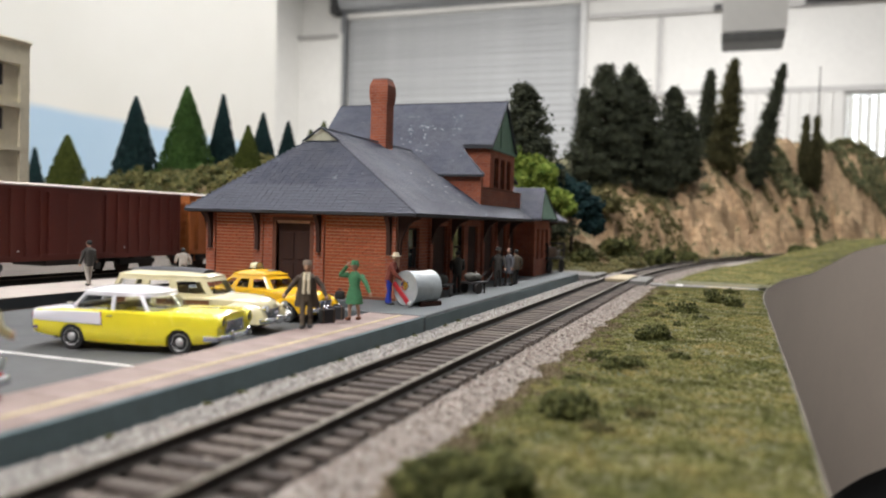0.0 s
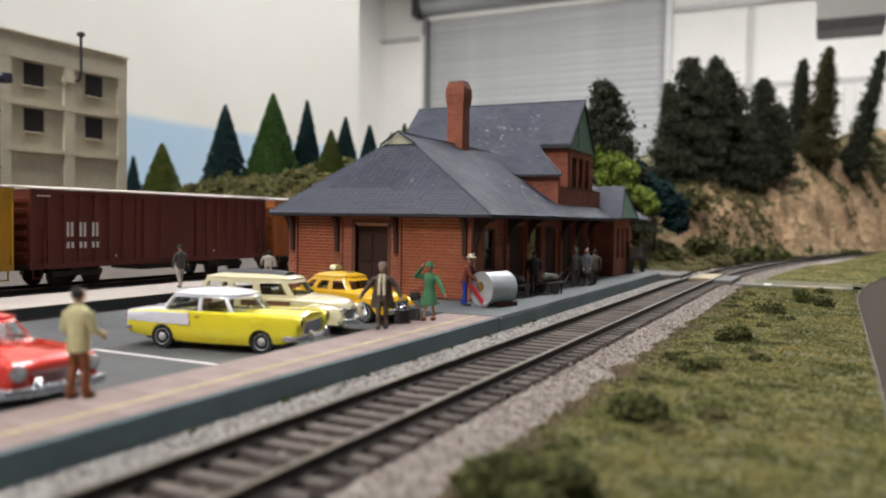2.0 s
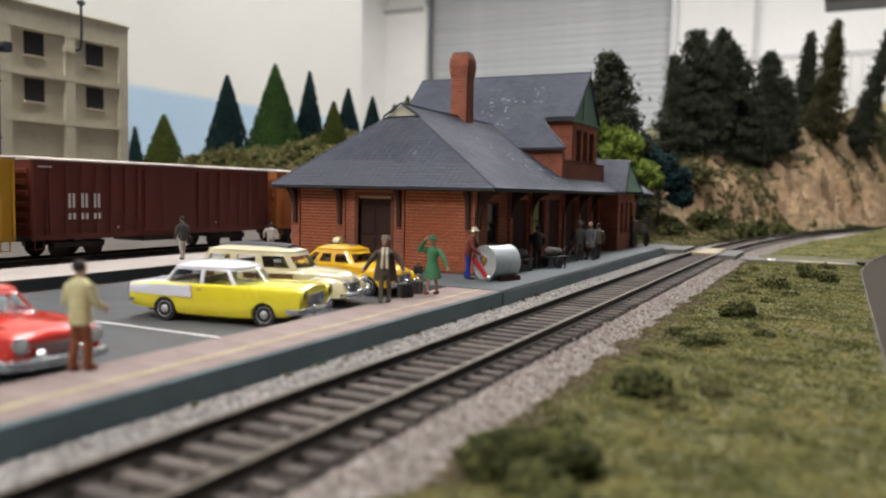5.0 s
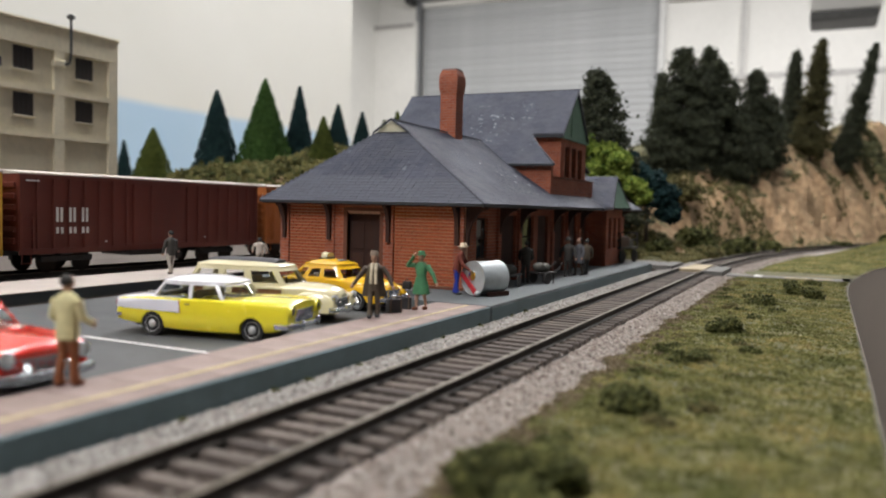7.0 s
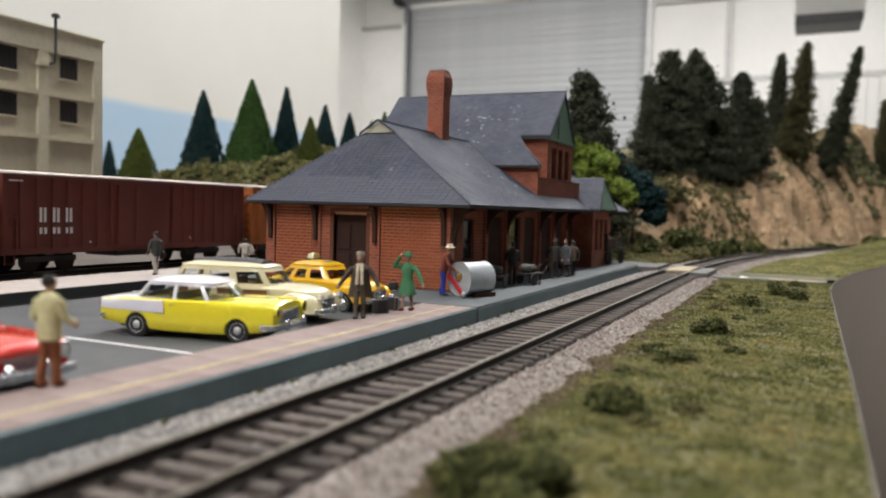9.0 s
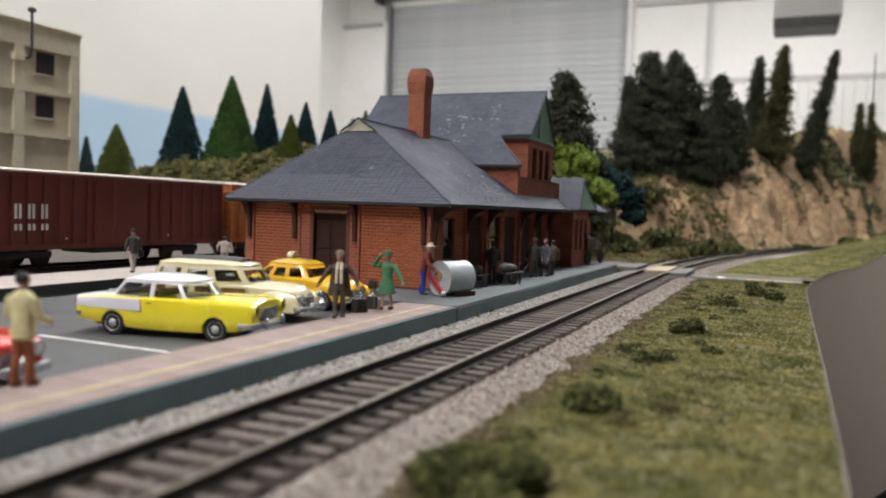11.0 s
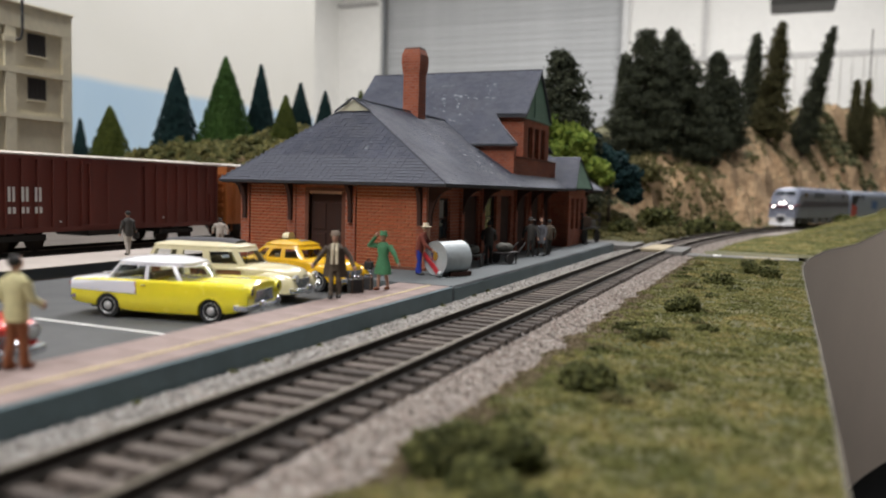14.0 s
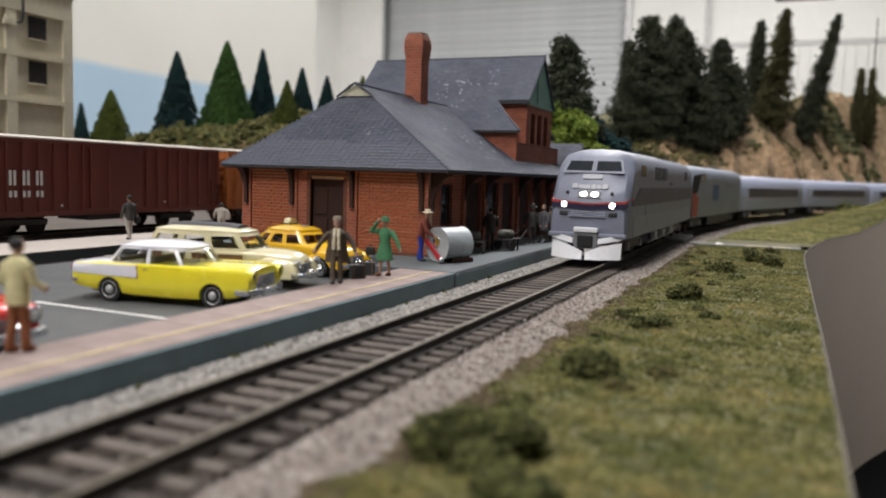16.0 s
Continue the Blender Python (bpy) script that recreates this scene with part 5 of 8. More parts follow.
def build_trees():
    for k, (x, y, z, h, r, m, word) in enumerate((
            (-53.6, 58, 4.6, 5.7, 2.5, FIR_OLIVE, "yellow-green"), (-49.0, 62, 7.3, 7.1, 2.3, FIR_BLUE, "dark blue-green"), (-44.5, 64, 8.0, 7.6, 2.75, FIR_GREEN, "mid green"), (-43.2, 68, 8.2, 7.2, 1.6, FIR_BLUE, "dark blue-green"),
            (-36.0, 62, 7.8, 3.6, 1.35, FIR_OLIVE, "yellow-green"), (-39.7, 70, 8.3, 5.4, 1.5, FIR_BLUE, "dark blue-green"), (-36.7, 70, 9.2, 3.6, 1.05, FIR_BLUE, "dark green"), (-35.2, 72, 9.9, 2.3, 0.9, FIR_OLIVE, "small olive"), (-34.8, 74, 10.8, 2.5, 0.9, FIR_OLIVE, "small olive"), (-82, 80, 5.0, 6.4, 1.7, FIR_BLUE, "dark blue-green"))):
        low = min(z, hill_height(x, y) + 0.5)
        cone_tree(x, y, low, h + max(0, z - low), r * (1 + 0.5 * max(0, z - low) / h), m, 200 + k, word + " dense cone-shaped fir on the mound")
    for k, (x, y, z, h, r, m, lean, word) in enumerate((
            (-9.2, 62, 5.0, 9.3, 3.6, FIR_DARK, -0.05, "dark"), (-11.6, 98, 8.4, 11.7, 1.35, FIR_DARK, 0.0, "slim dark"), (-8.7, 96, 7.6, 15.0, 4.7, FIR_DARK, 0.0, "broad dark"), (-7.0, 104, 8.8, 15.2, 3.5, FIR_DARK, 0.0, "tall dark"),
            (-4.0, 100, 7.9, 13.8, 4.4, FIR_DARK, -0.09, "leaning dark"), (-1.5, 106, 9.0, 12.3, 3.2, FIR_DARK, 0.0, "dark"), (0.2, 110, 10.0, 8.6, 2.2, FIR_DARK, 0.0, "small dark"), (1.9, 124, 13.4, 13.4, 1.7, FIR_DARK, 0.03, "slim dark"),
            (4.6, 122, 12.6, 15.2, 2.3, FIR_BROWN, 0.06, "brown-green"), (8.8, 128, 11.6, 16.2, 1.7, FIR_DARK, 0.20, "leaning dark"), (17.1, 144.6, 12.2, 10.2, 1.0, FIR_BROWN, 0.0, "thin brown"), (18.9, 146.5, 12.0, 10.6, 0.95, FIR_BROWN, 0.0, "thin brown"))):
        low = min(z, hill_height(x, y) + 0.3)
        tall_fir(x, y, low, h + z - low, r, m, 300 + k, word + " conifer standing on the rocky hill", lean)
    leafy_tree(-8.6, 59.5, 0.2, ((-1.4, 0, 8.0, 1.0), (0.2, 0.2, 7.4, 1.1), (1.4, -0.2, 6.8, 0.9), (-0.6, 0, 6.0, 1.3), (1.3, 0.3, 5.6, 1.0), (2.4, 0, 4.9, 0.9), (0.6, 0, 4.4, 1.2), (3.0, 0.2, 4.2, 0.7)), LEAF, 77, "light yellow-green leafy tree behind the station", 0.17, 3.6)
    leafy_tree(-6.0, 64, 0.6, ((-0.9, 0, 5.9, 1.0), (0.2, 0, 5.0, 1.3), (1.2, 0, 3.9, 1.3), (-1.6, 0, 6.9, 0.8), (1.7, 0.2, 2.6, 1.0)), FIR_BLUE, 78, "dark blue-green tree behind the station", 0.18, 3.0)


build_trees()


# ---- scatter on the hill and the mound ----
RIDGEBITS = speckled("ridge scrub", [(0.045, 0.055, 0.027), (0.11, 0.118, 0.055), (0.20, 0.17, 0.085), (0.085, 0.093, 0.045)], scale=0.2)
def build_scatter():
    rng = np.random.default_rng(21)
    pts, low = [], []
    while len(pts) < 64000:
        x, y = rng.uniform(-30, 44), 54 + 84 * rng.random() ** 1.2
        s, left = off_line(x, y)
        if left < 2.7:
            if left < -2.9 and x < edge_x(y) - 0.15 and y < 112:
                low.append((x, y, hill_height(x, y) + 0.02))
            continue
        g = noise.noise(Vector((x * 0.21, y * 0.21, 1.7))) + 0.5 * noise.noise(Vector((x * 0.6, y * 0.6, 2)))
        steep = 3.2 < left < 11 and s > 76
        if g < ((-0.25 if s < 80 else 0.04 if s < 92 else 0.30) if steep else (-0.30 if s < 98 else 0.16) if left > 0 else 0.15):
            continue
        pts.append((x, y, hill_height(x, y) + 0.05 + 0.25 * max(0, g) * rng.random() * (1 if left > 0 else 0.3)))
    v, f = bits(pts, 0.15, rng, "octa", spread=0.6)
    soup("hill_scrub", v, f, HILLBITS, "olive and brown foam scrub on the hill", "scrub")
    v, f = bits(low, 0.10, rng, "octa", spread=0.6, flat=0.5)
    soup("bank_grass", v, f, TURFBITS, "pale green scatter grass inside the curve", "grass")
    pts = []
    while len(pts) < 14000:
        x, y = rng.uniform(-66, -22), rng.uniform(52, 70)
        hh = hill_height(x, y)
        if hh < 0.5:
            continue
        lump = 1.7 * abs(noise.noise(Vector((x * 0.5, y * 0.5, 8)))) + 0.6 * abs(noise.noise(Vector((x * 1.1, y * 1.1, 1))))
        pts.append((x, y, hh + lump * (0.6 + 0.4 * rng.random())))
    v, f = bits(pts, 0.24, rng, "octa", spread=0.6)
    soup("hedge", v, f, HEDGE, "lumpy green and straw hedge foam on the mound", "hedge")
    for k, (x, y, r, tall) in enumerate(((-4.5, 62, 1.4, 1.3), (-1.8, 66, 1.3, 1.1), (-3.0, 70, 1.8, 1.6), (-6.8, 58, 1.3, 1.2), (0.2, 72, 1.3, 1.5), (-5.5, 74, 2.0, 1.8), (2.2, 80, 1.0, 1.2), (-9, 57, 1.4, 1.2), (14, 100, 1.4, 1.1), (19, 108, 1.6, 1.2), (9, 104, 1.2, 1.0))):
        clump("shrub", "dark olive foam shrub at the foot of the hill", "shrub", x, y, hill_height(x, y) - 0.1, r, tall, 500 + k, HILLBITS if k % 2 else BUSH, 900, 0.17, "shrubs on the hill")
    pts = []
    while len(pts) < 9000:
        x, y = rng.uniform(10, 75), rng.uniform(132, 178)
        s, left = off_line(x, y)
        g = noise.noise(Vector((x * 0.16, y * 0.16, 4.7))) + 0.5 * noise.noise(Vector((x * 0.5, y * 0.5, 6)))
        if left < 3 or g < (0.05 if left > 20 else 0.32):
            continue
        pts.append((x, y, hill_height(x, y) + 0.1 + 1.3 * max(0, g + 0.2) * rng.random()))
    v, f = bits(pts, 0.34, rng, "octa", spread=0.6)
    soup("ridge_scrub", v, f, RIDGEBITS, "dark green scrub along the far ridge", "scrub")
    pole = thing("utility_pole", "thin dark pole on the far hill", "pole", at(19.3, 150, hill_height(19.3, 150)))
    top = 31.5 - hill_height(19.3, 150)
    part("shaft", rod(bmesh.new(), (0, 0, -0.5), (0, 0, top), 0.12, 0.08), BARK, pole)


build_scatter()


# ---- factory behind the yard ----
def build_factory():
    paint = surface("beige concrete", (0.70, 0.64, 0.48), 0.8, wide=0.12, fine=2.5, vary=0.12, depth=0.01)
    recess = surface("beige panel", (0.67, 0.61, 0.455), 0.85, wide=0.15, fine=2.5, vary=0.12)
    dark = surface("dark window", (0.018, 0.012, 0.010), 0.5, vary=0.3)
    fx, y1, top, storey = -40.0, 41.55, 14.55, 3.0
    fac = thing("factory", "beige concrete factory with small dark windows", "building", at(fx, 20, -0.3))
    rows = [(1.3, 4.4), (4.6, 7.45), (7.75, 10.4), (10.75, 13.35)]
    bays = [(20.9 - 4.65 * k, 17.1 - 4.65 * k) for k in range(7)]
    body = part("body", boxes((-16, -0.20, -14, y1 - 20, 0, top)), recess, fac)
    for a, b in [(13.35, top + 0.3), (0, 1.3)] + [(r[1], q[0]) for r, q in zip(rows, rows[1:])]:
        part("beam", boxes((-0.20, 0, -14, y1 - 20, a, b)), paint, fac)
    for y in [y1 - 20] + [b for a, b in bays]:
        for a, b in rows:
            part("pier", boxes((-0.20, -0.01, y - 0.78, y, a, b)), paint, fac)
    part("coping", boxes((-16.1, 0.1, -14, y1 - 19.9, top + 0.3, top + 0.5), bevel=0.04), paint, fac)
    for a, b in rows[2:]:
        for c, d in bays[:6]:
            w = part("window", boxes((-0.199, -0.15, d + 1.0, d + 2.4, b - 1.6, b - 0.15)), dark, fac, "dark small-paned factory window")
            part("sill", boxes((-0.199, -0.08, d + 0.9, d + 2.5, b - 1.71, b - 1.61), bevel=0.01), paint, w)
            for k in range(1, 4):
                part("glazing_bar", boxes((-0.15, -0.135, d + 1.0 + 0.35 * k - 0.02, d + 1.0 + 0.35 * k + 0.02, b - 1.6, b - 0.15)), TRIMDARK, w)
    bm = bmesh.new()
    rod(bm, (0.0, 17.05, 12.5), (0.35, 17.2, 12.6), 0.09)
    rod(bm, (0.35, 17.2, 12.6), (0.45, 17.25, 13.2), 0.09)
    rod(bm, (0.45, 17.25, 13.2), (0.45, 17.25, 15.6), 0.09)
    lathe(bm, [(0.09, 15.55), (0.27, 15.6), (0.27, 15.78), (0.12, 15.88)], n=10, centre=(0.45, 17.25, 0))
    part("flue_pipe", bm, TRIMDARK, fac, "black stove pipe with cap")
    part("vent_box", boxes((-0.3, 0.12, 16.2, 17.1, 12.3, 12.75), bevel=0.03), paint, fac)
    bm = lathe(bmesh.new(), [(0.45, top + 0.3), (0.45, top + 0.9), (0.2, top + 1.1)], n=10, centre=(-3, 9, 0))
    part("roof_vent", bm, STEEL, fac)

    paint_blue = surface("dark blue duct paint", (0.028, 0.03, 0.05), 0.55, wide=0.6, fine=4, vary=0.25)
    duct = thing("dust_duct", "dark blue steel duct standing against the factory", "duct", at(-39.1, 30.7, -0.3))
    bm = lathe(bmesh.new(), [(0.30, 0.0), (0.30, 11.2)], n=20)
    part("riser", bm, paint_blue, duct, smooth=True)
    for z in (3.0, 6.2, 9.6):
        part("flange", lathe(bmesh.new(), [(0.30, z), (0.37, z), (0.37, z + 0.1), (0.30, z + 0.1)], n=20), paint_blue, duct)
    rings = []
    for k in range(7):
        a = k * math.pi / 12
        c = (0, 0.55 * (1 - math.cos(a)), 11.2 + 0.55 * math.sin(a))
        rings.append([(0.30 * math.cos(t), c[1] + 0.30 * math.sin(t) * math.cos(a), c[2] + 0.30 * math.sin(t) * math.sin(a) * -1) for t in [2 * math.pi * j / 20 for j in range(20)]])
    part("elbow", loft(bmesh.new(), rings), paint_blue, duct, smooth=True)
    part("outlet_hood", boxes((-0.36, 0.36, 0.45, 1.0, 11.45, 12.05), bevel=0.06), paint_blue, duct)
    part("branch", lathe(bmesh.new(), [(0.34, -3.2), (0.34, 0.0)], n=20, axis=1, centre=(0.05, 0, 5.4)), paint_blue, duct, smooth=True)


build_factory()


# ---- freight cars ----
def box_car(y0, y1, colour, label, marks=()):
    length = y1 - y0
    paint = surface("boxcar paint", colour, 0.6, wide=0.3, fine=3, vary=0.16, stretch=(1, 1, 0.4))
    car = thing("boxcar", label, "freight car", at(-23.1, (y0 + y1) / 2, 0.1), "freight cars on the yard track")
    h = length / 2
    part("body", boxes((-1.5, 1.5, -h, h, 0.95, 4.0)), paint, car)
    part("sill", boxes((1.5, 1.56, -h, h, 0.8, 1.02), (-1.56, -1.5, -h, h, 0.8, 1.02), (1.5, 1.56, -h, h, 3.86, 4.02)), paint, car)
    roof = prism(bmesh.new(), [(-1.58, 4.0), (1.58, 4.0), (1.58, 4.06), (0, 4.2), (-1.58, 4.06)], 1, -h - 0.05, h + 0.05)
    part("roof", roof, surface("dusty car roof", (0.50, 0.45, 0.40), 0.8, vary=0.15), car, "dusty pale roof")
    rib = mesh_of(boxes((1.5, 1.575, -0.05, 0.05, 1.02, 3.86), bevel=0.015), "rib")
    rib.materials.append(paint)
    n = int(length / 0.72)
    for k in range(n + 1):
        y = -h + 0.06 + k * (length - 0.12) / n
        if abs(y) > 1.55:
            part("rib", rib, paint, car, m=at(0, y, 0))
    door = part("door", boxes((1.5, 1.60, -1.5, 1.5, 1.02, 3.84), bevel=0.02), paint, car)
    for z in (1.0, 3.78):
        part("rail_bar", boxes((1.60, 1.66, -2.0, 2.0, z, z + 0.08)), paint, door)
    for z in (1.7, 2.4, 3.1):
        part("door_rib", boxes((1.60, 1.635, -1.45, 1.45, z, z + 0.07)), paint, door)
    part("lock_bar", rod(bmesh.new(), (1.64, -0.5, 1.1), (1.64, -0.5, 3.75), 0.025), paint, door)
    for e in (-1, 1):
        lad = part("ladder", boxes((1.5, 1.6, e * (h - 0.1) - 0.03, e * (h - 0.1) + 0.03, 0.9, 2.45), (1.5, 1.6, e * (h - 0.6) - 0.03, e * (h - 0.6) + 0.03, 0.9, 2.45)), paint, car)
        for k in range(4):
            part("rung", boxes((1.56, 1.61, min(e * (h - 0.1), e * (h - 0.6)), max(e * (h - 0.1), e * (h - 0.6)), 0.98 + 0.42 * k, 1.03 + 0.42 * k)), paint, lad)
        for k in range(6):
            part("end_rib", boxes((-1.35, 1.35, min(e * h, e * (h + 0.09)), max(e * h, e * (h + 0.09)), 1.25 + 0.44 * k, 1.47 + 0.44 * k), bevel=0.03), paint, car)
        part("sill_step", boxes((1.42, 1.5, min(e * (h - 0.15), e * (h - 0.6)), max(e * (h - 0.15), e * (h - 0.6)), 0.42, 0.46), (1.44, 1.48, e * (h - 0.18) - 0.02, e * (h - 0.18) + 0.02, 0.46, 0.96), (1.44, 1.48, e * (h - 0.57) - 0.02, e * (h - 0.57) + 0.02, 0.46, 0.96)), paint, car)
        truck = part("truck", boxes((0.85, 1.05, e * (h - 2.6) - 1.25, e * (h - 2.6) + 1.25, 0.42, 0.68), (-1.05, -0.85, e * (h - 2.6) - 1.25, e * (h - 2.6) + 1.25, 0.42, 0.68), (-1.0, 1.0, e * (h - 2.6) - 0.3, e * (h - 2.6) + 0.3, 0.45, 0.95), bevel=0.03), TRIMDARK, car)
        for dy in (-0.85, 0.85):
            for x in (-0.76, 0.76):
                bm = lathe(bmesh.new(), [(0.44, -0.07), (0.44, 0.05), (0.48, 0.05), (0.48, 0.08)], n=18, axis=0, centre=(x, e * (h - 2.6) + dy, 0.44))
                part("wheel", bm, RAILSIDE, truck)
        bm = boxes((-0.12, 0.12, e * h if e > 0 else e * h - 0.5, e * h + 0.5 if e > 0 else e * h, 0.75, 0.98))
        part("coupler", bm, TRIMDARK, car)
    part("underframe", boxes((-0.35, 0.35, -h + 0.2, h - 0.2, 0.7, 0.95), (-1.1, 0.9, -1.0, 0.9, 0.5, 0.9)), TRIMDARK, car)
    white = surface("white marking", (0.70, 0.68, 0.65), 0.7, vary=0.1)
    for k, (ya, yb, za, zb) in enumerate(marks):
        part("marking", boxes((1.577, 1.584, ya, yb, za, zb)), white, car)
    return car


def build_freight():
    marks = []
    # three tall painted marks and three short groups under them, as plain shapes
    for k in range(3):
        y = -5.55 + 0.62 * k
        marks += [(y, y + 0.12, 2.1, 2.7), (y + 0.2, y + 0.32, 2.1, 2.7)]
        for j in range(2):
            marks.append((y + 0.22 * j, y + 0.22 * j + 0.13, 1.62, 1.88))
    marks += [(-6.9, -6.3, 3.72, 3.78), (-0.3, 0.2, 1.3, 1.36), (3.0, 3.1, 1.25, 1.33), (-3.1, -3.0, 1.2, 1.28)]
    box_car(20.4, 34.75, (0.135, 0.027, 0.017), "oxide-red ribbed boxcar with white marks", marks)
    box_car(5.2, 19.7, (0.60, 0.33, 0.02), "yellow ribbed boxcar with ladders")
    box_car(35.5, 49.8, (0.40, 0.125, 0.028), "orange-brown boxcar behind the station")


build_freight()


# ---- road vehicles ----
def eased(x, xs, vs):
    """Smooth monotone reading of a table."""
    k = min(max(int(np.searchsorted(xs, x)) - 1, 0), len(xs) - 2)
    slope = [(vs[j + 1] - vs[j]) / (xs[j + 1] - xs[j]) for j in range(len(xs) - 1)]
    def tangent(j):
        if j == 0 or j == len(xs) - 1:
            return slope[0 if j == 0 else -1]
        a, b = slope[j - 1], slope[j]
        return 0.0 if a * b <= 0 else 2 * a * b / (a + b)
    w = xs[k + 1] - xs[k]
    t = min(1.0, max(0.0, (x - xs[k]) / w))
    m0, m1 = tangent(k) * w, tangent(k + 1) * w
    return (2 * t ** 3 - 3 * t * t + 1) * vs[k] + (t ** 3 - 2 * t * t + t) * m0 + (3 * t * t - 2 * t ** 3) * vs[k + 1] + (t ** 3 - t * t) * m1


def car_body(bm, stations, arch=(), r=0.40, shape=None, step=0.11):
    """Body shell from stations (x, half width, bottom, shoulder height, crown height), cut away round over the wheels at arch.
    shape: pairs (share of the half width, share of the way from shoulder to crown) over the top."""
    shape = shape or ((0.985, -0.12), (0.95, 0.12), (0.87, 0.34), (0.72, 0.62), (0.45, 0.90), (0.2, 0.98))
    cols = [list(c) for c in zip(*stations)]
    n = int((cols[0][-1] - cols[0][0]) / step)
    xs = sorted(set(cols[0] + [cols[0][0] + (cols[0][-1] - cols[0][0]) * k / n for k in range(n + 1)] + [a + r * k for a in arch for k in (-1.001, -0.999, -0.96, -0.85, -0.65, -0.35, 0, 0.35, 0.65, 0.85, 0.96, 0.999, 1.001)]))
    rings = []
    for x in xs:
        w, zb, zs, zc = [eased(x, cols[0], c) for c in cols[1:]]
        cut = zb
        for a in arch:
            if abs(x - a) < r:
                cut = max(zb, 0.30 + math.sqrt(r * r - (x - a) ** 2))
        tall = zs - cut
        low = [(w * (0.93 if cut <= zb else 0.99), cut), (w * 0.985, cut + 0.14 * tall), (w, cut + 0.38 * tall), (w, cut + 0.62 * tall), (w * 0.995, cut + 0.85 * tall)]
        half = low + [(w * a, zs + (zc - zs) * b) for a, b in shape]
        rings.append([(x, -y, z) for y, z in half] + [(x, 0, zc)] + [(x, y, z) for y, z in reversed(half)])
    return loft(bm, rings)


def chassis(car, x0, x1, half):
    part("underbody", boxes((x0, x1, -half, half, 0.22, 0.74)), RUBBER, car)


WHEELPAINT = surface("pale wheel disc", (0.55, 0.55, 0.54), 0.35, 0.35, vary=0.08)


def wheel_set(car, xs, half, r=0.34, rim=WHEELPAINT):
    tyre = mesh_of(lathe(bmesh.new(), [(r * 0.62, -0.09), (r * 0.95, -0.09), (r, -0.05), (r, 0.05), (r * 0.95, 0.09), (r * 0.62, 0.09)], n=28, axis=1), "tyre", True)
    hub = mesh_of(lathe(bmesh.new(), [(r * 0.66, -0.088), (r * 0.64, -0.100), (r * 0.58, -0.085), (r * 0.50, -0.07), (r * 0.36, -0.075), (r * 0.30, -0.10), (r * 0.2, -0.118), (0.01, -0.122)], n=24, axis=1), "rim", True)
    for x in xs:
        for side in (-1, 1):
            w = part("wheel", lathe(bmesh.new(), [(0.05, -0.05), (r * 0.62, -0.05), (r * 0.62, 0.05), (0.05, 0.05)], n=14, axis=1), TRIMDARK, car, m=at(x, side * (half - 0.09), r, rz=0 if side < 0 else 180))
            part("tyre", tyre, RUBBER, w)
            part("rim", hub, rim, w)


def panel(points, thick=0.012):
    """A thin pane standing a little proud, from four points in order."""
    bm = bmesh.new()
    p = [Vector(q) for q in points]
    n = (p[1] - p[0]).cross(p[2] - p[0]).normalized() * thick
    a, b = [bm.verts.new(q + n) for q in p], [bm.verts.new(q - n) for q in p]
    bm.faces.new(a)
    bm.faces.new(b[::-1])
    for k in range(len(p)):
        j = (k + 1) % len(p)
        bm.faces.new((a[k], b[k], b[j], a[j]))
    bmesh.ops.recalc_face_normals(bm, faces=bm.faces)
    return bm


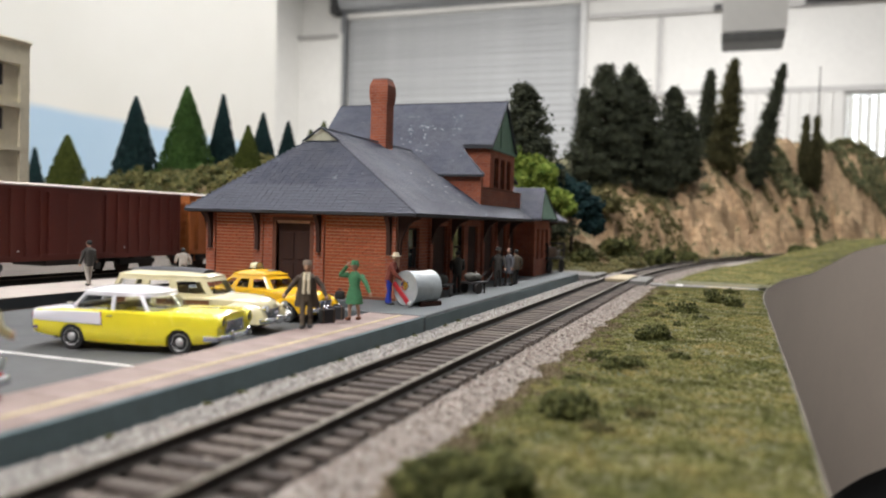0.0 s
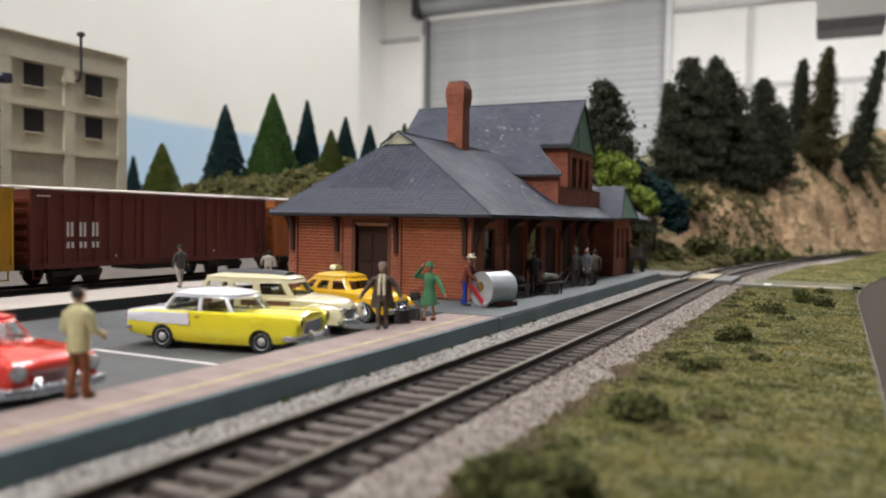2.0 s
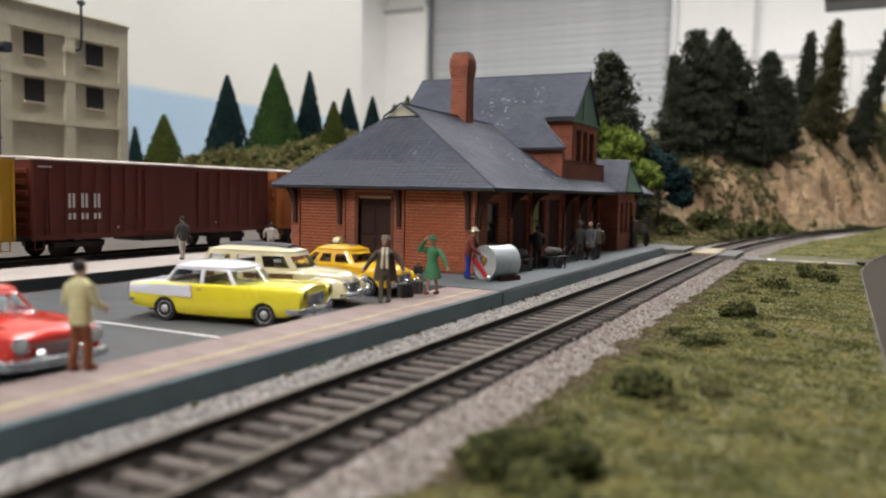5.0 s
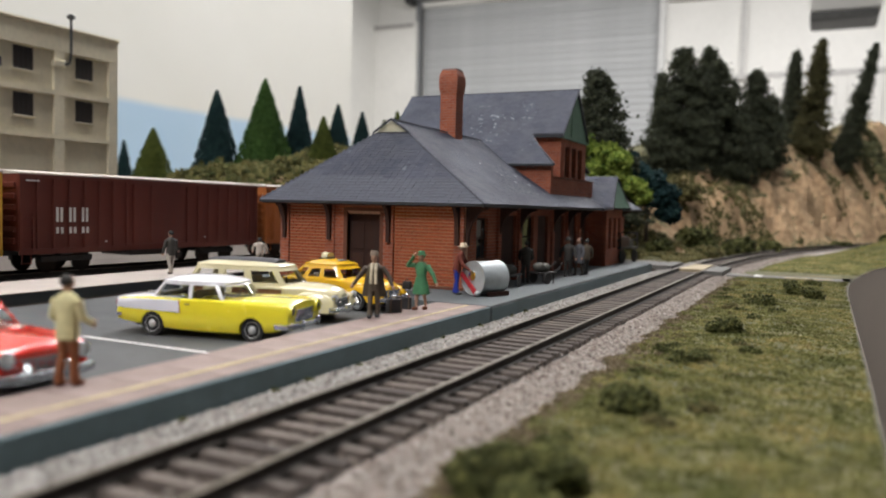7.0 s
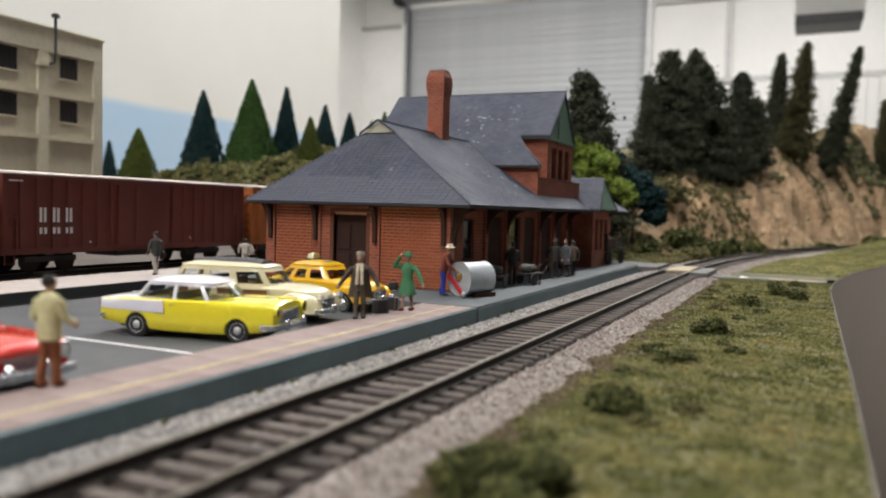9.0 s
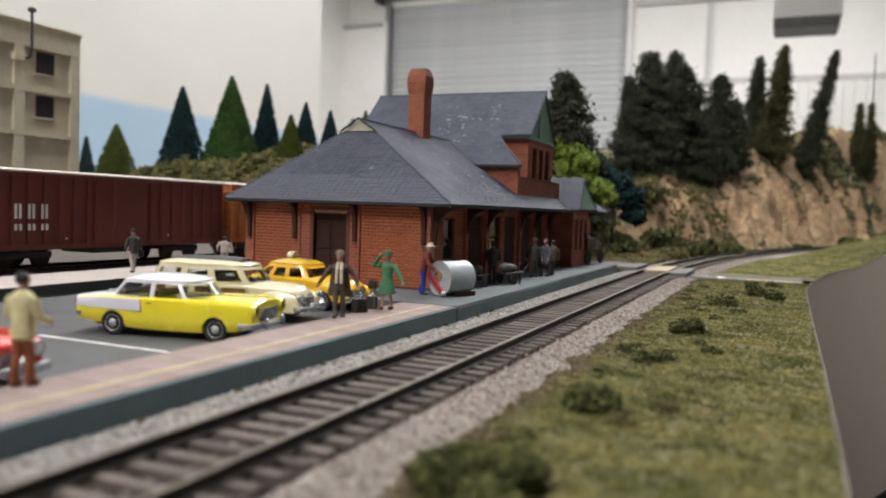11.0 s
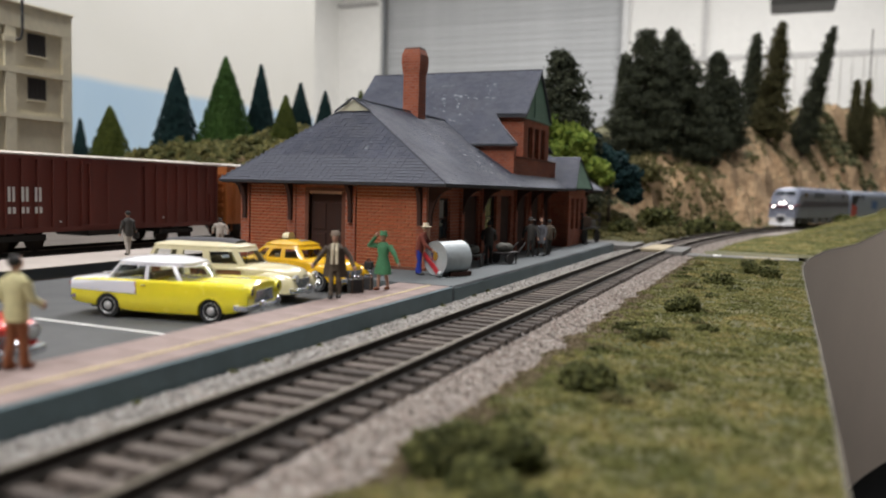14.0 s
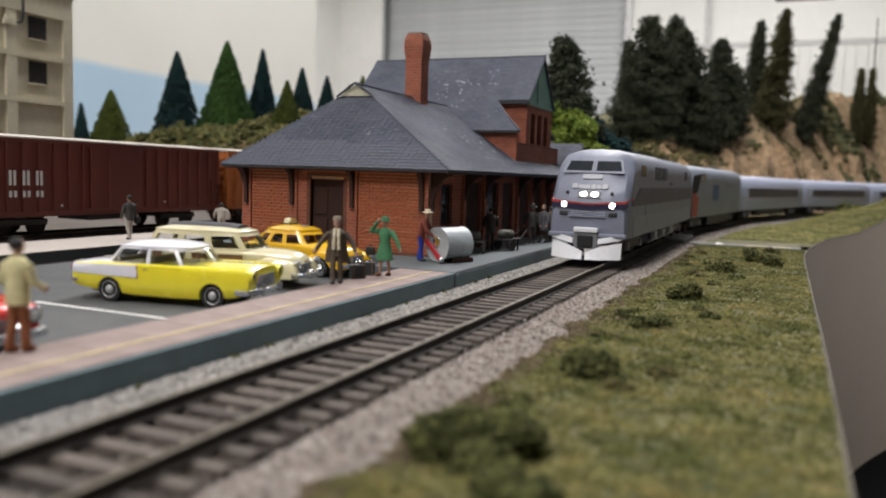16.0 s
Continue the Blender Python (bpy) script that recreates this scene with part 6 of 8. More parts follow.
def greenhouse(car, z0, z1, rise, low, high, cuts, paint, roofpaint, square=4.0, sill=0.1, head=0.14, bulge=0.02, lip=0.03):
    """Glasshouse with curved panes. low and high: (rear x, front x, half width) at the sill and under the roof.
    cuts: (part name, where it begins) from the front to the rear along one side, 1 front, -1 rear."""
    def spot(a, v, k=1.0, dz=0.0):
        b0, b1, w = [p + (q - p) * v for p, q in zip(low, high)]
        c, s = math.cos(a), math.sin(a)
        x = (b0 + b1) / 2 + (b1 - b0) / 2 * k * math.copysign(abs(c) ** (2 / square), c)
        y = (w + bulge * math.sin(math.pi * v)) * k * math.copysign(abs(s) ** (2 / square), s)
        return (x, y, z0 + (z1 - z0) * v + dz)

    def angle(f):
        return math.acos(math.copysign(abs(f) ** (square / 2), f))

    def sheet(a0, a1, v0, v1, k0, k1, n, rounded=0.0):
        """A curved pane between two angles and two heights; its corners may be rounded."""
        outer, inner = [], []
        for i in range(n + 1):
            u = i / n
            a = a0 + (a1 - a0) * u
            e = rounded * max(0.0, 1 - min(u, 1 - u) / 0.18) ** 2
            va, vb = v0 + (v1 - v0) * e * 0.6, v1 - (v1 - v0) * e
            outer.append([spot(a, va + (vb - va) * j / 4, k0) for j in range(5)])
            inner.append([spot(a, va + (vb - va) * j / 4, k1) for j in range(5)])
        return loft(bmesh.new(), [o + i[::-1] for o, i in zip(outer, inner)])

    edges = [(name, angle(f)) for name, f in cuts] + [("end", math.pi)]
    for (name, a0), (_, a1) in zip(edges, edges[1:]):
        if a0 == 0.0 or a1 == math.pi:
            a0, a1 = (-a1, a1) if a0 == 0.0 else (a0, 2 * math.pi - a0)
            spans = [(a0, a1)]
        else:
            spans = [(a0, a1), (2 * math.pi - a1, 2 * math.pi - a0)]
        for b0, b1 in spans:
            if name == "pillar":
                part("pillar", sheet(b0, b1, -0.12, 1.06, 1.0, 0.94, 4), paint, car, smooth=True)
            else:
                part(name, sheet(b0, b1, 0.02, 0.98, 0.982, 0.976, 16), GLASS, car, smooth=True)
    ring = [2 * math.pi * k / 72 for k in range(72)]
    band = lambda va, vb, k0, k1: loft(bmesh.new(), [[spot(a, va, k1), spot(a, va, k0), spot(a, vb, k0), spot(a, vb, k1)] for a in ring + ring[:1]], caps=False)
    part("sill_frame", band(-0.2, sill, 1.004, 0.93), paint, car, smooth=True)
    part("head_frame", band(1 - head, 1.06, 1.003, 0.93), roofpaint, car, smooth=True)
    rings = [[spot(a, 1.0, 0.97 + lip * 0.5, -0.02) for a in ring]]
    for k, dz in ((1.0 + lip, -0.01), (1.0 + lip, 0.02), (0.985 + lip, 0.045)):
        rings.append([spot(a, 1.0, k, dz) for a in ring])
    for j in range(1, 10):
        k = (1 - j / 10) ** 0.75
        rings.append([spot(a, 1.0, k, 0.045 + rise * (1 - k ** 2.4)) for a in ring])
    part("roof", loft(bmesh.new(), rings), roofpaint, car, smooth=True)
    b0, b1, wb = low
    lerp = lambda t: b0 + (b1 - b0) * t
    inside = surface("car interior", (0.42, 0.38, 0.31), 0.8, vary=0.2)
    part("seat", boxes((lerp(0.45), lerp(0.53), -wb * 0.8, wb * 0.8, z0 - 0.30, z0 + 0.20), (lerp(0.13), lerp(0.2), -wb * 0.8, wb * 0.8, z0 - 0.30, z0 + 0.16), bevel=0.04), inside, car)
    part("dashboard", boxes((lerp(0.84), lerp(0.95), -wb * 0.8, wb * 0.8, z0 - 0.15, z0 + 0.03), bevel=0.03), inside, car)
    bm = bmesh.new()
    wheel = [(0.19 * math.cos(a), 0.19 * math.sin(a)) for a in [k * math.pi / 8 for k in range(17)]]
    for (p, q), (r_, s_) in zip(wheel, wheel[1:]):
        rod(bm, (lerp(0.78), 0.35 + p, z0 + 0.04 + q), (lerp(0.78), 0.35 + r_, z0 + 0.04 + s_), 0.018, n=5)
    part("steering_wheel", bm, TRIMDARK, car)


def headlamps(car, x, y, z, r, bezel, glass):
    for s in (-1, 1):
        lamp = part("headlight", lathe(bmesh.new(), [(r * 0.9, -0.10), (r * 1.1, -0.02), (r * 1.12, 0.03), (r, 0.045), (r * 0.9, 0.02), (0.01, 0.02)], n=20, axis=0, centre=(x, s * y, z)), bezel, car, smooth=True)
        part("lens", lathe(bmesh.new(), [(r * 0.88, 0.022), (r * 0.7, 0.045), (0.01, 0.06)], n=18, axis=0, centre=(x, s * y, z)), glass, lamp, smooth=True)


def grille(car, x, half, z0, z1, bars, posts, face, trim, bow=0.05):
    """Grille with a bowed dark backing and bright bars standing proud of it."""
    def strip(y0, y1, za, zb, d0, d1, n=9):
        rings = []
        for k in range(n):
            y = y0 + (y1 - y0) * k / (n - 1)
            b = x - bow * (y / half) ** 2
            rings.append([(b + d0, y, za), (b + d1, y, za), (b + d1, y, zb), (b + d0, y, zb)])
        return loft(bmesh.new(), rings)
    g = part("grille", strip(-half, half, z0, z1, -0.08, 0.0), face, car, smooth=True)
    for k in range(bars):
        z = z0 + (z1 - z0) * (k + 0.5) / bars
        t = (z1 - z0) / bars * 0.22
        part("grille_bar", strip(-half, half, z - t, z + t, 0.0, 0.018), trim, g, smooth=True)
    for k in range(posts):
        y = -half + 2 * half * (k + 0.5) / posts
        part("grille_post", strip(y - 0.008, y + 0.008, z0, z1, 0.0, 0.014, 2), trim, g)
    for za, zb in ((z0 - 0.025, z0), (z1, z1 + 0.025)):
        part("grille_rim", strip(-half - 0.02, half + 0.02, za, zb, -0.04, 0.03), trim, g, smooth=True)


def bumper(car, x, half, z, way, tall=0.085, wrap=0.42, guards=(0.42,), paint=None):
    """Bowed bumper that wraps round the corners."""
    rings = []
    outline = [(-wrap, half)] + [(-0.16 * (abs(y) / half) ** 3, y) for y in [half * (1 - k / 7) for k in range(15)]] + [(-wrap, -half)]
    outline = [(dx, y * (1.03 if dx == -wrap else 1.0)) for dx, y in outline]
    for dx, y in outline:
        rings.append([(x + way * (dx - 0.05), y * 0.96, z - tall), (x + way * (dx + 0.015), y, z - tall * 0.7), (x + way * (dx + 0.04), y, z), (x + way * (dx + 0.015), y, z + tall * 0.7), (x + way * (dx - 0.05), y * 0.96, z + tall)])
    b = part("bumper", loft(bmesh.new(), rings), paint or CHROME, car, smooth=True)
    for g in guards:
        for s in (-1, 1):
            part("overrider", ball(bmesh.new(), (x + way * 0.02, s * g * half, z + 0.03), 0.1, (0.75, 0.5, 1.45), 2), CHROME, b, smooth=True)


def fender_pod(x0, x1, y, wide, top, z_low=0.42, arch=None, r=0.38, blunt=0.45):
    """A separate rounded wing: swells over the wheel and closes round at its front."""
    rings = []
    for k in range(15):
        t = k / 14
        x = x0 + (x1 - x0) * t
        grow = min(1.0, (t + 0.02) / 0.45) ** 0.6 * max(0.02, 1 - max(0.0, (t - blunt) / (1 - blunt)) ** 3.2) ** 0.5
        zt = z_low + (top - z_low) * grow
        zb = z_low - 0.08
        if arch is not None and abs(x - arch) < r:
            zb = max(zb, 0.30 + math.sqrt(r * r - (x - arch) ** 2))
        zb = min(zb, zt - 0.04)
        w = wide * (0.5 + 0.5 * grow)
        rings.append([(x, y - w * 0.8, zb), (x, y + w, zb), (x, y + w, zb + (zt - zb) * 0.45), (x, y + w * 0.86, zb + (zt - zb) * 0.76), (x, y + w * 0.45, zt - 0.02), (x, y, zt), (x, y - w * 0.5, zt - 0.03), (x, y - w * 0.8, zb + (zt - zb) * 0.7)])
    return loft(bmesh.new(), rings)


def gloss(name, colour):
    return surface(name, colour, 0.22, wide=0.5, fine=3, vary=0.04, coat=0.8)


def build_cars():
    yellow, white = gloss("car yellow", (0.92, 0.80, 0.035)), gloss("car white", (0.80, 0.80, 0.84))
    clear = surface("lamp glass", (0.75, 0.76, 0.74), 0.15)
    # sedan lenses: the shade on them is put into a dark colour
    shadow = surface("lamp glass in shade", (0.05, 0.045, 0.04), 0.15)
    grid = surface("grille grey", (0.13, 0.14, 0.15), 0.4, 0.6)
    bright = surface("bright plating", (0.62, 0.63, 0.65), 0.22, 0.85, vary=0.05)

    # two-tone sedan: slab sides, flat bonnet between raised wings, hooded lamps
    car = thing("sedan", "two-tone yellow and white fifties two-door sedan parked", "car", at(-7.56, 16.15, -0.35, rz=11), "parked cars")
    ax = (-1.48, 1.40)
    wing = ((0.985, -0.10), (0.955, 0.30), (0.90, 0.62), (0.82, 0.62), (0.70, 0.42), (0.55, 0.55), (0.30, 0.92))
    part("body", car_body(bmesh.new(), ((-2.66, 0.70, 0.46, 0.86, 0.90), (-2.58, 0.84, 0.40, 0.93, 0.98), (-2.2, 0.89, 0.34, 0.96, 1.02), (-1.5, 0.92, 0.27, 0.98, 1.045), (-0.7, 0.93, 0.21, 0.985, 1.05), (0.3, 0.94, 0.20, 0.985, 1.05), (0.9, 0.955, 0.21, 0.985, 1.075), (1.6, 0.965, 0.26, 0.985, 1.085), (2.1, 0.965, 0.33, 0.98, 1.08), (2.32, 0.955, 0.40, 0.97, 1.06), (2.40, 0.93, 0.46, 0.945, 1.02)), ax, 0.345, wing), yellow, car, smooth=True)
    chassis(car, -2.15, 2.05, 0.62)
    for s in (-1, 1):
        rings = [[(x, s * (w + 0.010), za), (x, s * (w + 0.013), za + (zb - za) * 0.45), (x, s * (w * 0.985 + 0.010), zb - 0.03), (x, s * w * 0.93, zb + 0.025), (x, s * w * 0.62, zb + 0.055), (x, s * w * 0.62, za)] for x, w, za, zb in ((-2.655, 0.76, 0.72, 0.90), (-2.57, 0.85, 0.715, 0.945), (-2.2, 0.895, 0.70, 0.97), (-1.6, 0.922, 0.685, 0.985), (-1.1, 0.93, 0.675, 0.99), (-0.74, 0.932, 0.67, 0.99), (-0.66, 0.932, 0.665, 0.99))]
        part("rear_panel", loft(bmesh.new(), rings), white, car, "white rear quarter panel", smooth=True)
        part("side_strip", panel([(-2.42, s * 0.872, 0.70), (-0.62, s * 0.942, 0.648), (-0.62, s * 0.942, 0.668), (-2.42, s * 0.872, 0.72)], 0.008), CHROME, car)
        part("sash_strip", panel([(-0.66, s * 0.942, 0.655), (-0.63, s * 0.942, 0.655), (-0.67, s * 0.926, 0.985), (-0.70, s * 0.926, 0.985)], 0.008), CHROME, car)
        part("tail_light", ball(bmesh.new(), (-2.61, s * 0.76, 0.82), 0.085, (0.8, 0.55, 1.2), 2), surface("red lens", (0.35, 0.02, 0.02), 0.2), car, smooth=True)
        brow = [[(x, s * 0.76 + rr * math.cos(a), 0.835 + rr * math.sin(a) * 1.06) for a in [math.radians(d) for d in range(0, 360, 18)]] for x, rr in ((2.05, 0.15), (2.28, 0.168), (2.43, 0.155), (2.48, 0.14), (2.43, 0.122))]
        part("headlight_brow", loft(bmesh.new(), brow, caps=False), yellow, car, smooth=True)
        part("door_handle", boxes((-0.5, -0.36, s * 0.94 - 0.02, s * 0.94 + 0.02, 0.88, 0.905), bevel=0.008), CHROME, car)
        for x in (0.56,):
            part("door_gap", boxes((x - 0.003, x + 0.003, s * 0.931 - 0.004, s * 0.931 + 0.004, 0.34, 0.95)), TRIMDARK, car)
    part("boot_lid", car_body(bmesh.new(), ((-2.64, 0.62, 0.84, 0.88, 0.915), (-2.45, 0.70, 0.9, 0.95, 1.01), (-1.9, 0.78, 0.92, 0.985, 1.05), (-1.3, 0.80, 0.94, 0.99, 1.065))), white, car, "white boot lid", smooth=True)
    greenhouse(car, 0.98, 1.42, 0.14, (-1.84, 1.06, 0.86), (-1.46, 0.64, 0.73), (("windscreen", 1.0), ("pillar", 0.68), ("side_window", 0.60), ("pillar", 0.03), ("side_window", -0.05), ("pillar", -0.80), ("rear_window", -0.93)), white, white, square=3.6, sill=0.08, head=0.12)
    wheel_set(car, ax, 0.90, 0.325)
    headlamps(car, 2.40, 0.76, 0.835, 0.105, CHROME, shadow)
    grille(car, 2.43, 0.56, 0.56, 0.82, 6, 16, grid, bright, 0.04)
    bumper(car, 2.55, 1.0, 0.45, 1, 0.075, 0.45, (0.48,), bright)
    bumper(car, -2.72, 0.88, 0.52, -1, 0.055, 0.24, (0.4,), bright)
    part("valance", boxes((2.2, 2.42, -0.82, 0.82, 0.36, 0.54), bevel=0.03), yellow, car)
    part("bonnet_mascot", loft(bmesh.new(), [[(x, -w, 1.04), (x, w, 1.04), (x, 0, z)] for x, w, z in ((1.65, 0.01, 1.09), (1.95, 0.03, 1.11), (2.12, 0.05, 1.06))]), CHROME, car)

    # wood-sided wagon: tall narrow bonnet between separate rounded wings
    cream = gloss("car cream", (0.70, 0.63, 0.40))
    wood = surface("car wood panel", (0.17, 0.075, 0.028), 0.5, wide=1, fine=5, vary=0.25, stretch=(0.3, 1, 1))
    wag = thing("station_wagon", "cream wood-sided forties station wagon parked", "car", at(-8.55, 19.65, -0.35, rz=10), "parked cars")
    part("body", car_body(bmesh.new(), ((-2.78, 0.70, 0.42, 0.94, 0.97), (-2.66, 0.86, 0.34, 1.0, 1.03), (-1.0, 0.89, 0.28, 1.02, 1.05), (0.55, 0.88, 0.28, 1.02, 1.07), (0.95, 0.80, 0.30, 0.99, 1.14), (1.5, 0.62, 0.32, 0.93, 1.13), (2.05, 0.50, 0.36, 0.86, 1.06), (2.30, 0.42, 0.42, 0.78, 0.96), (2.38, 0.30, 0.5, 0.7, 0.84)), (-1.45,), 0.38), cream, wag, smooth=True)
    for s in (-1, 1):
        for x0, x1 in ((-2.25, -1.95), (-0.95, -0.2), (-0.08, 0.72)):
            part("wood_panel", panel([(x0, s * 0.892, 0.50), (x1, s * 0.892, 0.50), (x1, s * 0.89, 0.95), (x0, s * 0.89, 0.95)], 0.010), wood, wag)
            for xa, xb, za, zb in ((x0 - 0.03, x1 + 0.03, 0.46, 0.50), (x0 - 0.03, x1 + 0.03, 0.95, 0.99), (x0 - 0.04, x0, 0.46, 0.99), (x1, x1 + 0.04, 0.46, 0.99)):
                part("wood_rail", boxes((xa, xb, s * 0.895 - 0.02, s * 0.895 + 0.02, za, zb), bevel=0.008), cream, wag)
        pod = fender_pod(0.62, 2.46, 0, 0.20, 0.92, 0.40, 1.5, 0.37)
        if s < 0:
            bmesh.ops.scale(pod, vec=(1, -1, 1), verts=pod.verts)
            bmesh.ops.reverse_faces(pod, faces=pod.faces)
        bmesh.ops.translate(pod, vec=(0, s * 0.72, 0), verts=pod.verts)
        part("fender", pod, cream, wag, smooth=True)
        part("rear_fender", ball(bmesh.new(), (-1.5, s * 0.84, 0.56), 0.5, (1.0, 0.26, 0.62), 3), cream, wag, smooth=True)
        part("running_board", boxes((-0.9, 0.8, s * 0.9 - 0.1, s * 0.9 + 0.06, 0.28, 0.33), bevel=0.015), TRIMDARK, wag)
    greenhouse(wag, 1.04, 1.58, 0.17, (-2.74, 0.98, 0.85), (-2.46, 0.55, 0.74), (("windscreen", 1.0), ("pillar", 0.90), ("side_window", 0.80), ("pillar", 0.34), ("side_window", 0.20), ("pillar", -0.20), ("side_window", -0.34), ("pillar", -0.82), ("rear_window", -0.95)), cream, cream, square=4.6, sill=0.16, head=0.20, lip=0.015)
    bm = loft(bmesh.new(), [[(x, -w, 1.785 + h - 0.035), (x, -w * 0.6, 1.818 + h), (x, 0, 1.83 + h), (x, w * 0.6, 1.818 + h), (x, w, 1.785 + h - 0.035), (x, 0, 1.72 + h)] for x, w, h in ((-2.15, 0.34, -0.05), (-1.7, 0.46, -0.012), (-0.95, 0.50, 0.0), (-0.2, 0.48, -0.012), (0.25, 0.38, -0.05))])
    part("roof_cover", bm, surface("dark roof cloth", (0.05, 0.048, 0.055), 0.7), wag, "dark canvas roof cover", smooth=True)
    chassis(wag, -2.2, 2.1, 0.60)
    wheel_set(wag, (-1.45, 1.5), 0.94, 0.35)
    headlamps(wag, 2.40, 0.72, 0.76, 0.105, CHROME, clear)
    grille(wag, 2.42, 0.46, 0.46, 0.72, 4, 0, grid, bright, 0.10)
    bumper(wag, 2.62, 0.92, 0.42, 1, 0.075, 0.3, (0.25, 0.45), bright)
    bumper(wag, -2.88, 0.88, 0.45, -1, 0.075, 0.3, (0.4,), bright)
    part("bonnet_trim", rod(bmesh.new(), (0.95, 0, 1.14), (2.2, 0, 1.02), 0.018), CHROME, wag)
    for s in (-1, 1):
        part("wiper", rod(bmesh.new(), (0.98, s * 0.12, 1.06), (0.86, s * 0.42, 1.32), 0.012, n=5), TRIMDARK, wag)

    # taxi: round-backed sedan with three arched side windows and a roof sign
    amber = gloss("taxi yellow", (0.80, 0.46, 0.015))
    taxi = thing("taxi", "amber yellow forties taxi with a roof sign", "car", at(-8.45, 23.2, -0.35, rz=-6), "parked cars")
    part("body", car_body(bmesh.new(), ((-2.35, 0.45, 0.42, 0.72, 0.80), (-2.25, 0.70, 0.36, 0.84, 0.95), (-1.8, 0.83, 0.30, 0.93, 1.03), (-1.0, 0.86, 0.28, 0.97, 1.04), (0.5, 0.86, 0.28, 0.97, 1.05), (0.95, 0.78, 0.30, 0.95, 1.10), (1.5, 0.62, 0.32, 0.90, 1.09), (2.05, 0.50, 0.36, 0.84, 1.02), (2.28, 0.42, 0.42, 0.76, 0.92), (2.34, 0.30, 0.5, 0.7, 0.82)), (-1.4,), 0.38), amber, taxi, smooth=True)
    for s in (-1, 1):
        pod = fender_pod(0.6, 2.42, 0, 0.20, 0.88, 0.40, 1.45, 0.37)
        if s < 0:
            bmesh.ops.scale(pod, vec=(1, -1, 1), verts=pod.verts)
            bmesh.ops.reverse_faces(pod, faces=pod.faces)
        bmesh.ops.translate(pod, vec=(0, s * 0.70, 0), verts=pod.verts)
        part("fender", pod, amber, taxi, smooth=True)
        part("rear_fender", ball(bmesh.new(), (-1.45, s * 0.80, 0.56), 0.5, (1.05, 0.26, 0.62), 3), amber, taxi, smooth=True)
        part("running_board", boxes((-0.9, 0.8, s * 0.86 - 0.1, s * 0.86 + 0.06, 0.28, 0.33), bevel=0.015), TRIMDARK, taxi)
    greenhouse(taxi, 0.96, 1.44, 0.15, (-1.95, 0.95, 0.82), (-1.25, 0.48, 0.68), (("windscreen", 1.0), ("pillar", 0.86), ("side_window", 0.70), ("pillar", 0.32), ("side_window", 0.16), ("pillar", -0.22), ("side_window", -0.38), ("pillar", -0.68), ("rear_window", -0.97)), amber, amber, square=3.4, sill=0.16, head=0.24)
    bm = loft(bmesh.new(), [[(x, -w, 1.595 + h - 0.03), (x, -w * 0.6, 1.62 + h), (x, 0, 1.635 + h), (x, w * 0.6, 1.62 + h), (x, w, 1.595 + h - 0.03), (x, 0, 1.57 + h)] for x, w, h in ((-0.95, 0.38, -0.04), (-0.6, 0.48, -0.01), (0.0, 0.44, -0.015), (0.2, 0.34, -0.04))])
    part("roof_cover", bm, surface("grey roof cloth", (0.12, 0.12, 0.12), 0.7), taxi, "grey roof insert", smooth=True)
    sign = part("roof_sign", boxes((-0.75, -0.40, -0.26, 0.26, 1.60, 1.66), bevel=0.015), TRIMDARK, taxi)
    part("lamp_box", loft(bmesh.new(), [[(x, y * k, 1.66 + z) for y, z in ((-0.22, 0), (0.22, 0), (0.21, 0.08), (0.14, 0.16), (0.0, 0.19), (-0.14, 0.16), (-0.21, 0.08))] for x, k in ((-0.70, 0.9), (-0.66, 1.0), (-0.48, 1.0), (-0.44, 0.9))]), cream, sign, "cream roof sign", smooth=True)
    chassis(taxi, -2.1, 2.1, 0.58)
    wheel_set(taxi, (-1.4, 1.45), 0.90, 0.34)
    headlamps(taxi, 2.36, 0.70, 0.74, 0.105, CHROME, clear)
    grille(taxi, 2.38, 0.44, 0.46, 0.70, 4, 0, grid, bright, 0.10)
    bumper(taxi, 2.56, 0.88, 0.42, 1, 0.075, 0.3, (0.25, 0.45), bright)
    bumper(taxi, -2.46, 0.84, 0.45, -1, 0.075, 0.3, (0.4,), bright)

    # red coupe: round bonnet, lamps at the ends of the wings, heavy plated front
    red = gloss("car red", (0.72, 0.03, 0.015))
    rc = thing("coupe", "bright red fifties coupe with chrome front", "car", at(-8.12, 9.55, -0.35, rz=-2), "parked cars")
    wing = ((0.99, -0.15), (0.955, 0.22), (0.89, 0.45), (0.80, 0.48), (0.68, 0.34), (0.52, 0.52), (0.28, 0.92))
    part("body", car_body(bmesh.new(), ((-2.55, 0.66, 0.42, 0.76, 0.82), (-2.42, 0.86, 0.32, 0.84, 0.92), (-1.6, 0.93, 0.26, 0.90, 1.0), (-0.6, 0.95, 0.24, 0.92, 1.02), (0.7, 0.95, 0.24, 0.92, 1.04), (1.5, 0.94, 0.26, 0.90, 1.03), (2.1, 0.93, 0.30, 0.87, 0.98), (2.34, 0.90, 0.36, 0.83, 0.90), (2.42, 0.84, 0.42, 0.76, 0.80)), (-1.45, 1.45), 0.40, wing), red, rc, smooth=True)
    greenhouse(rc, 0.99, 1.40, 0.12, (-1.45, 0.98, 0.84), (-0.95, 0.45, 0.68), (("windscreen", 1.0), ("pillar", 0.84), ("side_window", 0.76), ("pillar", 0.05), ("side_window", -0.02), ("pillar", -0.72), ("rear_window", -0.96)), red, red, square=3.2)
    chassis(rc, -2.2, 2.1, 0.60)
    wheel_set(rc, (-1.45, 1.45), 0.96)
